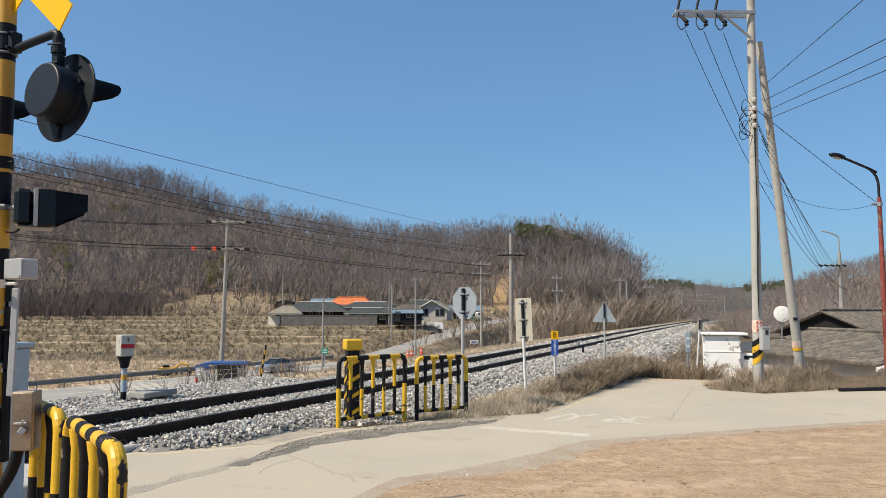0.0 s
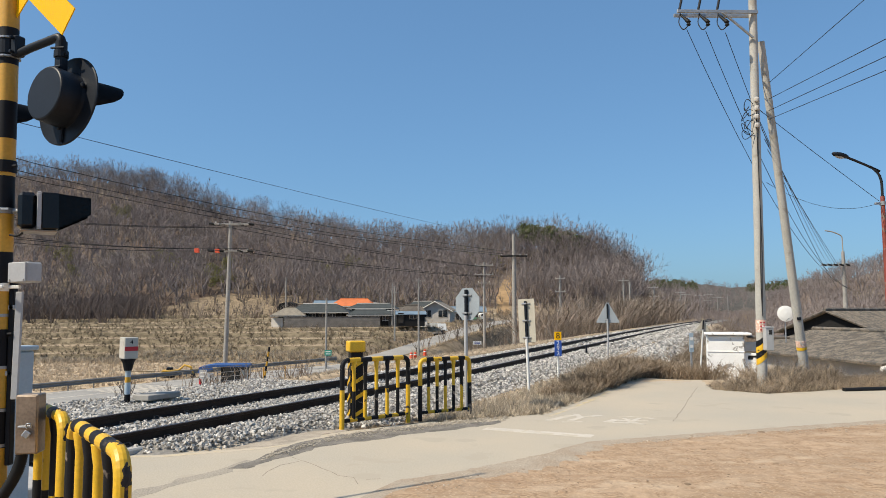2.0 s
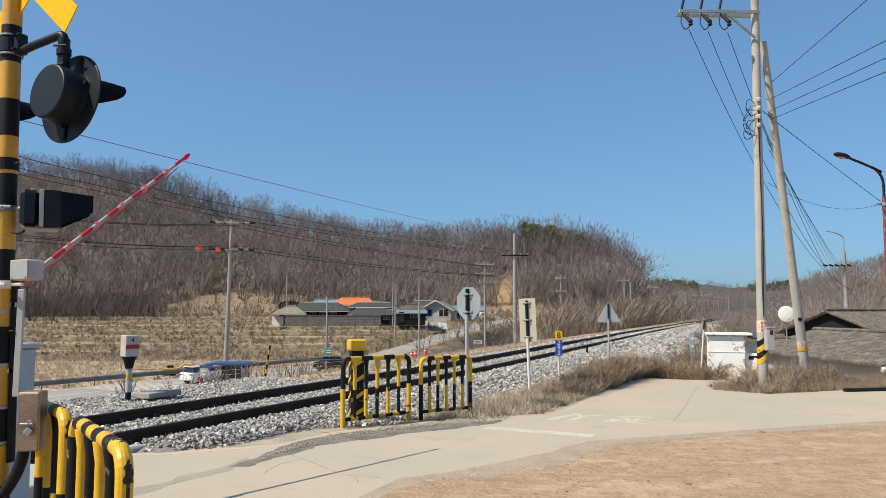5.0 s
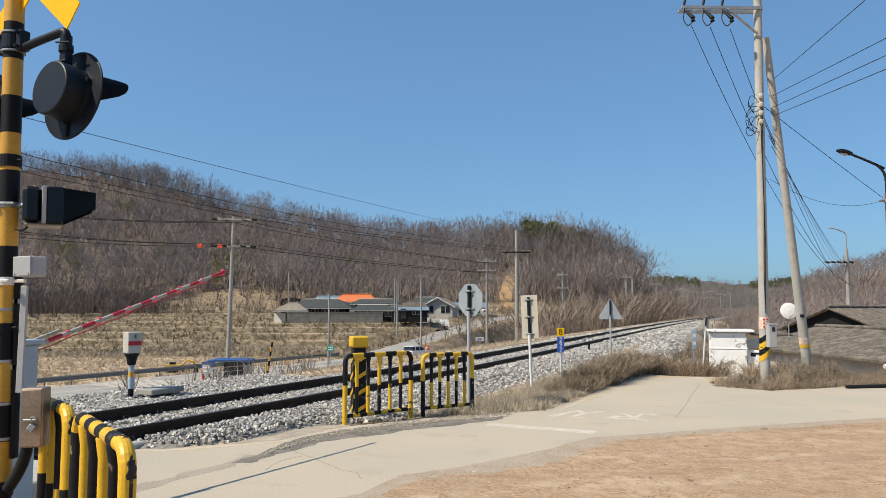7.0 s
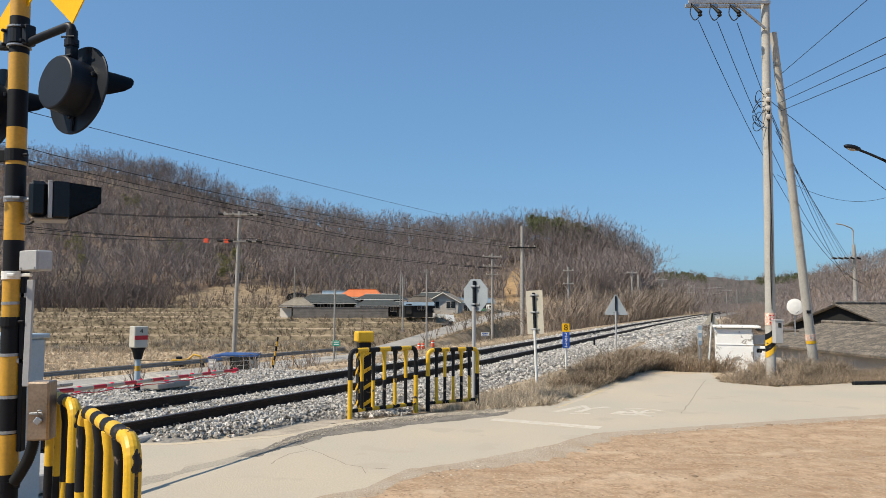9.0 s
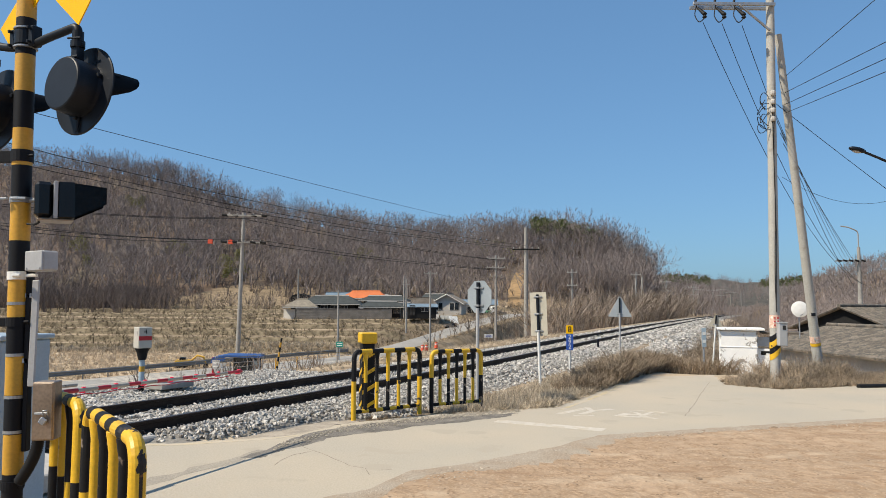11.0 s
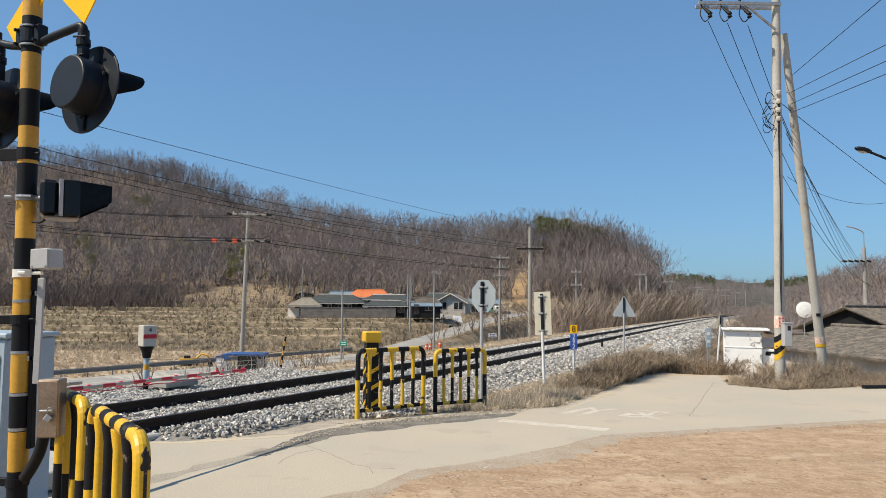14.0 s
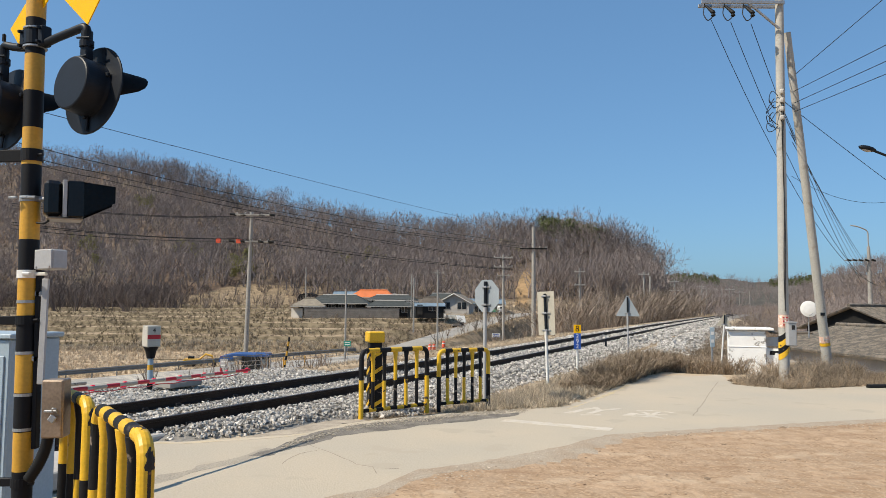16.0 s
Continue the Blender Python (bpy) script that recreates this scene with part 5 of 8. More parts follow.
# clods and pebbles on the lot
n6 = 6000
y6 = r5.uniform(4.5, 12.5, n6)
x6 = r5.uniform(-2.5, 9.5, n6)
edge6 = np.interp(x6, SOIL_X, SOIL_Y)
fringe = np.arange(n6) < 500
y6 = np.where(fringe, edge6 - np.abs(r5.normal(0, 0.16, n6)), y6)
ok6 = y6 < edge6 + 0.03
keep6 = ok6 & (fringe | (r5.uniform(0, 1, n6) > 0.4))
x6, y6 = x6[keep6], y6[keep6]
CLOD = [(ico_v * (1 + r5.uniform(-0.3, 0.3, (12, 1))) * np.array([1.2, 1, 0.45]), ico_f) for _ in range(6)]
forest("soil_clods", CLOD, x6, y6, r5.uniform(0.004, 0.015, len(x6)) * (1 + 1.8 * (r5.uniform(0, 1, len(x6)) > 0.985)), "soil", "small clods and pebbles on the bare soil", "gravel", zs=np.full(len(x6), 0.042))

px7 = r5.uniform(1345, 1680, 150)
y7 = r5.uniform(62, 120, 150)
forest("lane_end_trees", BIG, (px7 - 784) / 1297.6 * y7, y7, r5.uniform(2.6, 5.6, 150), "bark", "bare grey trees behind the farm buildings")

gx8 = np.concatenate([r5.uniform(-1.6, 0.6, 90)])
gy8 = 11.25 + 0.72 * (gx8 + 1.1) + r5.normal(0, 0.14, 90)
forest("fence_foot_weeds", MAT, gx8, gy8, r5.uniform(0.06, 0.16, 90), "scrub", "dead dark weeds at the foot of the guard fences", "grass")

# loose grit on and beside the asphalt seam
xs9 = r5.uniform(-2.1, 1.0, 1900)
ys9 = np.interp(xs9, [-2.3, -1.95, -1.6, -1.11, -0.58, -0.02, 0.5, 1.6], [8.35, 8.85, 9.75, 10.25, 10.68, 11.12, 11.52, 12.2]) + r5.normal(0.06, 0.15, 1900)
forest("seam_grit", CLOD, xs9, ys9, r5.uniform(0.004, 0.013, 1900) * (1 + 1.5 * (r5.uniform(0, 1, 1900) > 0.97)), "rubble", "loose grey grit along the asphalt seam", "gravel", zs=np.full(1900, 0.052))

# grey gravel fringe between lane and soil
n9 = 2600
x9 = r5.uniform(-1.2, 9.5, n9)
e9 = np.interp(x9, SOIL_X, SOIL_Y)
y9 = e9 - np.abs(r5.normal(0, 0.17, n9)) * (1 + 0.8 * wavy(x9, x9, 0.7, 1)) + 0.03
forest("gravel_fringe", CLOD, x9, y9, r5.uniform(0.003, 0.011, n9), "grit", "grey grit along the broken edge of the concrete", "gravel", zs=np.full(n9, 0.045))


# ---- crossing signal mast ----
def signal_mast():
    m = thing("crossing_signal_mast", pose(-2.69, 4.5, 0, 0, -1.1, 0), "yellow and black banded crossing signal mast with grey lamps", "signal mast")
    bm = bmesh.new()
    zs, cols, z, c = [0.0], [], 0.195, 1
    while z < 4.6:
        zs.append(z)
        cols.append(c)
        z, c = z + 0.2365, 1 - c
    pts = [(0, 0, k) for k in zs]
    sweep(bm, pts, 0.0575, 24, colors=cols)
    part("pole", bm, ["mast_yellow", "mast_black"], m, "pole painted in yellow and black bands")
    bm = bmesh.new()
    lathe(bm, [(0.14, 0.0), (0.14, 0.06), (0.075, 0.1), (0.075, 0.16)], 16)
    part("base", bm, "mast_black", m)
    # crossed boards high on the mast
    for ang, dy in ((40, -0.012), (-40, 0.004)):
        bm = bmesh.new()
        plate(bm, [(-0.565, -0.09), (0.565, -0.09), (0.565, 0.09), (-0.565, 0.09)], 0.008, pose(0, 0, 0, 0, ang, 0))
        ob = part("crossed_board", bm, "board", m, "yellow crossing board")
        ob.matrix_basis = pose(0.165, -0.08, 3.795, 0, 1.1, -29) @ pose(0, dy, 0)
    # lamp bracket
    br = pose(0, 0, 3.38, 0, 0, -22)
    bm = bmesh.new()
    lathe(bm, [(0.06, -0.045), (0.066, -0.045), (0.066, 0.045), (0.06, 0.045)], 20)
    for sx in (-1, 1):
        box(bm, (sx * 0.085, 0, 0), (0.05, 0.07, 0.13), 0.008)
        box(bm, (sx * 0.085, -0.045, 0.045), (0.018, 0.03, 0.018), 0.003)
        box(bm, (sx * 0.085, -0.045, -0.045), (0.018, 0.03, 0.018), 0.003)
    ob = part("bracket", bm, "housing", m)
    ob.matrix_basis = br
    for zz in (-0.062, 0.058):
        bm = bmesh.new()
        lathe(bm, [(0.06, zz - 0.007), (0.071, zz - 0.005), (0.071, zz + 0.005), (0.06, zz + 0.007)], 24)
        part("clamp_ring", bm, "steel", ob, "bright steel clamp ring")
    for sx in (-1, 1):
        ax = 0.46 if sx > 0 else -0.3
        bm = bmesh.new()
        sweep(bm, rounded_path([(sx * 0.08, 0, -0.048), (sx * 0.2, 0, -0.026), (ax, 0, 0.008), (ax, 0, -0.09)], 0.045), 0.026, 16)
        lathe(bm, [(0.042, -0.13), (0.042, -0.09), (0.034, -0.085), (0.034, -0.03)], 16, pose(ax, 0, 0))
        lathe(bm, [(0.012, 0.03), (0.012, 0.075), (0.007, 0.08)], 8, pose(ax, 0, 0))
        sweep(bm, [(ax - 0.05, -0.03, -0.07), (ax + 0.06, -0.03, -0.085)], 0.007, 8)
        sweep(bm, [(ax - 0.05, -0.04, -0.2), (ax + 0.05, -0.04, -0.2)], 0.009, 8)
        box(bm, (ax, 0, -0.115), (0.1, 0.022, 0.02), 0.004)
        box(bm, (ax, 0.0, -0.18), (0.06, 0.055, 0.15), 0.008)
        ob = part("lamp_arm", bm, "housing", m)
        ob.matrix_basis = br
        head = signal_head(m)
        head.matrix_basis = br @ pose(0.452 if sx > 0 else -0.31, 0.0, -0.38 if sx > 0 else -0.41, -6, 0, -7)
    # train direction indicator with hood
    bm = bmesh.new()
    box(bm, (0, -0.005, 0.012), (0.19, 0.1, 0.222), 0.022)
    ind = part("direction_indicator", bm, "gloss", m, "glossy black hooded train direction indicator")
    ind.matrix_basis = pose(0.165, -0.03, 2.32, 0, 0, -58)
    bm = bmesh.new()
    box(bm, (0, 0.118, 0.012), (0.206, 0.094, 0.226), 0.006)
    part("lamp_case", bm, "gloss", ind)
    bm = bmesh.new()
    for sx, sz, w, h in ((0, 0.122, 0.206, 0.012), (0, -0.098, 0.206, 0.012), (-0.1, 0.012, 0.012, 0.208), (0.1, 0.012, 0.012, 0.208)):
        box(bm, (sx, 0.058, sz), (w, 0.024, h), 0.003)
    part("rim", bm, "greybox", ind, "pale grey rim")
    bm = bmesh.new()
    a = [bm.verts.new((x, 0.164, z)) for x, z in ((-0.1, -0.095), (-0.1, 0.12), (0.1, 0.12), (0.1, -0.095))]
    b = [bm.verts.new((x, 0.345, z)) for x, z in ((-0.088, -0.002), (-0.088, 0.104), (0.088, 0.104), (0.088, -0.002))]
    for i in range(3):
        bm.faces.new((a[i], a[i + 1], b[i + 1], b[i]))
    bmesh.ops.solidify(bm, geom=bm.faces[:], thickness=0.004)
    part("hood", bm, "gloss", ind, "glossy black hood")
    bm = bmesh.new()
    box(bm, (0.0, 0.06, -0.112), (0.19, 0.2, 0.01), 0.003)
    part("flange", bm, "tanbox", ind, "pale tan bottom plate")
    bm = bmesh.new()
    for z in (-0.05, 0.0, 0.05):
        lathe(bm, [(0.006, 0), (0.006, 0.005)], 8, pose(-0.101, 0.15, z - 0.02, 0, -90, 0))
    part("bolt", bm, "steel", ind)
    bm = bmesh.new()
    sweep(bm, [(0.05, 0, 2.34), (0.13, -0.02, 2.34)], 0.016, 8)
    lathe(bm, [(0.058, 2.325), (0.064, 2.325), (0.064, 2.36), (0.058, 2.36)], 20)
    for sx in (-0.07, 0.0, 0.05):
        box(bm, (sx, -0.07, 2.345), (0.05, 0.02, 0.014), 0.003)
    part("clamp", bm, "steel", m)
    bm = bmesh.new()
    sweep(bm, rounded_path([(0.06, -0.03, 2.19), (0.12, -0.05, 2.18), (0.15, -0.05, 2.2)], 0.02), 0.007, 6)
    part("cable", bm, "rubber", m)
    # junction box
    bm = bmesh.new()
    box(bm, (0, 0, 0), (0.15, 0.11, 0.125), 0.01)
    box(bm, (0.0, -0.058, 0), (0.145, 0.012, 0.12), 0.004)
    for sx in (-0.055, 0.055):
        lathe(bm, [(0.006, 0), (0.006, 0.006)], 8, pose(sx, -0.064, -0.045, 90))
    jb = part("junction_box", bm, "greybox", m, "small grey junction box")
    jb.matrix_basis = pose(0.175, -0.05, 1.955, 0, 0, -20)
    bm = bmesh.new()
    lathe(bm, [(0.057, 1.845), (0.064, 1.845), (0.064, 1.895), (0.057, 1.895)], 20)
    box(bm, (0.09, -0.02, 1.87), (0.08, 0.02, 0.02), 0.004)
    box(bm, (0.03, -0.07, 1.87), (0.05, 0.025, 0.02), 0.005)
    part("clamp", bm, "white", m)
    # straps
    for z in (1.69, 1.375, 1.12, 0.91):
        bm = bmesh.new()
        lathe(bm, [(0.0575, z), (0.0605, z), (0.0605, z + 0.018), (0.0575, z + 0.018)], 20)
        box(bm, (0.06, 0.0, z + 0.01), (0.03, 0.03, 0.026), 0.004)
        part("strap", bm, "steel", m)
    # side arms that reach back to the barrier stand
    for z, h in ((2.62, 0.075), (1.585, 0.055), (0.6, 0.05)):
        bm = bmesh.new()
        box(bm, (-0.27, 0.0, z), (0.52, 0.03, h), 0.004)
        lathe(bm, [(0.057, z - h / 2), (0.065, z - h / 2), (0.065, z + h / 2), (0.057, z + h / 2)], 20)
        sweep(bm, [(0.055, -0.03, z), (0.09, -0.03, z)], 0.01, 8)
        part("side_arm", bm, "mast_black", m)
    # upright cable duct, white plate and lower box
    # grey duct drawn black: the shadow beside the mast is put into its colour
    bm = bmesh.new()
    box(bm, (0.075, 0.0, 1.35), (0.03, 0.05, 1.1), 0.004)
    part("cable_duct", bm, "mast_black", m)
    # white plate coloured grey: its partial shade is put into the paint
    bm = bmesh.new()
    box(bm, (0.16, 0.0, 1.52), (0.042, 0.02, 0.65), 0.004)
    box(bm, (0.115, 0.02, 1.75), (0.04, 0.05, 0.03), 0.003)
    box(bm, (0.115, 0.02, 1.35), (0.04, 0.05, 0.03), 0.003)
    pl = part("plate", bm, "greybox", m, "narrow white plate standing edge-on, greyed for its partial shade")
    pl.matrix_basis = pose(-0.08, -0.02, 0, 0, 1.4, 0)
    bm = bmesh.new()
    box(bm, (0, 0, 0), (0.125, 0.12, 0.345), 0.006)
    box(bm, (0.0, -0.065, 0.0), (0.113, 0.012, 0.33), 0.003)
    lb = part("lower_box", bm, "tanbox", m, "dull stainless locked box")
    lb.matrix_basis = pose(0.24, -0.07, 1.055, 0, 0, 8)
    bm = bmesh.new()
    box(bm, (0.0, -0.08, -0.01), (0.075, 0.02, 0.014), 0.003)
    sweep(bm, rounded_path([(0.015, -0.09, -0.02), (0.015, -0.105, 0.01), (0.04, -0.105, 0.01), (0.04, -0.09, -0.02)], 0.01), 0.004, 6)
    box(bm, (0.035, -0.1, -0.04), (0.04, 0.018, 0.04), 0.005, pose(0.01, 0, 0, 0, 35, 0))
    part("padlock", bm, "steel", lb, "steel hasp and padlock")
    bm = bmesh.new()
    ps = [Vector((0.19 - 0.12 * t + 0.03 * math.sin(3 * t), -0.06, 0.885 - 0.26 * t ** 1.2)) for t in [i / 40 for i in range(41)]]
    sweep(bm, ps, [0.03 + 0.006 * (i % 2) for i in range(41)], 12)
    part("corrugated_hose", bm, "rubber", m, "black corrugated cable hose")
    return m


def signal_head(m):
    """Round lamp housing seen from behind: drum, backing plate, hood."""
    bm = bmesh.new()
    lathe(bm, [(0.05, -0.1), (0.156, -0.099), (0.163, -0.096), (0.168, -0.088), (0.171, 0.03), (0.176, 0.05)], 64, pose(0, 0, 0, -90))
    for k in range(3):
        a = 2.1 * k + 0.4
        box(bm, (0.172 * math.cos(a), 0.035, 0.172 * math.sin(a)), (0.03, 0.025, 0.03), 0.005)
    drum = part("signal_lamp", bm, "housing", m, "dark grey round signal lamp seen from behind", smooth=False)
    bm = bmesh.new()
    lathe(bm, [(0.165, 0.05), (0.273, 0.05), (0.279, 0.054), (0.279, 0.062), (0.15, 0.064)], 72, pose(0, 0, 0, -90))
    part("backing_plate", bm, "housing", drum, "round dark backing plate")
    bm = bmesh.new()
    box(bm, (0, 0.04, -0.215), (0.022, 0.008, 0.1), 0.002)
    part("stay", bm, "mast_black", drum)
    bm = bmesh.new()
    n = 20
    rows = []
    for yy, r, cut in ((0.06, 0.16, 0.62), (0.16, 0.158, 0.56), (0.26, 0.155, 0.48), (0.31, 0.153, 0.41), (0.335, 0.151, 0.34), (0.352, 0.15, 0.26), (0.362, 0.149, 0.17), (0.367, 0.148, 0.07)):
        rows.append([bm.verts.new((r * math.sin(a), yy, r * math.cos(a) + 0.16 * (yy - 0.06))) for a in [(-1 + 2 * k / n) * math.pi * cut for k in range(n + 1)]])
    for a, b in zip(rows, rows[1:]):
        for k in range(n):
            bm.faces.new((a[k], a[k + 1], b[k + 1], b[k])).smooth = True
    bmesh.ops.solidify(bm, geom=bm.faces[:], thickness=0.004)
    part("visor", bm, "mast_black", drum, "black visor")
    return drum


signal_mast()


# ---- barrier: cabinet and arm ----
MACHINE = pose(-3.36, 5.25, 0, 0, 0, -12)
ARM_AT, ARM_TURN, ARM_LEN = (-3.98, 4.78, 0.95), 20.26, 4.15


def arm_pose(lift):
    """The arm's pose in its machine's space for a lift in degrees."""
    return MACHINE.inverted() @ pose(*ARM_AT, lift, 0, -ARM_TURN)


def barrier_machine():
    m = thing("crossing_barrier", MACHINE, "pale blue-grey barrier drive cabinet with a red and white arm", "barrier")
    bm = bmesh.new()
    box(bm, (0, 0, 0.76), (0.62, 0.46, 1.36), 0.012)
    part("cabinet", bm, "bluebox", m)
    bm = bmesh.new()
    box(bm, (0, 0, 1.46), (0.66, 0.5, 0.035), 0.008)
    part("lid", bm, "bluebox", m)
    bm = bmesh.new()
    box(bm, (0, -0.235, 0.75), (0.54, 0.012, 1.15), 0.004)
    d = part("door", bm, "bluebox", m)
    bm = bmesh.new()
    box(bm, (0.2, -0.25, 0.9), (0.025, 0.03, 0.09), 0.004)
    part("handle", bm, "steel", d)
    bm = bmesh.new()
    box(bm, (0, 0, 0.04), (0.72, 0.56, 0.12), 0.01)
    part("plinth", bm, "sleeper", m)
    # the arm lies along its own y, so that a turn about x lifts it
    bm = bmesh.new()
    ps, cols, y, c = [(0, -0.5, 0), (0, 0.55, 0)], [0], 0.55, 1
    while y < ARM_LEN - 0.3:
        y += 0.15 if c else 0.22
        ps.append((0, y, 0))
        cols.append(c)
        c = 1 - c
    ps.append((0, ARM_LEN, 0))
    cols.append(1)
    n = len(ps)
    sweep(bm, ps, [0.023 - 0.007 * i / n for i in range(n)], 10, colors=cols)
    a = part("arm", bm, ["armwhite", "red"], m, "tapered white arm with red bands")
    a.matrix_basis = arm_pose(86)
    bm = bmesh.new()
    sweep(bm, [(0, 0.2 + 0.2 * i, 0.05) for i in range(9)], 0.016, 8, colors=[i % 2 for i in range(8)])
    part("upper_tube", bm, ["armwhite", "armwhite"], a, "short second tube along the arm")
    for i in range(10):
        y = 0.75 + i * 0.37
        bm = bmesh.new()
        box(bm, (0.0, y, -0.02), (0.034, 0.06, 0.016), 0.005)
        box(bm, (0.0, y + 0.02, 0.021), (0.024, 0.035, 0.01), 0.003)
        part("marker_lamp", bm, "marker", a, "small red marker lamp")
    bm = bmesh.new()
    sweep(bm, [(0.012, 0.3 + 0.2 * i, -0.035 - 0.012 * (i % 2)) for i in range(19)], 0.005, 6)
    part("cable", bm, "red", a)
    bm = bmesh.new()
    box(bm, (0, -0.7, 0), (0.1, 0.5, 0.16), 0.02)
    part("counterweight", bm, "mast_black", a)
    return a


barrier = barrier_machine()


# ---- tube guard fences ----
def tube_panel(name, p0, p1, h, r, bars, corner, low, label, group, feet=(True, True), band=0.16, start=0, z0=0.04, chips=False):
    """A guard panel between two ground points: bent outer tube, uprights, lower rail."""
    p0, p1 = Vector((*p0, 0)), Vector((*p1, 0))
    L = (p1 - p0).length
    ang = math.degrees(math.atan2(p1.y - p0.y, p1.x - p0.x))
    m = thing(name, pose(p0.x, p0.y, z0, 0, 0, ang), label, "guard fence", group)
    bm = bmesh.new()
    path = rounded_path([(0, 0, 0), (0, 0, h), (L, 0, h), (L, 0, 0)], corner, 7)
    half = h * 0.58
    if band:
        pts, cols = banded(path[1:-1], band, 1 - start)
        run = 0.0
        for k in range(len(cols)):
            run += (pts[k + 1] - pts[k]).length
            if run < band * 1.01:
                cols[k] = start
    else:
        # each band of the top rail takes the colour of the upright below it
        bend = (len(path) - 2) // 2
        cuts = [min(max((k + 0.5) * L / (bars + 1), corner + 0.004), L - corner - 0.004) for k in range(bars + 1)]
        pts = path[1:1 + bend] + [Vector((x, 0, h)) for x in cuts] + path[1 + bend:-1]
        cols = [start] * bend + [(start + 1 + k) % 2 for k in range(bars)] + [start] * bend
    pts = [path[0], Vector((0, 0, half))] + pts + [Vector((L, 0, half)), path[-1]]
    cols = [1 - start, start] + cols + [cols[-1], 1 - cols[-1]]
    sweep(bm, pts, r, 14, colors=cols)
    if chips:
        # paint knocked off the outer bend and along the top
        bmesh.ops.subdivide_edges(bm, edges=[e for e in bm.edges if min(v.co.z for v in e.verts) > h - 0.3], cuts=9, use_grid_fill=True)
        for f in bm.faces:
            f.smooth = True
            c = f.calc_center_median()
            d = math.hypot((c.y + 0.014) / 0.024, (c.z - h + 0.1) / 0.062) + 0.45 * float(wavy(c.y * 70, c.z * 55, 1.0, 5))
            top = float(wavy(c.x * 19, c.y * 40, 1.0, 3)) + 0.4 * float(wavy(c.x * 80, c.y * 90, 1.0, 2))
            if (c.x < 0.07 and d < 1.0) or (0.08 < c.x < 0.24 and c.z > h + r * 0.3 and top > 0.35) or (c.x < 0.04 and c.z < h - 0.2 and top > 0.95):
                f.material_index = 2
    part("frame", bm, ["yellow", "black", "chip"], m, "bent tube frame in yellow and black bands")
    bm = bmesh.new()
    lp, lc = banded([Vector((0, 0, low)), Vector((L, 0, low))], (band or 0.16) * 0.8, 1)
    sweep(bm, lp, r * 0.8, 10, colors=lc)
    part("lower_rail", bm, ["yellow", "black"], m)
    for i in range(bars):
        x = L * (i + 1) / (bars + 1)
        c = (i + 1 + start) % 2
        bm = bmesh.new()
        sweep(bm, [(x, 0, low), (x, 0, h * 0.55), (x, 0, h - 0.12), (x, 0, h - r * 0.5)], [r * 0.75, r * 0.75, r * 0.78, r * 1.15], 10, colors=[1 - c, c, c])
        part("upright", bm, ["yellow", "black"], m)
    return m


tube_panel("guard_fence", (-1.39, 3.23), (-2.07, 4.15), 1.06, 0.038, 4, 0.13, 0.16, "yellow and black tube guard fence with chipped paint", "guard fences by the mast", band=0.125, start=0, chips=True)
tube_panel("guard_fence", (-2.23, 4.36), (-2.6, 4.79), 1.06, 0.038, 2, 0.13, 0.16, "yellow and black tube guard fence with chipped paint", "guard fences by the mast", band=0.125, start=0, chips=True)
tube_panel("guard_fence", (-1.492, 10.657), (-0.589, 11.492), 1.0, 0.036, 5, 0.11, 0.14, "yellow and black tube guard fence by the track", "guard fences by the track", band=None, start=1, z0=0.02)
tube_panel("guard_fence", (-0.406, 11.614), (0.382, 12.131), 0.95, 0.034, 5, 0.1, 0.13, "yellow and black tube guard fence by the track", "guard fences by the track", band=None, start=0, z0=0.02)


def detector_post():
    m = thing("detector_post", pose(-1.4, 11.45, -0.02, 0, 0, 20), "black and yellow striped post with a yellow cap box", "post")
    bm = bmesh.new()
    box(bm, (0, 0, 0.515), (0.2, 0.2, 1.03), 0.012)
    part("post", bm, "black", m)
    for k in range(4):
        bm = bmesh.new()
        z = 0.16 + 0.25 * k
        plate(bm, [(-0.095, z - 0.06), (0.095, z + 0.05), (0.095, z + 0.11), (-0.095, z)], 0.004, pose(0, -0.1025, 0))
        plate(bm, [(-0.095, z + 0.05), (0.095, z - 0.06), (0.095, z), (-0.095, z + 0.11)], 0.004, pose(-0.1025, 0, 0, 0, 0, 90))
        plate(bm, [(-0.095, z + 0.05), (0.095, z - 0.06), (0.095, z), (-0.095, z + 0.11)], 0.004, pose(0.1025, 0, 0, 0, 0, 90))
        part("stripe", bm, "yellow", m, "worn yellow diagonal stripe")
    bm = bmesh.new()
    box(bm, (0, 0, 1.08), (0.19, 0.19, 0.1), 0.01)
    part("neck", bm, "black", m)
    bm = bmesh.new()
    box(bm, (0, 0, 1.21), (0.26, 0.26, 0.17), 0.018)
    part("cap_box", bm, "yellow", m, "weathered yellow cap box")
    return m


detector_post()


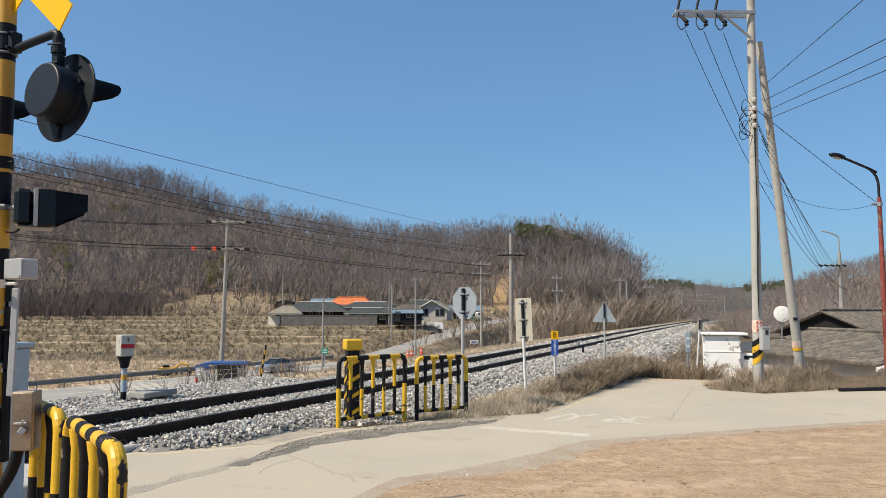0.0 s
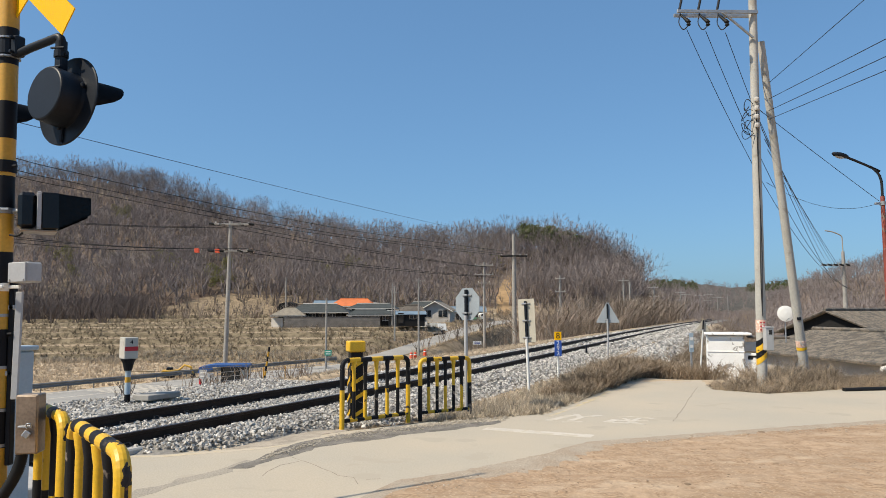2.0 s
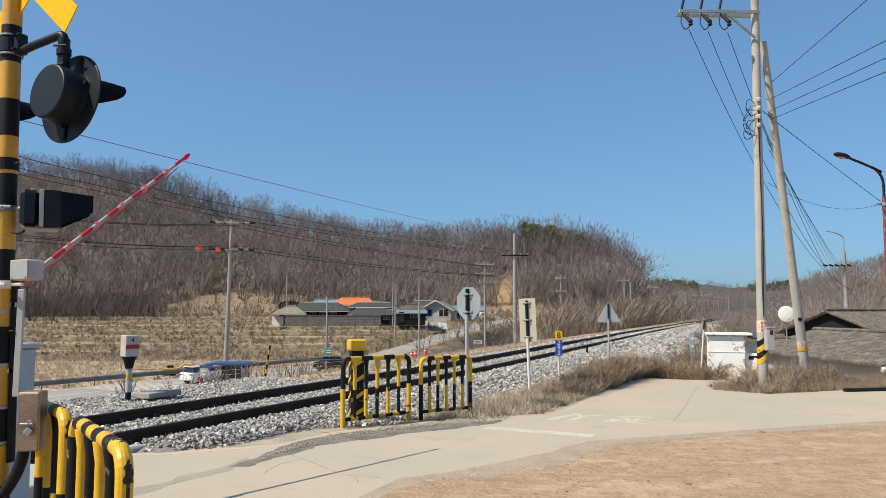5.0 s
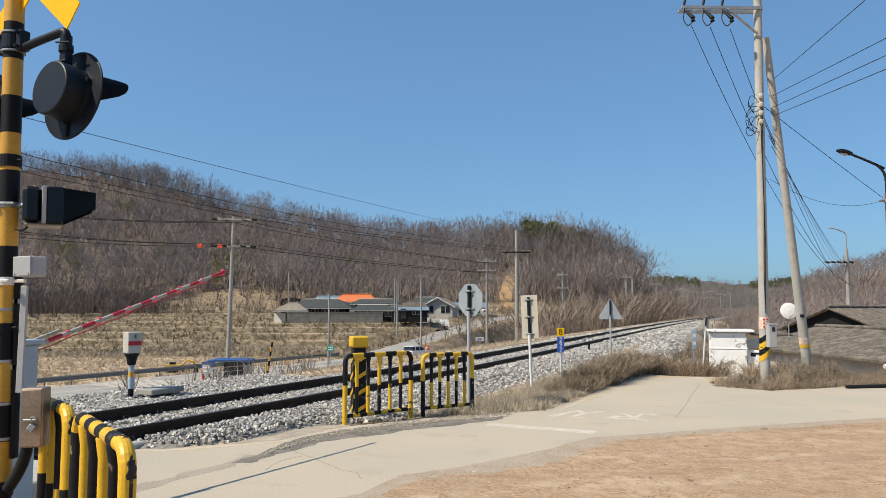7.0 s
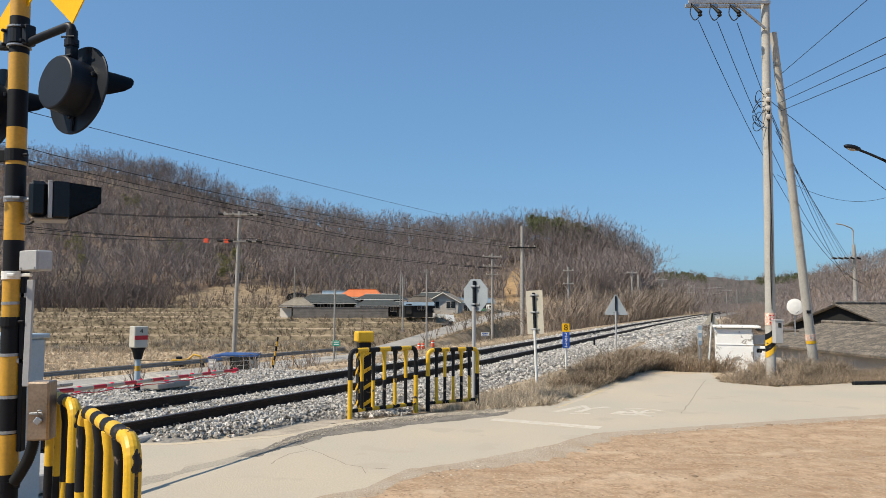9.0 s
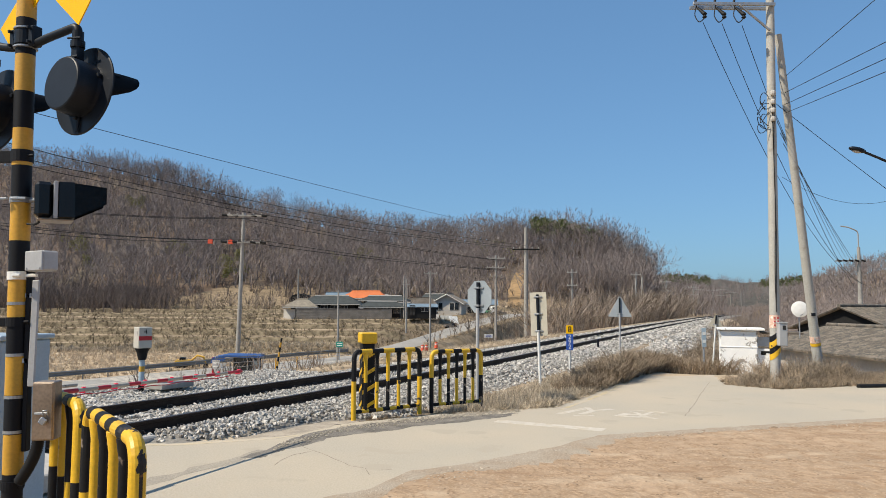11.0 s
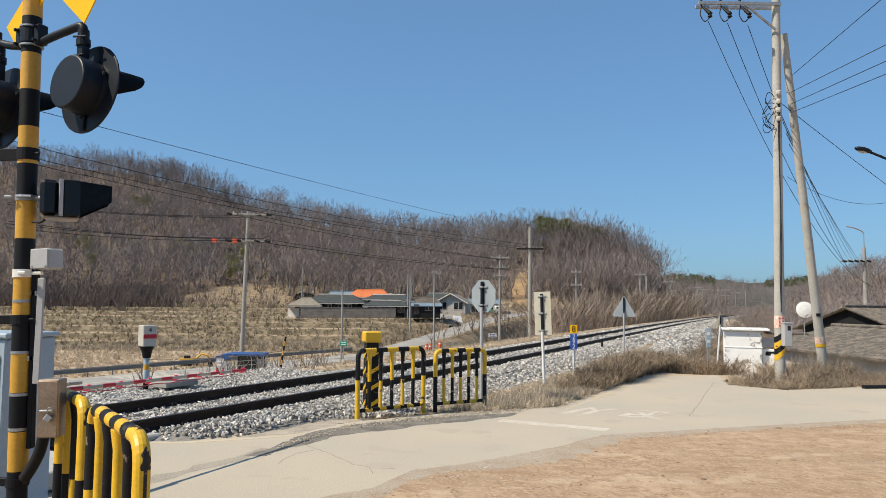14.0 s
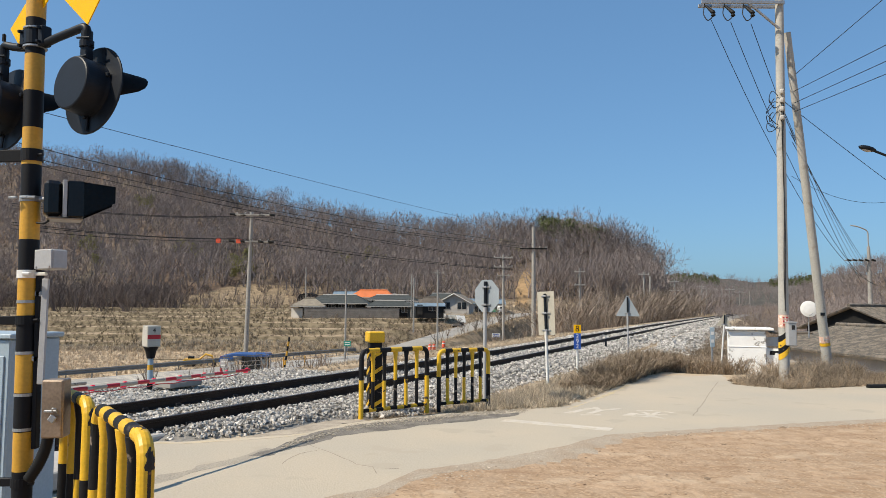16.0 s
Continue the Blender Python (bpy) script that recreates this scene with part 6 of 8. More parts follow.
# ---- road signs seen from behind ----
def sign(name, at, outline, zc, mat, label, h, turn=0.0, lean=(0, 0), thick=0.004, channel=None, r=0.03):
    x, y = at
    m = thing(name, pose(x, y, float(height(x, y)) if abs(float(height(x, y))) > 0.2 else 0.0, lean[0], lean[1], turn), label, "road sign")
    bm = bmesh.new()
    sweep(bm, [(0, 0, -0.2), (0, 0, zc + min(z for _, z in outline) + 0.08)], r, 12)
    part("post", bm, "greybox" if mat != "signbeige" else "white", m)
    bm = bmesh.new()
    plate(bm, outline, thick, pose(0, 0.045, zc))
    part("panel", bm, mat, m)
    # dark bar down the panel's back, above where the post stops
    bm = bmesh.new()
    lo, hi = min(z for _, z in outline), max(z for _, z in outline)
    box(bm, (0, 0.012, zc + (lo + hi) / 2), (0.045, 0.05, (hi - lo) * 0.9), 0.004)
    part("channel", bm, "housing", m)
    for z in channel or (lo * 0.55, hi * 0.55):
        bm = bmesh.new()
        box(bm, (0, 0.03, zc + z), (0.2, 0.02, 0.03), 0.004)
        box(bm, (0, -0.02, zc + z), (0.1, 0.03, 0.035), 0.008)
        part("clamp", bm, "steel", m)
    return m


OCT = [(0.275 * math.cos(math.radians(22.5 + 45 * k)) / math.cos(math.radians(22.5)), 0.275 * math.sin(math.radians(22.5 + 45 * k)) / math.cos(math.radians(22.5))) for k in range(8)]
sign("stop_sign", (0.34, 12.6), OCT, 1.85, "signback", "bare grey back of an octagonal road sign on a post", 2.14, -44)
sign("narrow_sign", (1.74, 15.6), [(-0.2, -0.46), (0.2, -0.46), (0.2, 0.46), (-0.2, 0.46)], 1.53, "signbeige", "bleached beige back of an upright rectangular sign", 1.95, -36, (0, -2.2), channel=(-0.36, 0.0, 0.36))
sign("triangle_sign", (5.25, 24.0), [(-0.37, -0.32), (0.37, -0.32), (0.37, -0.28), (0.03, 0.33), (-0.03, 0.33), (-0.37, -0.28)], 1.68, "signback", "grey back of a triangular warning sign on a post", 2.3, -24, channel=(-0.22,))
sign("triangle_sign", (9.15, 27.0), [(-0.26, -0.22), (0.26, -0.22), (0.02, 0.22), (-0.02, 0.22)], 2.65, "signbeige", "small weathered triangular sign on a leaning post", 2.6, -12, (0, 5), channel=(-0.15,))


# ---- utility poles and wires ----
def utility_pole(at, h, r0, r1, label, arms=(), lean=(0, 0), turn=0.0, sink=0.5, base=None, group="", arm_mat="farpole"):
    x, y = at
    z = float(height(x, y)) if base is None else base
    m = thing("utility_pole", pose(x, y, z, lean[0], lean[1], turn), label, "utility pole", group)
    bm = bmesh.new()
    sweep(bm, [(0, 0, -sink), (0, 0, h)], [r0, r1], 16)
    part("pole", bm, "farpole" if group else "pole", m)
    for z, a, b, th in arms:
        bm = bmesh.new()
        box(bm, ((a + b) / 2, -r1 - th / 2, z), (b - a, th, th), 0.006)
        box(bm, ((a + b) / 2, r1 + th / 2, z), (b - a, th, th), 0.006)
        arm = part("crossarm", bm, arm_mat if group else "steel", m)
        k = max(2, int((b - a) / 0.55) + 1)
        for i in range(k):
            xx = a + 0.08 + (b - a - 0.16) * i / (k - 1)
            bm = bmesh.new()
            lathe(bm, [(0.02, 0), (0.045, 0.03), (0.03, 0.06), (0.05, 0.09), (0.02, 0.14)], 8, pose(xx, 0, z + th / 2))
            part("insulator", bm, "pole", arm)
    return m


def wire(points, sag, r, label="thin black cable strung between poles", name="overhead_cable", mat="wire"):
    bm = bmesh.new()
    pts = []
    for a, b in zip(points, points[1:]):
        a, b = Vector(a), Vector(b)
        n = 16
        for i in range(n + (b is points[-1])):
            t = i / n
            p = a.lerp(b, t)
            p.z -= 4 * sag * t * (1 - t)
            pts.append(p)
    pts.append(Vector(points[-1]))
    sweep(bm, pts, r * 0.85, 5)
    return tagged(part(name, bm, mat), label, "cable", "overhead cables")


HV = (7.06, 16.6)
hv = utility_pole(HV, 9.6, 0.112, 0.088, "tall round concrete utility pole with crossarm and cables", lean=(0, 0.8), base=0.0)
bm = bmesh.new()
for dy in (-0.12, 0.12):
    box(bm, (-0.87, dy, 8.62), (1.87, 0.06, 0.075), 0.006)
arm = part("crossarm", bm, "steel", hv, "double steel crossarm")
for x in (-1.72, -1.28, -0.84):
    bm = bmesh.new()
    sweep(bm, [(x, -0.1, 8.55), (x + 0.12, -0.3, 8.3)], [0.02, 0.05], 8)
    lathe(bm, [(0.02, 0), (0.055, 0.03), (0.03, 0.07), (0.055, 0.1), (0.02, 0.15)], 10, pose(x + 0.12, -0.3, 8.2))
    part("insulator", bm, "rubber", arm)
    bm = bmesh.new()
    sweep(bm, rounded_path([(x, -0.1, 8.6), (x - 0.08, -0.2, 8.3), (x, -0.3, 8.08), (x + 0.12, -0.3, 8.22)], 0.1), 0.012, 6)
    sweep(bm, [(x, 0, 8.66), (x + 0.1, 0.1, 9.0), (x + 0.25, 0.2, 9.25)], 0.03, 6)
    part("jumper", bm, "wire", arm)
bm = bmesh.new()
sweep(bm, [(-0.75, -0.13, 8.6), (-0.06, -0.13, 8.0)], 0.028, 6)
part("brace", bm, "steel", hv)
for k, z in enumerate((6.45, 6.2, 6.0, 5.75, 6.3, 5.9)):
    bm = bmesh.new()
    ps = [Vector((-0.1 - 0.22 * math.sin(t) * (1 if k % 2 else 0.7), -0.1 * math.cos(t), z + 0.12 * math.sin(2 * t + k))) for t in [math.pi * i / 10 for i in range(11)]]
    sweep(bm, ps, 0.009, 5)
    part("cable_loop", bm, "wire", hv, "black cable loop")
for z in (6.5, 6.3, 6.1, 5.9):
    bm = bmesh.new()
    lathe(bm, [(0.05, 0), (0.06, 0.03), (0.06, 0.07), (0.04, 0.1)], 8, pose(-0.02, -0.13, z))
    part("spool_insulator", bm, "plaster", hv)
bm = bmesh.new()
for k, ph in ((0.0, 0.0), (0.13, 1.7)):
    ps = []
    for z in [1.6 + 0.16 * i for i in range(31)]:
        a, r = -1.66 + k + 0.13 * math.sin(z * 1.9 + ph), 0.119 - 0.0025 * z + 0.008 * math.sin(3.1 * z + ph) ** 2
        ps.append(Vector((r * math.cos(a), r * math.sin(a), z)))
    sweep(bm, ps, 0.0075, 5)
part("riser_cable", bm, "wire", hv)
bm = bmesh.new()
rings = []
for i in range(5):
    rings.append([bm.verts.new((0.116 * math.cos(2 * math.pi * k / 24), 0.116 * math.sin(2 * math.pi * k / 24), 0.62 + 0.132 * i + 0.9 * 0.116 * math.cos(2 * math.pi * k / 24))) for k in range(24)])
for i, (p, q) in enumerate(zip(rings, rings[1:])):
    for k in range(24):
        bm.faces.new((p[k], p[(k + 1) % 24], q[(k + 1) % 24], q[k])).material_index = i % 2
part("warning_wrap", bm, ["yellow", "black"], hv, "yellow and black diagonal warning wrap")
bm = bmesh.new()
box(bm, (0.07, -0.2, 1.1), (0.18, 0.16, 0.5), 0.012)
box(bm, (0.07, -0.2, 1.36), (0.2, 0.19, 0.03), 0.006)
part("meter_box", bm, "greybox", hv, "pale grey electricity meter box")
bm = bmesh.new()
box(bm, (0.085, -0.282, 1.25), (0.07, 0.012, 0.1), 0.004)
part("meter_window", bm, "glass", hv, "small dark meter window")
bm = bmesh.new()
lathe(bm, [(0.11, 1.24), (0.1145, 1.24), (0.1145, 1.52), (0.11, 1.52)], 20)
part("notice_band", bm, "notice", hv, "faded orange notice sheet with red marks")
for i in range(3):
    for j in range(2):
        bm = bmesh.new()
        box(bm, (-0.05 + 0.07 * j, -0.112, 1.3 + 0.08 * i), (0.036, 0.012, 0.03), 0.0)
        part("notice_mark", bm, "red", hv, "unreadable red mark")

strut = thing("strut_pole", pose(8.72, 18.0, -0.1), "leaning concrete strut pole beside the utility pole", "utility pole")
top = Vector((7.45, 16.85, 8.05)) - Vector((8.72, 18.0, -0.1))
bm = bmesh.new()
sweep(bm, [top * -0.04, top], [0.115, 0.08], 16)
part("pole", bm, "pole", strut)
for t, mat_ in ((0.129, "plaster"), (0.2, "housing")):
    c = top * t
    bm = bmesh.new()
    box(bm, (c.x - 0.02, c.y - 0.107, c.z), (0.1, 0.012, 0.075), 0.002)
    part("notice", bm, mat_, strut)
bm = bmesh.new()
sweep(bm, [top * 0.118, top * 0.136], [0.1165, 0.1155], 18)
part("notice_wrap", bm, "notice", strut, "faded orange notice sheet wrapped round the pole")
bm = bmesh.new()
sweep(bm, [top * 0.1085, top * 0.117], [0.1172, 0.1165], 18)
part("notice_wrap", bm, "yellow", strut, "yellow notice strip wrapped round the pole")

P1 = utility_pole((-15.0, 50.0), 11.4, 0.17, 0.11, "grey concrete utility pole by the main road", arms=((11.2, -1.1, 1.3, 0.09), (9.35, -1.0, 1.3, 0.08)), base=-3.4, lean=(0, 1.0), group="roadside poles")
for x in (-0.8, -2.2):
    bm = bmesh.new()
    box(bm, (x, -0.1, 9.35), (0.32, 0.2, 0.3), 0.03)
    part("marker_cover", bm, "orange", P1, "orange cable marker")
for z in (11.2, 9.35):
    for x in (-1.25, -0.55, 0.75, 1.45):
        bm = bmesh.new()
        sweep(bm, [(x - 0.2, -0.12, z + 0.02), (x + 0.2, -0.12, z - 0.02)], 0.085, 8)
        part("strain_insulator", bm, "rubber", P1, "dark strain insulator")
utility_pole((5.55, 60.0), 9.3, 0.2, 0.13, "grey concrete utility pole with a dark crossarm", arms=((7.5, -1.1, 1.1, 0.09),), base=-1.2, group="roadside poles", arm_mat="dark")
utility_pole((3.6, 70.0), 7.6, 0.13, 0.1, "slender utility pole with three crossarms", arms=((7.3, -0.9, 0.9, 0.09), (6.4, -0.9, 0.9, 0.08), (5.6, -0.6, 0.6, 0.07)), base=-1.1, group="roadside poles")
utility_pole((-3.78, 100.0), 10.0, 0.14, 0.1, "slender utility pole by the main road", arms=((9.6, -0.9, 0.9, 0.09),), base=-3.6, group="roadside poles")
utility_pole((-13.87, 85.0), 8.0, 0.13, 0.1, "slender pole by the main road", base=-4.6, group="roadside poles")
utility_pole((-7.6, 108.0), 7.5, 0.13, 0.1, "slender pole in the village", arms=((6.6, -0.6, 0.6, 0.08),), base=-1.9, group="village poles")
utility_pole((-9.2, 125.0), 7.5, 0.13, 0.1, "slender pole in the village", base=-0.7, group="village poles")
utility_pole((-28.0, 128.0), 8.0, 0.13, 0.1, "slender pole in the village", base=0.0, group="village poles")
for px_, y_, top_, n in ((985, 90, 487, 2), (1097, 110, 492, 1), (1150, 130, 505, 2), (1108, 105, 500, 0), (1197, 160, 515, 2), (1205, 190, 519, 1), (1231, 200, 521, 1), (1245, 210, 520, 2), (1262, 230, 525, 1), (1280, 250, 525, 0)):
    X = (px_ - 784) / 1297.6 * y_
    zt = 1.7 + (552 - top_) / 1297.6 * y_
    zb = float(height(X, y_))
    w = 0.75 * y_ / 110
    utility_pole((X, y_), zt - zb, 0.17, 0.13, "distant utility pole by the railway", arms=tuple((zt - zb - 0.4 - 1.6 * k, -w, w, 0.14) for k in range(n)), base=zb, arm_mat="concrete_pale", group="poles along the railway")
P9 = utility_pole((37.9, 70.0), 6.5, 0.22, 0.14, "utility pole with a crossarm and a small lamp", arms=((5.2, -2.1, 0.3, 0.12),), base=0.9, group="village poles", arm_mat="steel")
bm = bmesh.new()
sweep(bm, rounded_path([(0, 0, 6.3), (0, 0, 8.0), (-0.9, 0, 8.4), (-1.6, 0, 8.5)], 0.3), 0.06, 6)
part("lamp_bracket", bm, "farpole", P9)
for x in (-2.0, -1.45, -0.9, -0.35, 0.25):
    bm = bmesh.new()
    sweep(bm, [(x - 0.17, -0.33, 5.24), (x + 0.17, -0.33, 5.14)], 0.09, 8)
    part("strain_insulator", bm, "rubber", P9, "dark strain insulator")

# wires
for a, b, sag in (((5.53, 16.3, 8.14), (16.56, 30.0, 2.56), 1.2), ((5.96, 16.3, 8.1), (16.56, 30.0, 2.56), 1.2), ((6.41, 16.3, 8.06), (16.01, 30.0, 2.56), 0.6)):
    wire([a, b], sag, 0.009)
# service drops that leave past the camera
for a, b in (((7.58, 16.6, 6.65), (6.83, 11.0, 5.9)), ((7.57, 16.6, 6.37), (6.81, 11.0, 5.62)), ((7.56, 16.6, 6.16), (6.8, 11.0, 5.4)), ((7.63, 16.7, 7.09), (7.1, 12.0, 6.96))):
    d = Vector(b) - Vector(a)
    wire([tuple(Vector(a) - d * 0.07), tuple(Vector(a) + d * 2.5)], 0.0, 0.008)
wire([(7.3, 16.8, 6.42), (11.9, 20.0, 4.72)], 0.02, 0.009)
wire([(7.6, 17.2, 4.75), (11.9, 20.0, 4.66)], 0.35, 0.006)
for k in range(4):
    wire([(7.3 + 0.06 * k, 16.8, 6.2 - 0.25 * k), (37.0 + k, 70.0, 5.4 - 0.9 * k)], 0.5, 0.009)
# lines across the valley
a, b = Vector((-11.09, 22, 7.18)), Vector((0.76, 62, 8.87))
wire([a + (a - b) * 0.5, b], 0.15, 0.012)
for heights in ((275, 297, 362, 405.4, 446), (296.1, 315.6, 377, 415.5, 451), (307.1, 326.1, 385, 419.5, 454)):
    ps = [Vector(((px - 784) / 1297.6 * y, y, 1.7 + (552 - h) / 1297.6 * y)) for px, y, h in zip((20, 110, 391, 613, 905), (24, 25.6, 32.0, 40.3, 60), heights)]
    wire([ps[0] * 1.5 - ps[1] * 0.5 + (ps[0] - ps[1]) * 3] + ps, 0.02, 0.014)
for (x0, y0), (x1, y1), (x2, y2), yy2 in (((-40, 374), (380, 396), (853, 472), 70), ((-40, 378), (428, 398), (860, 472), 70), ((-40, 408), (372, 436), (840, 488), 70), ((-40, 413), (425, 437), (862, 488), 70), ((-40, 420), (400, 440), (868, 490), 70)):
    a = ((x0 - 784) / 1297.6 * 36, 36, 1.7 + (552 - y0) / 1297.6 * 36)
    b = ((x1 - 784) / 1297.6 * 50, 50, 1.7 + (552 - y1) / 1297.6 * 50)
    c = ((x2 - 784) / 1297.6 * yy2, yy2, 1.7 + (552 - y2) / 1297.6 * yy2)
    wire([a, b, c], 0.25, 0.02)


def street_lamp():
    m = thing("street_lamp", pose(12.0, 20.0, -0.1), "dull red street lamp post with a curved arm", "street lamp")
    bm = bmesh.new()
    sweep(bm, [(0, 0, -0.5), (0, 0, 4.95)], [0.075, 0.055], 12)
    part("post", bm, "redpole", m)
    bm = bmesh.new()
    sweep(bm, rounded_path([(0, 0, 4.95), (0, 0, 5.62), (-0.35, 0, 5.8), (-0.95, 0, 6.05)], 0.35), 0.035, 10)
    part("arm", bm, "wire", m)
    bm = bmesh.new()
    vs = bmesh.ops.create_uvsphere(bm, u_segments=16, v_segments=8, radius=1)["verts"]
    bmesh.ops.scale(bm, verts=vs, vec=(0.24, 0.11, 0.075))
    bmesh.ops.transform(bm, matrix=pose(-1.1, 0, 6.1, 0, 14, 0), verts=vs)
    part("lamp_head", bm, "housing", m, "dark oval lamp head", smooth=True)
    bm = bmesh.new()
    vs = bmesh.ops.create_uvsphere(bm, u_segments=12, v_segments=6, radius=1)["verts"]
    bmesh.ops.scale(bm, verts=vs, vec=(0.14, 0.08, 0.05))
    bmesh.ops.transform(bm, matrix=pose(-1.12, 0, 6.06, 0, 14, 0), verts=vs)
    part("lens", bm, "plaster", m, smooth=True)
    bm = bmesh.new()
    lathe(bm, [(0.05, 4.7), (0.08, 4.7), (0.08, 4.8), (0.05, 4.8)], 10)
    box(bm, (-0.15, 0, 4.75), (0.15, 0.05, 0.06), 0.01)
    part("cable_clamp", bm, "steel", m)
    return m


street_lamp()


# ---- buildings ----
def gable_house(name, at, turn, w, d, hw, hr, wall, roof, label, over=0.5, base=None, openings=(), hip=0.0, ridge_rolls=True, category="house", corrugated=0):
    """A walled block with a pitched roof; ridge along its own x. openings: (face 'front' or 'side', x, z, width, height, material)."""
    x, y = at
    z = float(height(x, y)) if base is None else base
    m = thing(name, pose(x, y, z, 0, 0, turn), label, category)
    bm = bmesh.new()
    box(bm, (0, 0, hw / 2 - 0.2), (w, d, hw + 0.4), 0.02)
    if not hip:
        for sx in (-1, 1):
            a = [bm.verts.new((sx * (w / 2 - 0.01), yy, zz)) for yy, zz in ((-d / 2, hw), (d / 2, hw), (0, hw + hr * 0.93))]
            b = [bm.verts.new((sx * (w / 2 - 0.2), yy, zz)) for yy, zz in ((-d / 2, hw), (d / 2, hw), (0, hw + hr * 0.93))]
            bm.faces.new(a), bm.faces.new(b[::-1])
            for i in range(3):
                bm.faces.new((a[i], b[i], b[(i + 1) % 3], a[(i + 1) % 3]))
        bmesh.ops.recalc_face_normals(bm, faces=bm.faces[:])
    part("wall", bm, wall, m)
    bm = bmesh.new()
    L, D = w / 2 + over, d / 2 + over
    ez = hw - over * hr / (d / 2)
    n = corrugated or 1
    for sy in (-1, 1):
        rows = []
        k = max(2, n * 2 + 1) if corrugated else 2
        for i in range(k):
            u = -L + 2 * L * i / (k - 1)
            dz = 0.03 * (i % 2) if corrugated else 0.0
            ui = max(-L + hip, min(L - hip, u))
            rows.append((bm.verts.new((u, sy * D, ez + dz)), bm.verts.new((ui, 0, hw + hr + dz))))
        for (a, b), (c, e) in zip(rows, rows[1:]):
            bm.faces.new((a, c, e, b))
    if hip:
        for sx in (-1, 1):
            a, b, c = bm.verts.new((sx * L, -D, ez)), bm.verts.new((sx * L, D, ez)), bm.verts.new((sx * (L - hip), 0, hw + hr))
            bm.faces.new((a, b, c))
    bmesh.ops.remove_doubles(bm, verts=bm.verts[:], dist=0.001)
    bmesh.ops.recalc_face_normals(bm, faces=bm.faces[:])
    bmesh.ops.solidify(bm, geom=bm.faces[:], thickness=0.09)
    part("roof", bm, roof, m)
    if hip:
        for ax, (cx, cy), size in (("x", (0, -D), (2 * L, 0.06, 0.14)), ("x", (0, D), (2 * L, 0.06, 0.14)), ("y", (-L, 0), (0.06, 2 * D - 0.07, 0.14)), ("y", (L, 0), (0.06, 2 * D - 0.07, 0.14))):
            bm = bmesh.new()
            box(bm, (cx, cy, ez - 0.13), size, 0.0)
            part("fascia", bm, "plaster", m)
    if not hip and wall == "plaster":
        for sx in (-1, 1):
            for sy in (-1, 1):
                bm = bmesh.new()
                a, b = Vector((sx * (L - 0.03), sy * D, ez - 0.2)), Vector((sx * (L - 0.03), 0, hw + hr - 0.2))
                sweep(bm, [a, b], 0.1, 4)
                part("rake_board", bm, "white", m)
    if ridge_rolls:
        bm = bmesh.new()
        sweep(bm, [(-L + hip, 0, hw + hr + 0.06), (L - hip, 0, hw + hr + 0.06)], 0.1, 8)
        part("ridge", bm, "plaster" if roof == "darkroof" else roof, m)
    for where, ox, oz, ow, oh, om in openings:
        bm = bmesh.new()
        mm = pose(ox, -d / 2 - 0.02, oz) if where == "front" else pose(w / 2 + 0.02, ox, oz, 0, 0, 90) if where == "right" else pose(-w / 2 - 0.02, ox, oz, 0, 0, -90)
        box(bm, (0, -0.02, 0), (ow, 0.07, oh), 0.01, mm)
        fr = part("door" if oh > 1.7 else "window", bm, "plaster" if om == "glass" else om, m)
        bm = bmesh.new()
        for sx in ((-0.25, 0.25) if ow > 0.8 else (0.0,)):
            box(bm, (sx * ow, -0.06, 0), (ow * (0.44 if ow > 0.8 else 0.86), 0.02, oh * 0.86), 0.0, mm)
        part("pane", bm, "glass", fr)
    return m


def at_px(px_, y):
    return ((px_ - 784) / 1297.6 * y, y)


# farm buildings past the lane
gable_house("farm_house", (20.05, 34.0), 94.8, 10.0, 7.0, 2.13, 0.91, "plaster", "ribbed", "low farmhouse with a weathered brown corrugated slate roof", over=0.5, base=-2.3, corrugated=104, openings=(("front", -2.2, 1.1, 1.1, 0.9, "glass"),))
# solid near-black wall and gable stand for the barn's shaded open inside
gable_house("barn", (26.0, 46.3), 35.6, 8.0, 5.6, 2.2, 1.15, "dark", "ribbed", "barn with a near-black gable for its shaded open inside and a weathered slate roof", over=0.45, base=-1.6, corrugated=84)


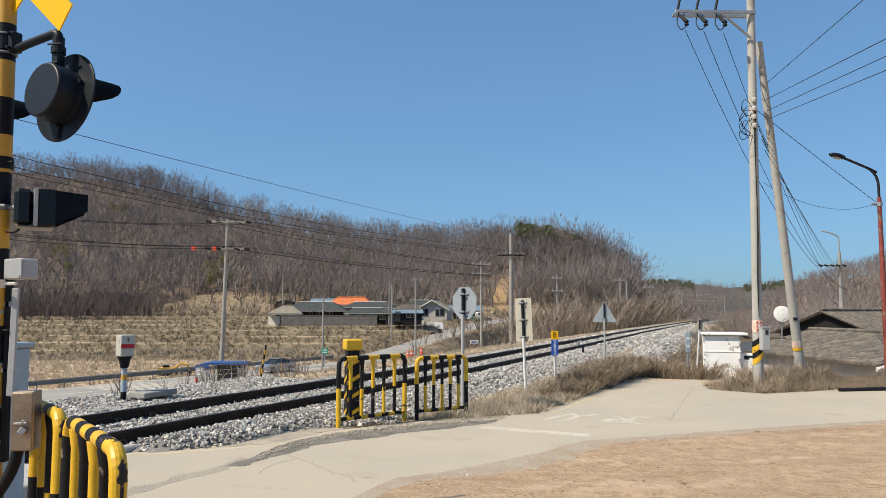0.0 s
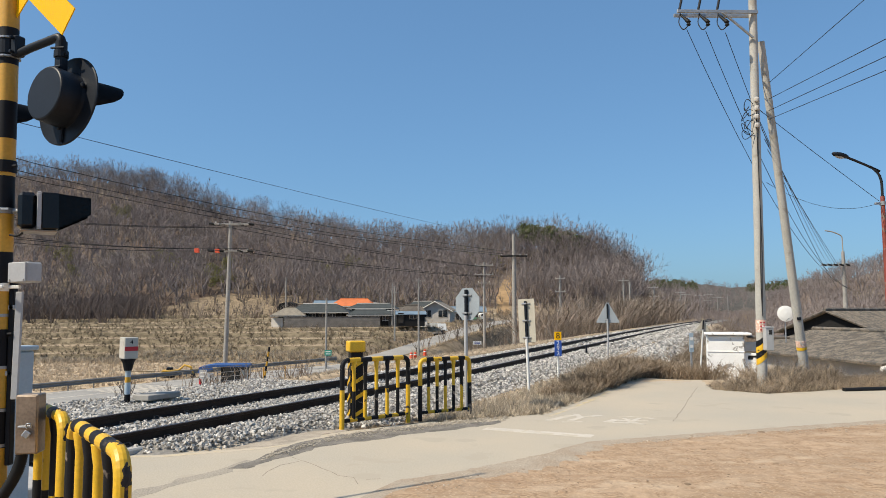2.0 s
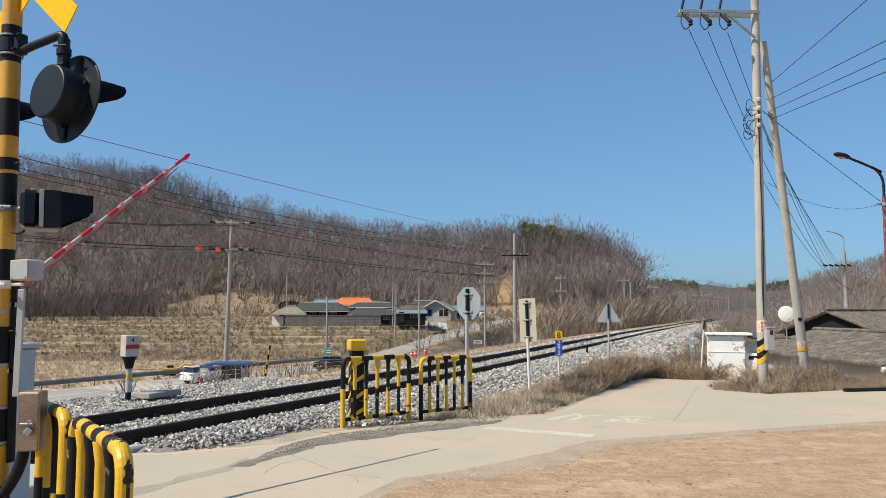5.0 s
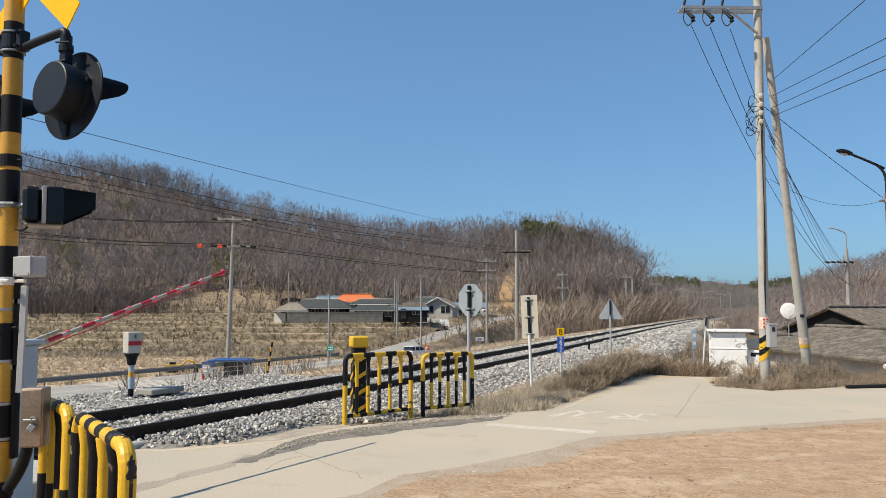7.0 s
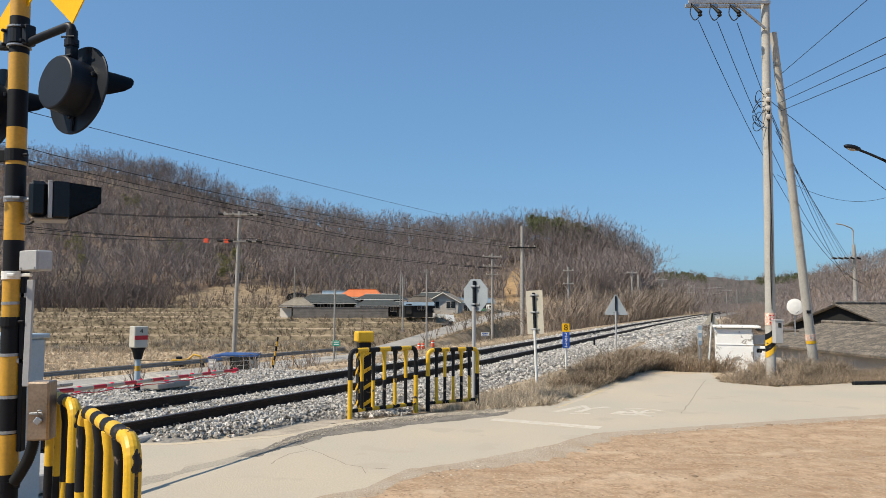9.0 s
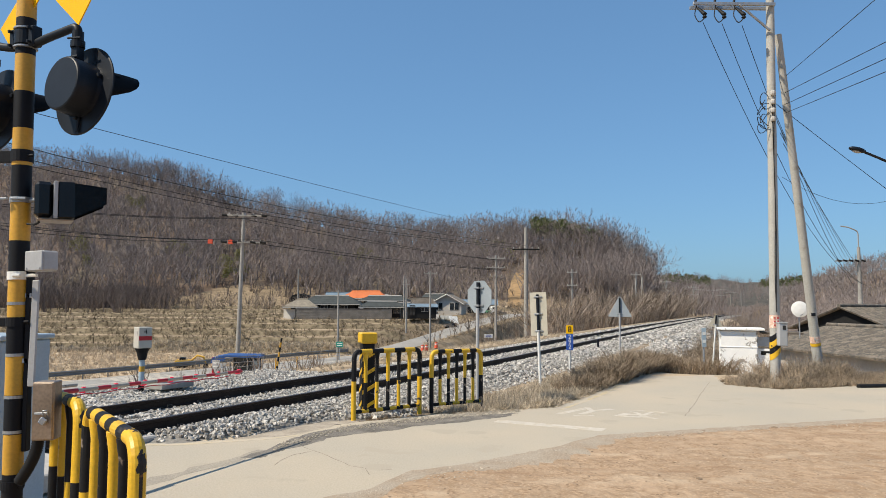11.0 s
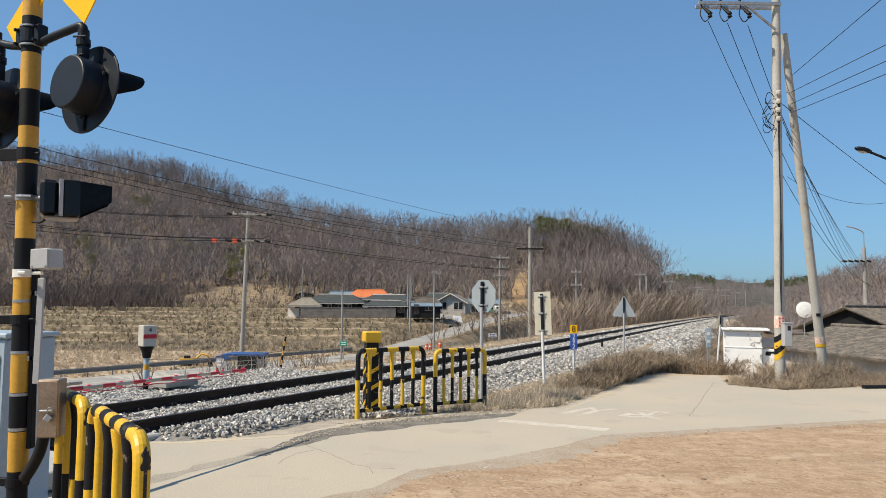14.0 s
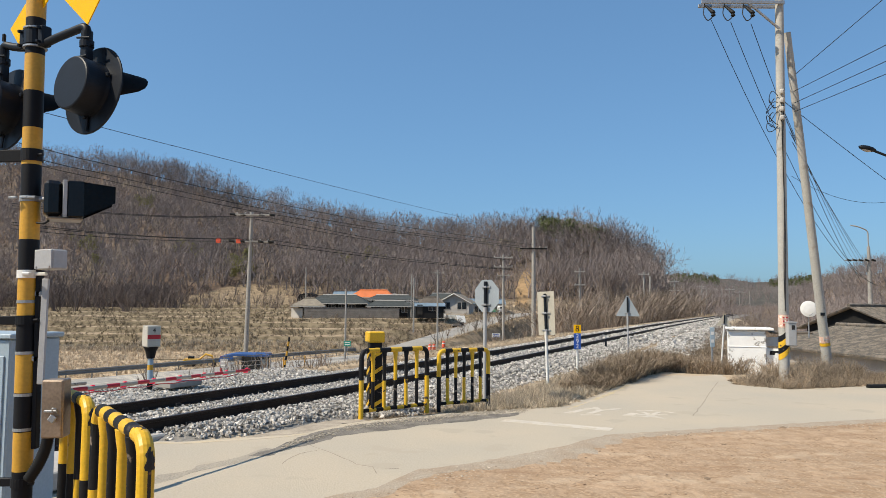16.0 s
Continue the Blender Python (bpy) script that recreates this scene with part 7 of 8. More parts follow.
def outhouse():
    x, y = 11.5, 30.3
    m = thing("outhouse", pose(x, y, -1.75, 0, 0, -18), "small flaking whitewashed outhouse with a flat slab roof", "shed")
    bm = bmesh.new()
    box(bm, (-0.1, 0, 1.25), (1.4, 1.6, 2.5), 0.03)
    part("wall", bm, "whitewash", m)
    bm = bmesh.new()
    box(bm, (0.0, 0, 2.56), (1.75, 1.9, 0.09), 0.02)
    part("roof", bm, "whitewash", m)
    bm = bmesh.new()
    box(bm, (1.55, 0.35, 2.42), (1.5, 1.6, 0.08), 0.02, pose(0, 0, 0))
    part("lean_to_roof", bm, "slate", m)
    bm = bmesh.new()
    box(bm, (0.86, -0.5, 0.9), (0.5, 0.12, 1.8), 0.02)
    part("low_wall", bm, "whitewash", m)
    bm = bmesh.new()
    box(bm, (-0.1, -0.805, 1.86), (1.42, 0.03, 0.04), 0.006)
    part("ledge", bm, "whitewash", m)
    bm = bmesh.new()
    box(bm, (0.99, -0.5, 2.07), (0.76, 0.14, 0.36), 0.015)
    part("lintel", bm, "greybox", m, "bare grey concrete lintel")
    # near-black blocks on the wall's face paint the shade inside a broken gap
    bm = bmesh.new()
    for cx, cz, w_, h_ in ((0.9, 1.67, 0.34, 0.08), (0.82, 1.6, 0.2, 0.1)):
        box(bm, (cx, -0.555, cz), (w_, 0.05, h_), 0.02)
    part("broken_hole", bm, "dark", m, "near-black blocks painting the shaded gap in the low wall")
    return m


outhouse()


def dish():
    m = thing("satellite_dish", pose(13.25, 28.8, 0.9, 0, 0, -10), "white satellite dish on a short pole above the roof", "satellite dish")
    bm = bmesh.new()
    lathe(bm, [(0.02, 0.05), (0.2, 0.032), (0.31, 0.0), (0.315, 0.012), (0.2, 0.046), (0.02, 0.065)][::-1], 28, pose(0, 0, 0.72, 82))
    part("reflector", bm, "white", m)
    bm = bmesh.new()
    sweep(bm, [(0, 0.1, -0.4), (0, 0.1, 0.65)], 0.025, 8)
    sweep(bm, [(0, 0, 0.45), (0.02, -0.4, 0.55)], 0.012, 6)
    part("mount", bm, "steel", m)
    return m


dish()
# village
FRONT = tuple(("front", -2.6 + 1.75 * i, 1.0, 1.2, 1.3, "glass") for i in range(4))
# near-black walls paint the deep shade under the eaves of these four houses
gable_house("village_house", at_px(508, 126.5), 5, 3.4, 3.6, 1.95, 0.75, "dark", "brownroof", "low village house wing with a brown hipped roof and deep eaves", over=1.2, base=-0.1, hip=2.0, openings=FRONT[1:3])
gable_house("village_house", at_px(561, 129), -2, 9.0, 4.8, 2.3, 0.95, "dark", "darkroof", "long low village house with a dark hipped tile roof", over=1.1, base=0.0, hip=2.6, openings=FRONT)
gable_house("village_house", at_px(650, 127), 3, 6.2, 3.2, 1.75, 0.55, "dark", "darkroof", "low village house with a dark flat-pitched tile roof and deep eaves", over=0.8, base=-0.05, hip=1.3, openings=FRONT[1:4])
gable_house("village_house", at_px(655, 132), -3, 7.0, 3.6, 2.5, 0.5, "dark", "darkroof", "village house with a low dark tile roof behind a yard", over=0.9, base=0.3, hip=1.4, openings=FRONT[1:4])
gable_house("village_house", at_px(724, 131), 8, 3.4, 3.0, 2.5, 0.8, "block", "slate", "narrow grey village store with a weathered roof", over=0.6, base=-0.3, hip=1.0, openings=(("front", 0.4, 1.2, 1.2, 1.4, "dark"),))
gable_house("village_house", at_px(742, 142), -6, 4.4, 3.4, 2.9, 0.7, "plaster", "darkroof", "small pale village house with a dark roof up the lane", over=0.6, base=0.2, hip=1.0, openings=(("front", -0.6, 1.5, 1.3, 1.2, "glass"),))
gable_house("village_house", at_px(545, 168), 3, 5.0, 3.4, 1.9, 0.5, "block", "slate", "low grey shed at the foot of the hill", over=0.4, base=1.2)
gable_house("village_house", at_px(621, 146), -4, 7.4, 4, 2.5, 1.0, "beige", "orangeroof", "village house with a bright orange hipped roof", over=0.8, base=0.95, hip=1.7, openings=(("front", -2, 1.3, 1.4, 1.2, "glass"), ("front", 1.6, 1.3, 1.4, 1.2, "glass")))
gable_house("village_house", at_px(651, 134), 5, 3.0, 3.6, 1.8, 0.7, "plaster", "darkroof", "small dark-roofed side building in the village", over=0.6, base=-0.3, hip=0.9, openings=(("front", 0, 1.0, 1.4, 1.2, "glass"),))
gable_house("village_house", at_px(582, 164), 4, 7, 4.5, 2.3, 0.9, "block", "blueroof", "village house with a blue-grey sheet roof", over=0.5, base=1.2)
gable_house("village_house", at_px(638, 170), -6, 5, 4, 2.0, 0.7, "block", "darkroof", "village house with a weathered grey roof up the slope", over=0.5, base=1.3)
gable_house("village_house", at_px(769, 138), 82, 6.4, 5.4, 2.3, 1.5, "plaster", "brownroof", "pale gabled village house with wide windows", over=0.6, base=0.1, openings=(("left", -1.4, 1.4, 1.7, 1.4, "glass"), ("left", 1.5, 1.4, 1.5, 1.4, "glass")))
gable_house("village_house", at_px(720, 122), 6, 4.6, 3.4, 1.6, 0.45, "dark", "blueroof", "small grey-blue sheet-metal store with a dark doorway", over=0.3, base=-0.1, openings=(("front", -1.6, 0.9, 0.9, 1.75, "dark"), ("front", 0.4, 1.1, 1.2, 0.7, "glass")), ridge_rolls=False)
gable_house("village_house", at_px(702, 136), -8, 6, 4, 2.2, 0.9, "block", "slate", "village house with a weathered grey slate roof", over=0.5, base=-0.3)
gable_house("village_house", at_px(820, 150), 0, 7, 5, 2.4, 0.8, "plaster", "blueroof", "low village building with a pale blue sheet roof", over=0.4, base=-0.4, openings=(("front", -1.5, 1.2, 1.6, 1.4, "glass"), ("front", 1.5, 1.2, 1.6, 1.4, "glass")))
gable_house("village_house", at_px(680, 128), 10, 3.2, 3, 1.9, 0.7, "block", "darkroof", "small dark village shed behind a yard", over=0.4, base=-0.6)
bm = bmesh.new()
for k in range(6):
    box(bm, (0, 0.006 * (k % 2), 0.16 + 0.315 * k), (16.0, 0.25, 0.295), 0.02)
box(bm, (0, 0.02, 0.9), (15.9, 0.2, 1.8), 0.0)
box(bm, (0, 0, 1.92), (16.2, 0.35, 0.08), 0.01)
ob = part("yard_wall", bm, "block")
ob.matrix_basis = pose(*at_px(583, 123.4), -0.9, 0, 0, 2)
tagged(ob, "grey concrete-block yard wall before the village houses", "wall")
bm = bmesh.new()
box(bm, (0, 0, 0.8), (2.5, 0.25, 1.7), 0.03)
ob = part("yard_wall", bm, "plaster")
ob.matrix_basis = pose(*at_px(486, 124.6), -0.75, 0, 0, -28)
tagged(ob, "pale rendered end of the village yard wall", "wall")
bm = bmesh.new()
plate(bm, [(-2.2, 0), (-2.1, 0.9), (-1.4, 1.7), (0, 2.1), (1.4, 1.7), (2.1, 0.9), (2.2, 0)], 8, pose(0, 0, 0))
ob = part("plastic_greenhouse", bm, "dark")
ob.matrix_basis = pose(*at_px(507, 178), float(height(*at_px(507, 174))) - 0.1)
tagged(ob, "dark plastic-covered greenhouse by the village", "greenhouse")


# ---- roadside things beyond the track ----
def lettering(text, size, mat, m, parent=None, name="lettering"):
    """Raised characters from the built-in font, standing in x and z, facing -y."""
    cu = bpy.data.curves.new(name, "FONT")
    cu.body, cu.size, cu.extrude, cu.align_x, cu.align_y = text, size, 0.002, "CENTER", "CENTER"
    tmp = bpy.data.objects.new(name, cu)
    scene.collection.objects.link(tmp)
    me = bpy.data.meshes.new_from_object(tmp.evaluated_get(bpy.context.evaluated_depsgraph_get()))
    bpy.data.objects.remove(tmp)
    me.materials.clear()
    ob = link_mesh(name, me, mat, parent)
    ob.matrix_basis = m @ pose(0, 0, 0, 90)
    return ob


def equipment_box():
    m = thing("equipment_box", pose(-5.98, 13.9, 0.02), "white trackside box with a red stripe on a banded post", "equipment box")
    bm = bmesh.new()
    sweep(bm, [(0, 0, z) for z in (-0.2, 0.18, 0.4, 0.5, 0.66)], 0.052, 14, colors=[1, 0, 2, 0])
    part("post", bm, ["bluebox", "mast_black", "mast_yellow"], m, "banded grey, yellow and black post")
    bm = bmesh.new()
    lathe(bm, [(0.07, 0.62), (0.1, 0.76), (0.14, 0.84)], 14)
    part("collar", bm, "mast_black", m)
    bm = bmesh.new()
    box(bm, (0, 0, 1.04), (0.255, 0.255, 0.4), 0.012, pose(0, 0, 0, 0, 0, 45))
    bx = part("box", bm, "boxcream", m)
    bm = bmesh.new()
    box(bm, (0.128, 0, 1.03), (0.008, 0.245, 0.08), 0.0, pose(0, 0, 0, 0, 0, -45))
    part("stripe", bm, "red", bx, "dark red stripe")
    bm = bmesh.new()
    box(bm, (-0.129, 0.0, 1.12), (0.008, 0.12, 0.1), 0.0, pose(0, 0, 0, 0, 0, 45))
    part("plate", bm, "plaster", bx)
    lettering("4", 0.12, "mast_black", pose(0, 0, 0, 0, 0, 45) @ pose(0.0, -0.131, 1.15), bx)
    bm = bmesh.new()
    box(bm, (0, 0, -0.02), (0.34, 0.34, 0.12), 0.02)
    part("foot", bm, "mast_black", m)
    return m


equipment_box()
bm = bmesh.new()
box(bm, (0, 0, 0), (0.8, 0.42, 0.1), 0.012)
ob = part("cable_pit_cover", bm, "asphalt")
ob.matrix_basis = pose(-5.5, 14.1, 0.15, 0, 0, 65)
tagged(ob, "grey concrete cable pit cover beside the track", "pit cover")


def guardrail():
    m = thing("guardrail", Matrix.Identity(4), "galvanised steel guardrail along the main road", "guardrail")
    pts = [(-52, 30), (-44, 43), (-33.6, 60), (-30.3, 66), (-25.4, 75.2), (-19.5, 86.0), (-14.2, 95.5)]
    v = []
    prof = [(0, 0.4), (0.06, 0.46), (0.0, 0.55), (0.0, 0.65), (0.06, 0.74), (0, 0.82), (-0.03, 0.82), (-0.03, 0.4)]
    q = []
    for i, (x, y) in enumerate(pts):
        for a, b in prof:
            v.append((x + a, y - a, -4.7 + b - 0.08))
    k = len(prof)
    for i in range(len(pts) - 1):
        for j in range(k):
            q.append((k * i + j, k * i + (j + 1) % k, k * i + k + (j + 1) % k, k * i + k + j))
    b = array_mesh("beam", v, q, "railsteel")
    b.parent = m
    for i in range(18):
        t = i / 17 * (len(pts) - 1)
        j = min(len(pts) - 2, int(t))
        x = pts[j][0] + (pts[j + 1][0] - pts[j][0]) * (t - j) - 0.1
        y = pts[j][1] + (pts[j + 1][1] - pts[j][1]) * (t - j) + 0.06
        bm = bmesh.new()
        sweep(bm, [(x, y, -5.0), (x, y, -3.95)], 0.06, 6)
        part("post", bm, "railsteel", m)
    return m


guardrail()


def distance_post():
    m = thing("distance_post", pose(2.72, 18.0, 0.0, 0, 0, -4), "trackside distance post with yellow and blue number plates", "distance post")
    bm = bmesh.new()
    sweep(bm, [(0, 0, -0.2), (0, 0, 1.2)], 0.028, 10)
    part("post", bm, "white", m)
    bm = bmesh.new()
    box(bm, (0, -0.035, 1.13), (0.17, 0.02, 0.2), 0.004)
    p = part("yellow_plate", bm, "board", m, "yellow number plate")
    lettering("8", 0.2, "mast_black", pose(0, -0.047, 1.13), p)
    bm = bmesh.new()
    box(bm, (0, -0.035, 0.83), (0.17, 0.02, 0.38), 0.004)
    p = part("blue_plate", bm, "blue", m, "blue number plate")
    for k, ch in enumerate("292"):
        lettering(ch, 0.15, "white", pose(0, -0.047, 0.95 - 0.12 * k), p)
    return m


distance_post()
# worn painted characters on the lane, too faded to read
STROKES = (([(1.57, 11.48), (2.05, 12.07)], 0.12), ([(1.76, 11.32), (2.07, 11.34)], 0.07), ([(1.9, 11.44), (2.14, 11.82), (2.5, 12.04)], 0.11), ([(2.14, 11.82), (2.12, 12.21)], 0.09), ([(2.43, 11.28), (2.62, 11.56)], 0.13),
           ([(2.72, 11.81), (2.95, 11.86), (3.15, 11.78), (3.22, 11.63)], 0.07), ([(2.63, 11.44), (3.09, 11.42)], 0.08), ([(2.46, 11.26), (2.79, 11.23), (2.94, 11.05)], 0.07), ([(2.78, 11.69), (2.86, 11.18)], 0.07), ([(3.04, 11.71), (2.69, 11.16)], 0.07))
for k, (pts, w) in enumerate(STROKES):
    strip("road_marking", pts, [w] * len(pts), 0.0472 + 0.0002 * k, "road_paint", "worn white painted character stroke on concrete", 20 + k, thick=0.004, amp=0.1)


def striped_post():
    m = thing("marker_post", pose(-4.6, 18.7, 0.0, 0, 8, 0), "thin leaning yellow and black marker post", "marker post")
    bm = bmesh.new()
    pts, cols = banded([Vector((0, 0, -0.1)), Vector((0, 0, 0.86))], 0.12, 0)
    sweep(bm, pts, 0.025, 8, colors=cols)
    part("post", bm, ["mast_yellow", "mast_black"], m)
    return m


striped_post()
wire([(-5.92, 13.86, 0.62), (-4.49, 18.7, 0.5), (1.0, 32.0, -0.2)], 0.06, 0.006, "thin faded rope strung behind the track", "rope", "rope")


def canopy():
    m = thing("canopy", pose(-13.7, 46, -2.98, 0, 0, 8) @ Matrix.Diagonal((0.88, 0.9, 1, 1)), "blue canvas canopy on thin red and grey posts", "canopy")
    bm = bmesh.new()
    ps = [(-1.65, 1.42), (-0.8, 1.56), (1.65, 1.52), (1.65, 1.4), (-0.8, 1.44), (-1.65, 1.22)]
    plate(bm, ps, 2.4, pose(0, 0, 0))
    part("cover", bm, "tarp", m, "faded blue canvas")
    for sx in (-1, 1):
        for sy in (-1, 1):
            bm = bmesh.new()
            sweep(bm, [(sx * 1.55, sy * 1.1, -0.9), (sx * 1.55, sy * 1.1, 1.45)], 0.085 if (sx, sy) == (-1, -1) else 0.035, 8)
            part("post", bm, "red" if (sx, sy) == (-1, -1) else "steel", m)
    bm = bmesh.new()
    box(bm, (-0.9, -1.1, 0.95), (0.5, 0.03, 0.3), 0.005)
    part("notice", bm, "white", m)
    for cx in (-0.05, 0.95):
        bm = bmesh.new()
        box(bm, (cx, 1.05, 0.55), (0.96, 0.02, 1.5), 0.004)
        part("side_panel", bm, "glass", m, "dark glazed side panel")
    bm = bmesh.new()
    plate(bm, [(-1.7, 1.24), (-0.75, 1.46), (-0.7, 1.28), (-1.7, 1.08)], 0.05, pose(0, -1.22, 0))
    part("valance", bm, "tarp", m, "hanging blue canvas edge")
    bm = bmesh.new()
    box(bm, (1.15, 0.9, 0.45), (0.45, 0.3, 1.3), 0.02)
    part("cupboard", bm, "bluebox", m, "pale blue-green cupboard")
    return m


canopy()


def wire_fence():
    m = thing("wire_fence", Matrix.Identity(4), "low wire fence with thin posts behind the track", "fence")
    p0, p1 = Vector((-13.0, 42.0, -2.9)), Vector((-4.5, 50.0, -2.7))
    for i in range(9):
        p = p0.lerp(p1, i / 8)
        bm = bmesh.new()
        sweep(bm, [p - Vector((0, 0, 0.4)), p + Vector((0, 0, 1.35))], 0.04, 6)
        part("post", bm, "mast_yellow" if i in (2, 3) else "steel", m)
    for k in range(5):
        bm = bmesh.new()
        sweep(bm, [p0 + Vector((0, 0, 0.25 + 0.25 * k)), p1 + Vector((0, 0, 0.25 + 0.25 * k))], 0.012, 4)
        part("strand", bm, "steel", m)
    return m


wire_fence()


def digger():
    m = thing("excavator", pose(-27.7, 74.5, -4.95, 0, 0, 15), "small yellow excavator parked behind the guardrail", "excavator")
    for sy in (-0.6, 0.6):
        bm = bmesh.new()
        plate(bm, [(-0.9, 0.1), (-0.75, 0), (0.75, 0), (0.9, 0.1), (0.9, 0.35), (0.75, 0.45), (-0.75, 0.45), (-0.9, 0.35)], 0.35, pose(0, sy, 0))
        part("track", bm, "rubber", m)
    bm = bmesh.new()
    box(bm, (-0.15, 0, 0.75), (1.5, 1.3, 0.5), 0.08)
    part("body", bm, "digger", m)
    bm = bmesh.new()
    box(bm, (-0.2, 0.2, 1.08), (0.6, 0.7, 0.3), 0.06)
    part("cab", bm, "housing", m)
    bm = bmesh.new()
    sweep(bm, [(0.5, -0.3, 0.8), (1.25, -0.3, 1.45), (1.9, -0.3, 1.25)], 0.12, 6)
    part("boom", bm, "digger", m)
    bm = bmesh.new()
    sweep(bm, [(1.85, -0.3, 1.3), (2.1, -0.3, 0.5)], 0.09, 6)
    part("stick", bm, "digger", m)
    bm = bmesh.new()
    plate(bm, [(1.9, 0.6), (2.25, 0.6), (2.35, 0.25), (2.0, 0.1), (1.85, 0.3)], 0.6, pose(0, -0.3, 0))
    part("bucket", bm, "housing", m)
    return m


digger()


def barrel(px_, y):
    x = (px_ - 784) / 1297.6 * y
    m = thing("traffic_barrel", pose(x, y, float(height(x, y)) + 0.02) @ Matrix.Scale(0.85, 4), "orange plastic traffic barrel by the main road", "traffic barrel", "orange barrels by the road")
    bm = bmesh.new()
    lathe(bm, [(0.3, 0), (0.32, 0.05), (0.28, 0.1), (0.27, 0.45), (0.24, 0.5), (0.22, 0.95), (0.1, 1.0)], 14)
    part("drum", bm, "orange", m)
    bm = bmesh.new()
    lathe(bm, [(0.26, 0.6), (0.262, 0.6), (0.252, 0.75), (0.25, 0.75)], 14)
    part("band", bm, "white", m)


for px_, y in ((722, 100), (729, 100.5), (746, 103)):
    barrel(px_, y)


def small_sign(at, zb, zc, w, h, mat, label, post=0.035):
    m = thing("small_sign", pose(*at, zb), label, "sign")
    bm = bmesh.new()
    sweep(bm, [(0, 0, -0.2), (0, 0, zc)], post, 8)
    part("post", bm, "steel", m)
    bm = bmesh.new()
    box(bm, (0, -0.05, zc), (w, 0.03, h), 0.005)
    p = part("panel", bm, mat, m)
    for k in range(2):
        bm = bmesh.new()
        box(bm, (0, -0.07, zc + (0.2 - 0.4 * k) * h), (w * 0.7, 0.012, h * 0.16), 0.0)
        part("text_bar", bm, "white" if mat != "white" else "blue", p)


small_sign(at_px(576, 84.6), -4.6, 1.75, 0.8, 0.62, "green", "small green roadside sign with unreadable white lines", 0.04)
small_sign(at_px(838, 116), float(height(*at_px(838, 116))), 1.2, 1.3, 0.6, "white", "small white roadside board with blue marks")
small_sign(at_px(1213, 24.0), float(height(*at_px(1213, 24.0))), 1.55, 0.14, 0.62, "bluebox", "narrow faded blue board on a short post")
small_sign((-13.2, 40.2), -2.6, 1.0, 0.42, 0.5, "greybox", "small grey box on a thin post behind the track")


def mini_truck(px_, y, turn, size, cab, bed, label):
    x, y = at_px(px_, y)
    m = thing("small_truck", pose(x, y, float(height(x, y)) + 0.02, 0, 0, turn) @ Matrix.Scale(size, 4), label, "truck")
    bm = bmesh.new()
    box(bm, (0, 0.9, 0.85), (1.3, 0.9, 1.1), 0.12)
    part("cab", bm, cab, m)
    bm = bmesh.new()
    box(bm, (0, 0.92, 1.12), (1.32, 0.6, 0.36), 0.04)
    part("windows", bm, "glass", m)
    bm = bmesh.new()
    box(bm, (0, -0.7, 0.65), (1.3, 2.1, 0.35), 0.03)
    part("bed", bm, bed, m)
    for sx in (-1, 1):
        for yy in (-1.1, 0.9):
            bm = bmesh.new()
            lathe(bm, [(0.1, -0.08), (0.28, -0.08), (0.28, 0.08), (0.1, 0.08)], 14, pose(sx * 0.58, yy, 0.28, 0, 90, 0))
            part("wheel", bm, "rubber", m)


mini_truck(772, 119, -60, 0.65, "housing", "block", "small dark farm truck parked by the village road")
mini_truck(836, 141, -80, 1.25, "white", "vangreen", "white and green truck parked in the village")


def leaning_sheet(px_, y, turn, w, h, mat, label):
    x, y = at_px(px_, y)
    bm = bmesh.new()
    box(bm, (0, 0, h / 2), (w, 0.05, h), 0.01)
    ob = part("leaning_sheet", bm, mat)
    ob.matrix_basis = pose(x, y, float(height(x, y)) - 0.05, -35, 0, turn)
    tagged(ob, label, "sheet")


leaning_sheet(779, 124, 25, 1.5, 1.5, "white", "white sheet leaning on a heap beside the lane")
leaning_sheet(762, 126, -20, 2.2, 0.9, "railsteel", "grey sheet leaning among yard clutter")
leaning_sheet(742, 125, 10, 1.8, 1.1, "plaster", "pale sheet leaning by the store")
leaning_sheet(676, 127, 5, 2.4, 1.0, "plaster", "pale sheet leaning at the yard's end")


bm = bmesh.new()
sweep(bm, [(8.28, 15.5, 0.07), (9.5, 15.75, 0.07), (14, 16.9, 0.07)], 0.05, 10)
tagged(part("pipe", bm, "rubber"), "black plastic pipe lying along the lane edge", "pipe")
bm = bmesh.new()
sweep(bm, [(0, 0, -0.3), (0, 0, 0.75)], 0.04, 8)
ob = part("stub_post", bm, "housing")
ob.matrix_basis = pose(5.3, 28.0, -0.3)
tagged(ob, "short dark stub post on the railway bank", "post")


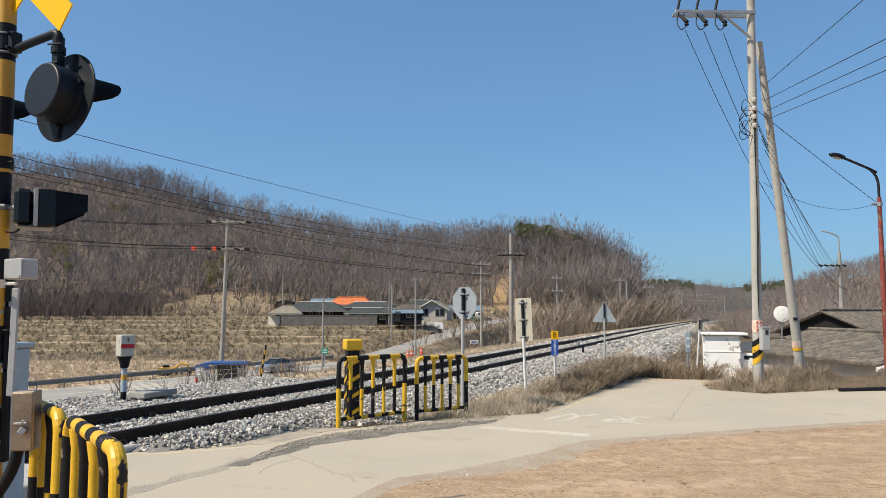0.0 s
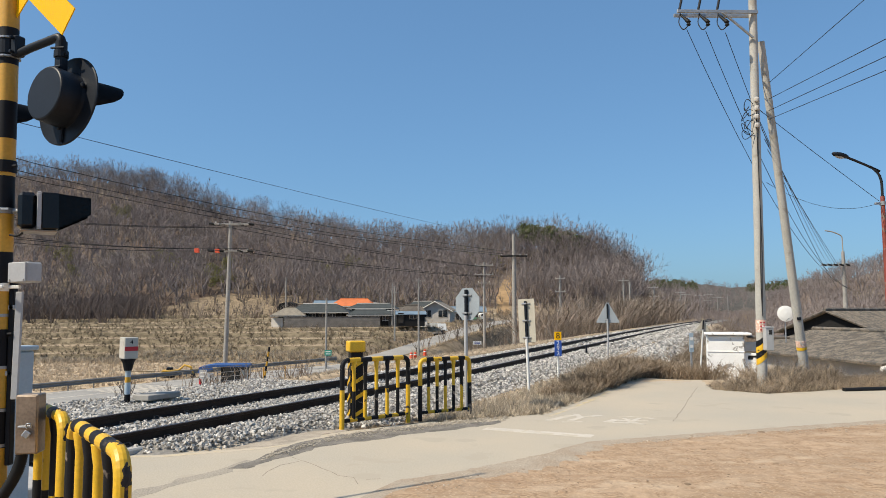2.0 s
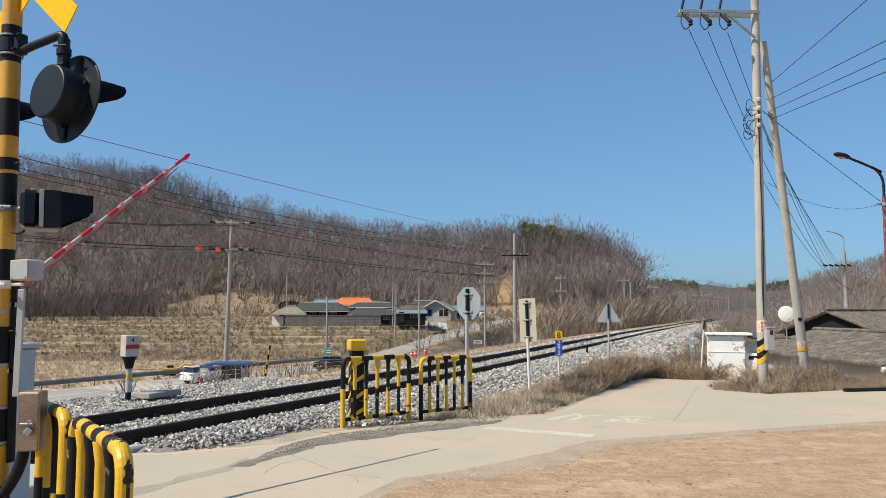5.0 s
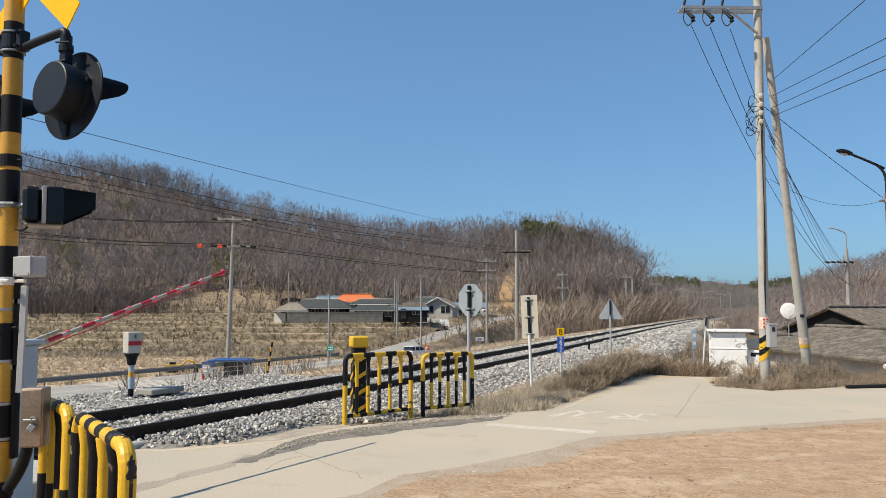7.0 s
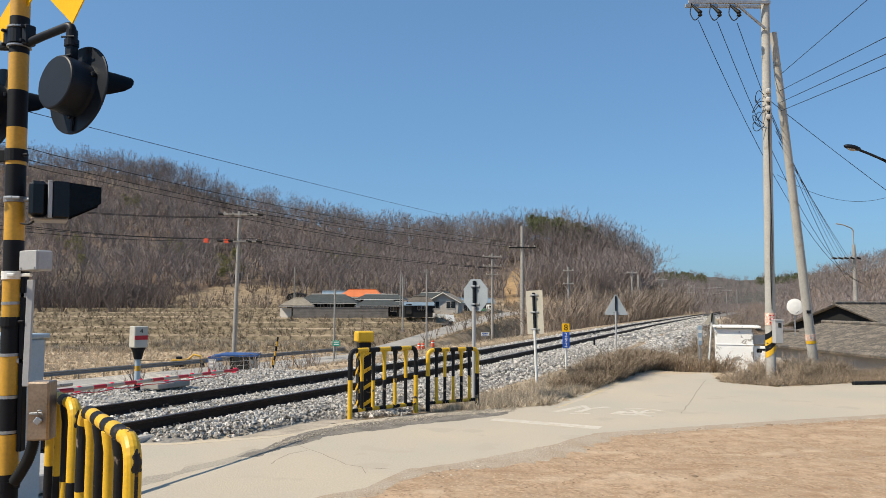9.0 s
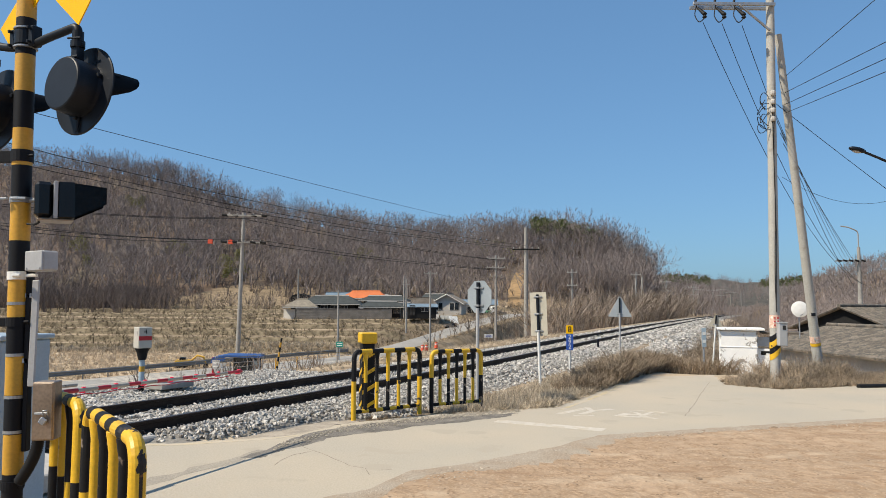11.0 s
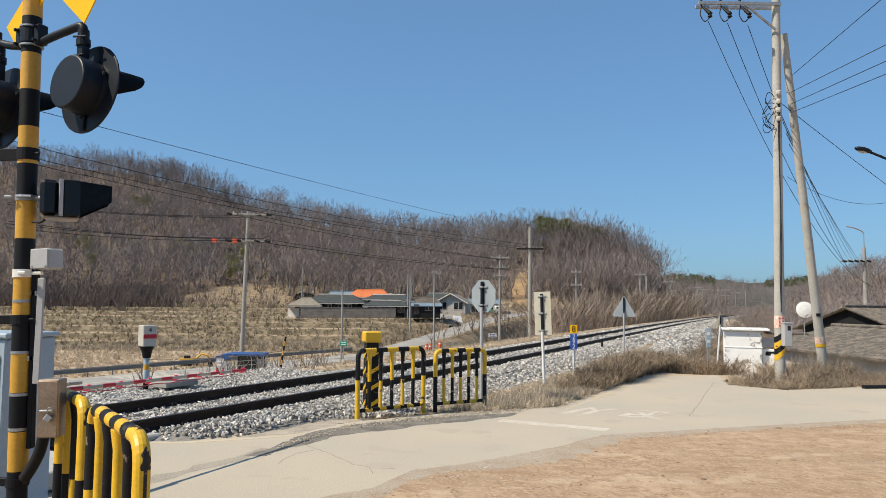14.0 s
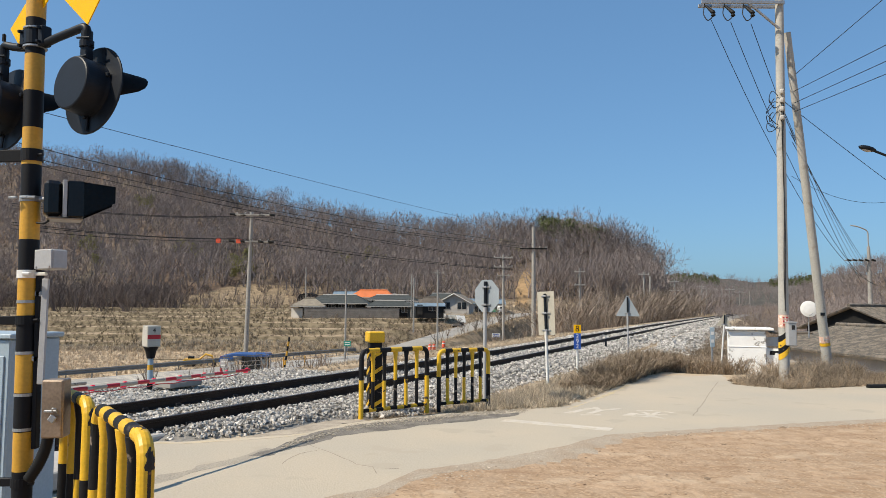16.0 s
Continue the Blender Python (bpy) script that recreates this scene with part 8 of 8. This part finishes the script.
# ---- cars ----
def car(name, paint, label, L=4.6, W=1.8, H=1.45, suv=False):
    """Faces +y; stands on z 0."""
    m = thing(name, Matrix.Identity(4), label, "car")
    if suv:
        low = [(-0.5, 0.25), (-0.5, 0.62), (-0.47, 0.68), (0.22, 0.66), (0.45, 0.58), (0.5, 0.45), (0.5, 0.22), (0.4, 0.17), (-0.42, 0.17)]
        top = [(-0.47, 0.64), (-0.42, 0.97), (-0.3, 1.0), (0.05, 0.98), (0.24, 0.64)]
    else:
        low = [(-0.5, 0.25), (-0.5, 0.62), (-0.46, 0.68), (-0.3, 0.68), (0.2, 0.66), (0.45, 0.56), (0.5, 0.42), (0.5, 0.22), (0.4, 0.16), (-0.42, 0.16)]
        top = [(-0.38, 0.65), (-0.22, 0.95), (-0.12, 1.0), (0.06, 0.99), (0.26, 0.64)]

    def loft(bm, prof, ws):
        rows = []
        for u, wf in ws:
            rows.append([bm.verts.new((u * W / 2, y * L * wf, z * H)) for y, z in prof])
        n = len(prof)
        for a, b in zip(rows, rows[1:]):
            for i in range(n):
                bm.faces.new((a[i], a[(i + 1) % n], b[(i + 1) % n], b[i]))
        bm.faces.new(rows[0]), bm.faces.new(rows[-1][::-1])
        bmesh.ops.recalc_face_normals(bm, faces=bm.faces[:])

    bm = bmesh.new()
    loft(bm, low, [(-1, 0.965), (-0.93, 0.99), (0, 1.0), (0.93, 0.99), (1, 0.965)])
    part("body", bm, paint, m)
    bm = bmesh.new()
    loft(bm, top, [(-0.82, 0.99), (0, 1.0), (0.82, 0.99)])
    for v in bm.verts:
        if v.co.z > 0.9 * H:
            v.co.x *= 0.86
    part("windows", bm, "glass", m, "dark tinted windows")
    bm = bmesh.new()
    zt = H * 1.0
    ys = [p[0] for p in top if p[1] > 0.94]
    box(bm, (0, (min(ys) + max(ys)) / 2 * L, zt), (W * 0.7, (max(ys) - min(ys)) * L + 0.3, 0.05), 0.02)
    part("roof", bm, paint, m)
    for sx in (-1, 1):
        bm = bmesh.new()
        a, b = top[0], top[-1]
        for yy in (0.0,) if not suv else (-0.05, -0.28):
            box(bm, (sx * W * 0.395, yy * L, 0.8 * H), (0.03, 0.09, 0.34 * H), 0.0, pose(0, 0, 0, 0, 0, 0))
        part("pillar", bm, paint, m)
    for sx in (-1, 1):
        for yy in (-0.3, 0.3):
            bm = bmesh.new()
            mm = pose(sx * (W / 2 - 0.1), yy * L, 0.33, 0, 90, 0)
            lathe(bm, [(0.2, -0.11), (0.31, -0.11), (0.33, -0.08), (0.33, 0.08), (0.31, 0.11), (0.2, 0.11)], 20, mm)
            wh = part("wheel", bm, "rubber", m)
            bm = bmesh.new()
            lathe(bm, [(0.05, -0.115), (0.21, -0.112), (0.21, 0.112), (0.05, 0.115)], 14, mm)
            part("rim", bm, "steel", wh)
    for sx in (-1, 1):
        bm = bmesh.new()
        box(bm, (sx * W * 0.36, L * 0.485, 0.5 * H), (0.36, 0.1, 0.13), 0.02)
        part("headlight", bm, "plaster", m)
        bm = bmesh.new()
        box(bm, (sx * W * 0.36, -L * 0.493, 0.56 * H), (0.36, 0.06, 0.13), 0.02)
        part("tail_light", bm, "red", m)
        bm = bmesh.new()
        box(bm, (sx * W * 0.53, L * 0.17, 0.66 * H), (0.2, 0.12, 0.13), 0.03)
        part("mirror", bm, paint, m)
    bm = bmesh.new()
    box(bm, (0, -L * 0.497, 0.42 * H), (0.5, 0.02, 0.12), 0.0)
    part("plate", bm, "white", m)
    return m


silver_car = car("sedan", "silver", "silver saloon car on the main road", 4.35, 1.75, 1.42)
dark_suv = car("saloon_car", "carblack", "glossy black car on the main road", 4.6, 1.85, 1.5)
white_car = car("hatchback", "carwhite", "white family car on the main road", 4.2, 1.75, 1.5, True)


def drive(rows):
    """Poses on the main road from (seconds, x, y), headed along the way."""
    out = []
    for i, (t, x, y) in enumerate(rows):
        a, b = rows[max(i - 1, 0)], rows[min(i + 1, len(rows) - 1)]
        za = float(np.interp(y, ry, rz))
        dz = float(np.interp(b[2], ry, rz)) - float(np.interp(a[2], ry, rz))
        run = math.hypot(b[1] - a[1], b[2] - a[2])
        out.append((t, pose(x, y, za, math.degrees(math.atan2(dz, run)), 0, math.degrees(math.atan2(-(b[1] - a[1]), b[2] - a[2])))))
    return out


def motions():
    lift = [(0, 86), (0.4, 86), (0.8, 83.5), (1.3, 78.2), (1.7, 73.8), (2.0, 70.3), (2.1, 68.9), (2.3, 66.9), (2.5, 64.5), (2.8, 61.2), (3.2, 56.7), (3.6, 52.1), (4.0, 47.6), (4.2, 45.3), (5.2, 34.5), (6.3, 23.6), (6.6, 20.8), (7.0, 16.6), (7.5, 12.1), (8.0, 7.7), (8.4, 4.2), (8.8, 1.0), (9.0, -0.4), (9.3, -0.5), (16, -0.5)]
    walk(barrier, [(t, arm_pose(e)) for t, e in lift])
    walk(silver_car, drive([(0, -17.6, 77.8), (0.6, -22.9, 68.6), (1.0, -26.8, 63.4), (1.4, -30.9, 58.2), (3.0, -46.0, 36.0), (8.0, -87, -35), (16.0, -110, -56)]))
    walk(dark_suv, drive([(0, -54, 12), (2.0, -37.5, 38.0), (3.1, -27.8, 53.4), (3.4, -25.3, 57.5), (3.7, -22.9, 61.8), (4.0, -20.5, 66.3), (5.2, -10.6, 83), (6.3, -0.6, 99.5), (7.5, 11.0, 117), (9.3, 30.5, 143), (12.0, 52, 170), (16.0, 73, 195)]))
    walk(white_car, drive([(0, -66, -8), (3.0, -40, 36.0), (4.2, -29.0, 54.2), (5.4, -18.3, 73), (6.6, -7.6, 90.5), (7.0, -4.2, 95.6), (7.6, 1.2, 103.5), (8.0, 5.0, 108.6), (9.2, 16.5, 125), (12.5, 44, 160), (16.0, 66, 187)]))


motions()
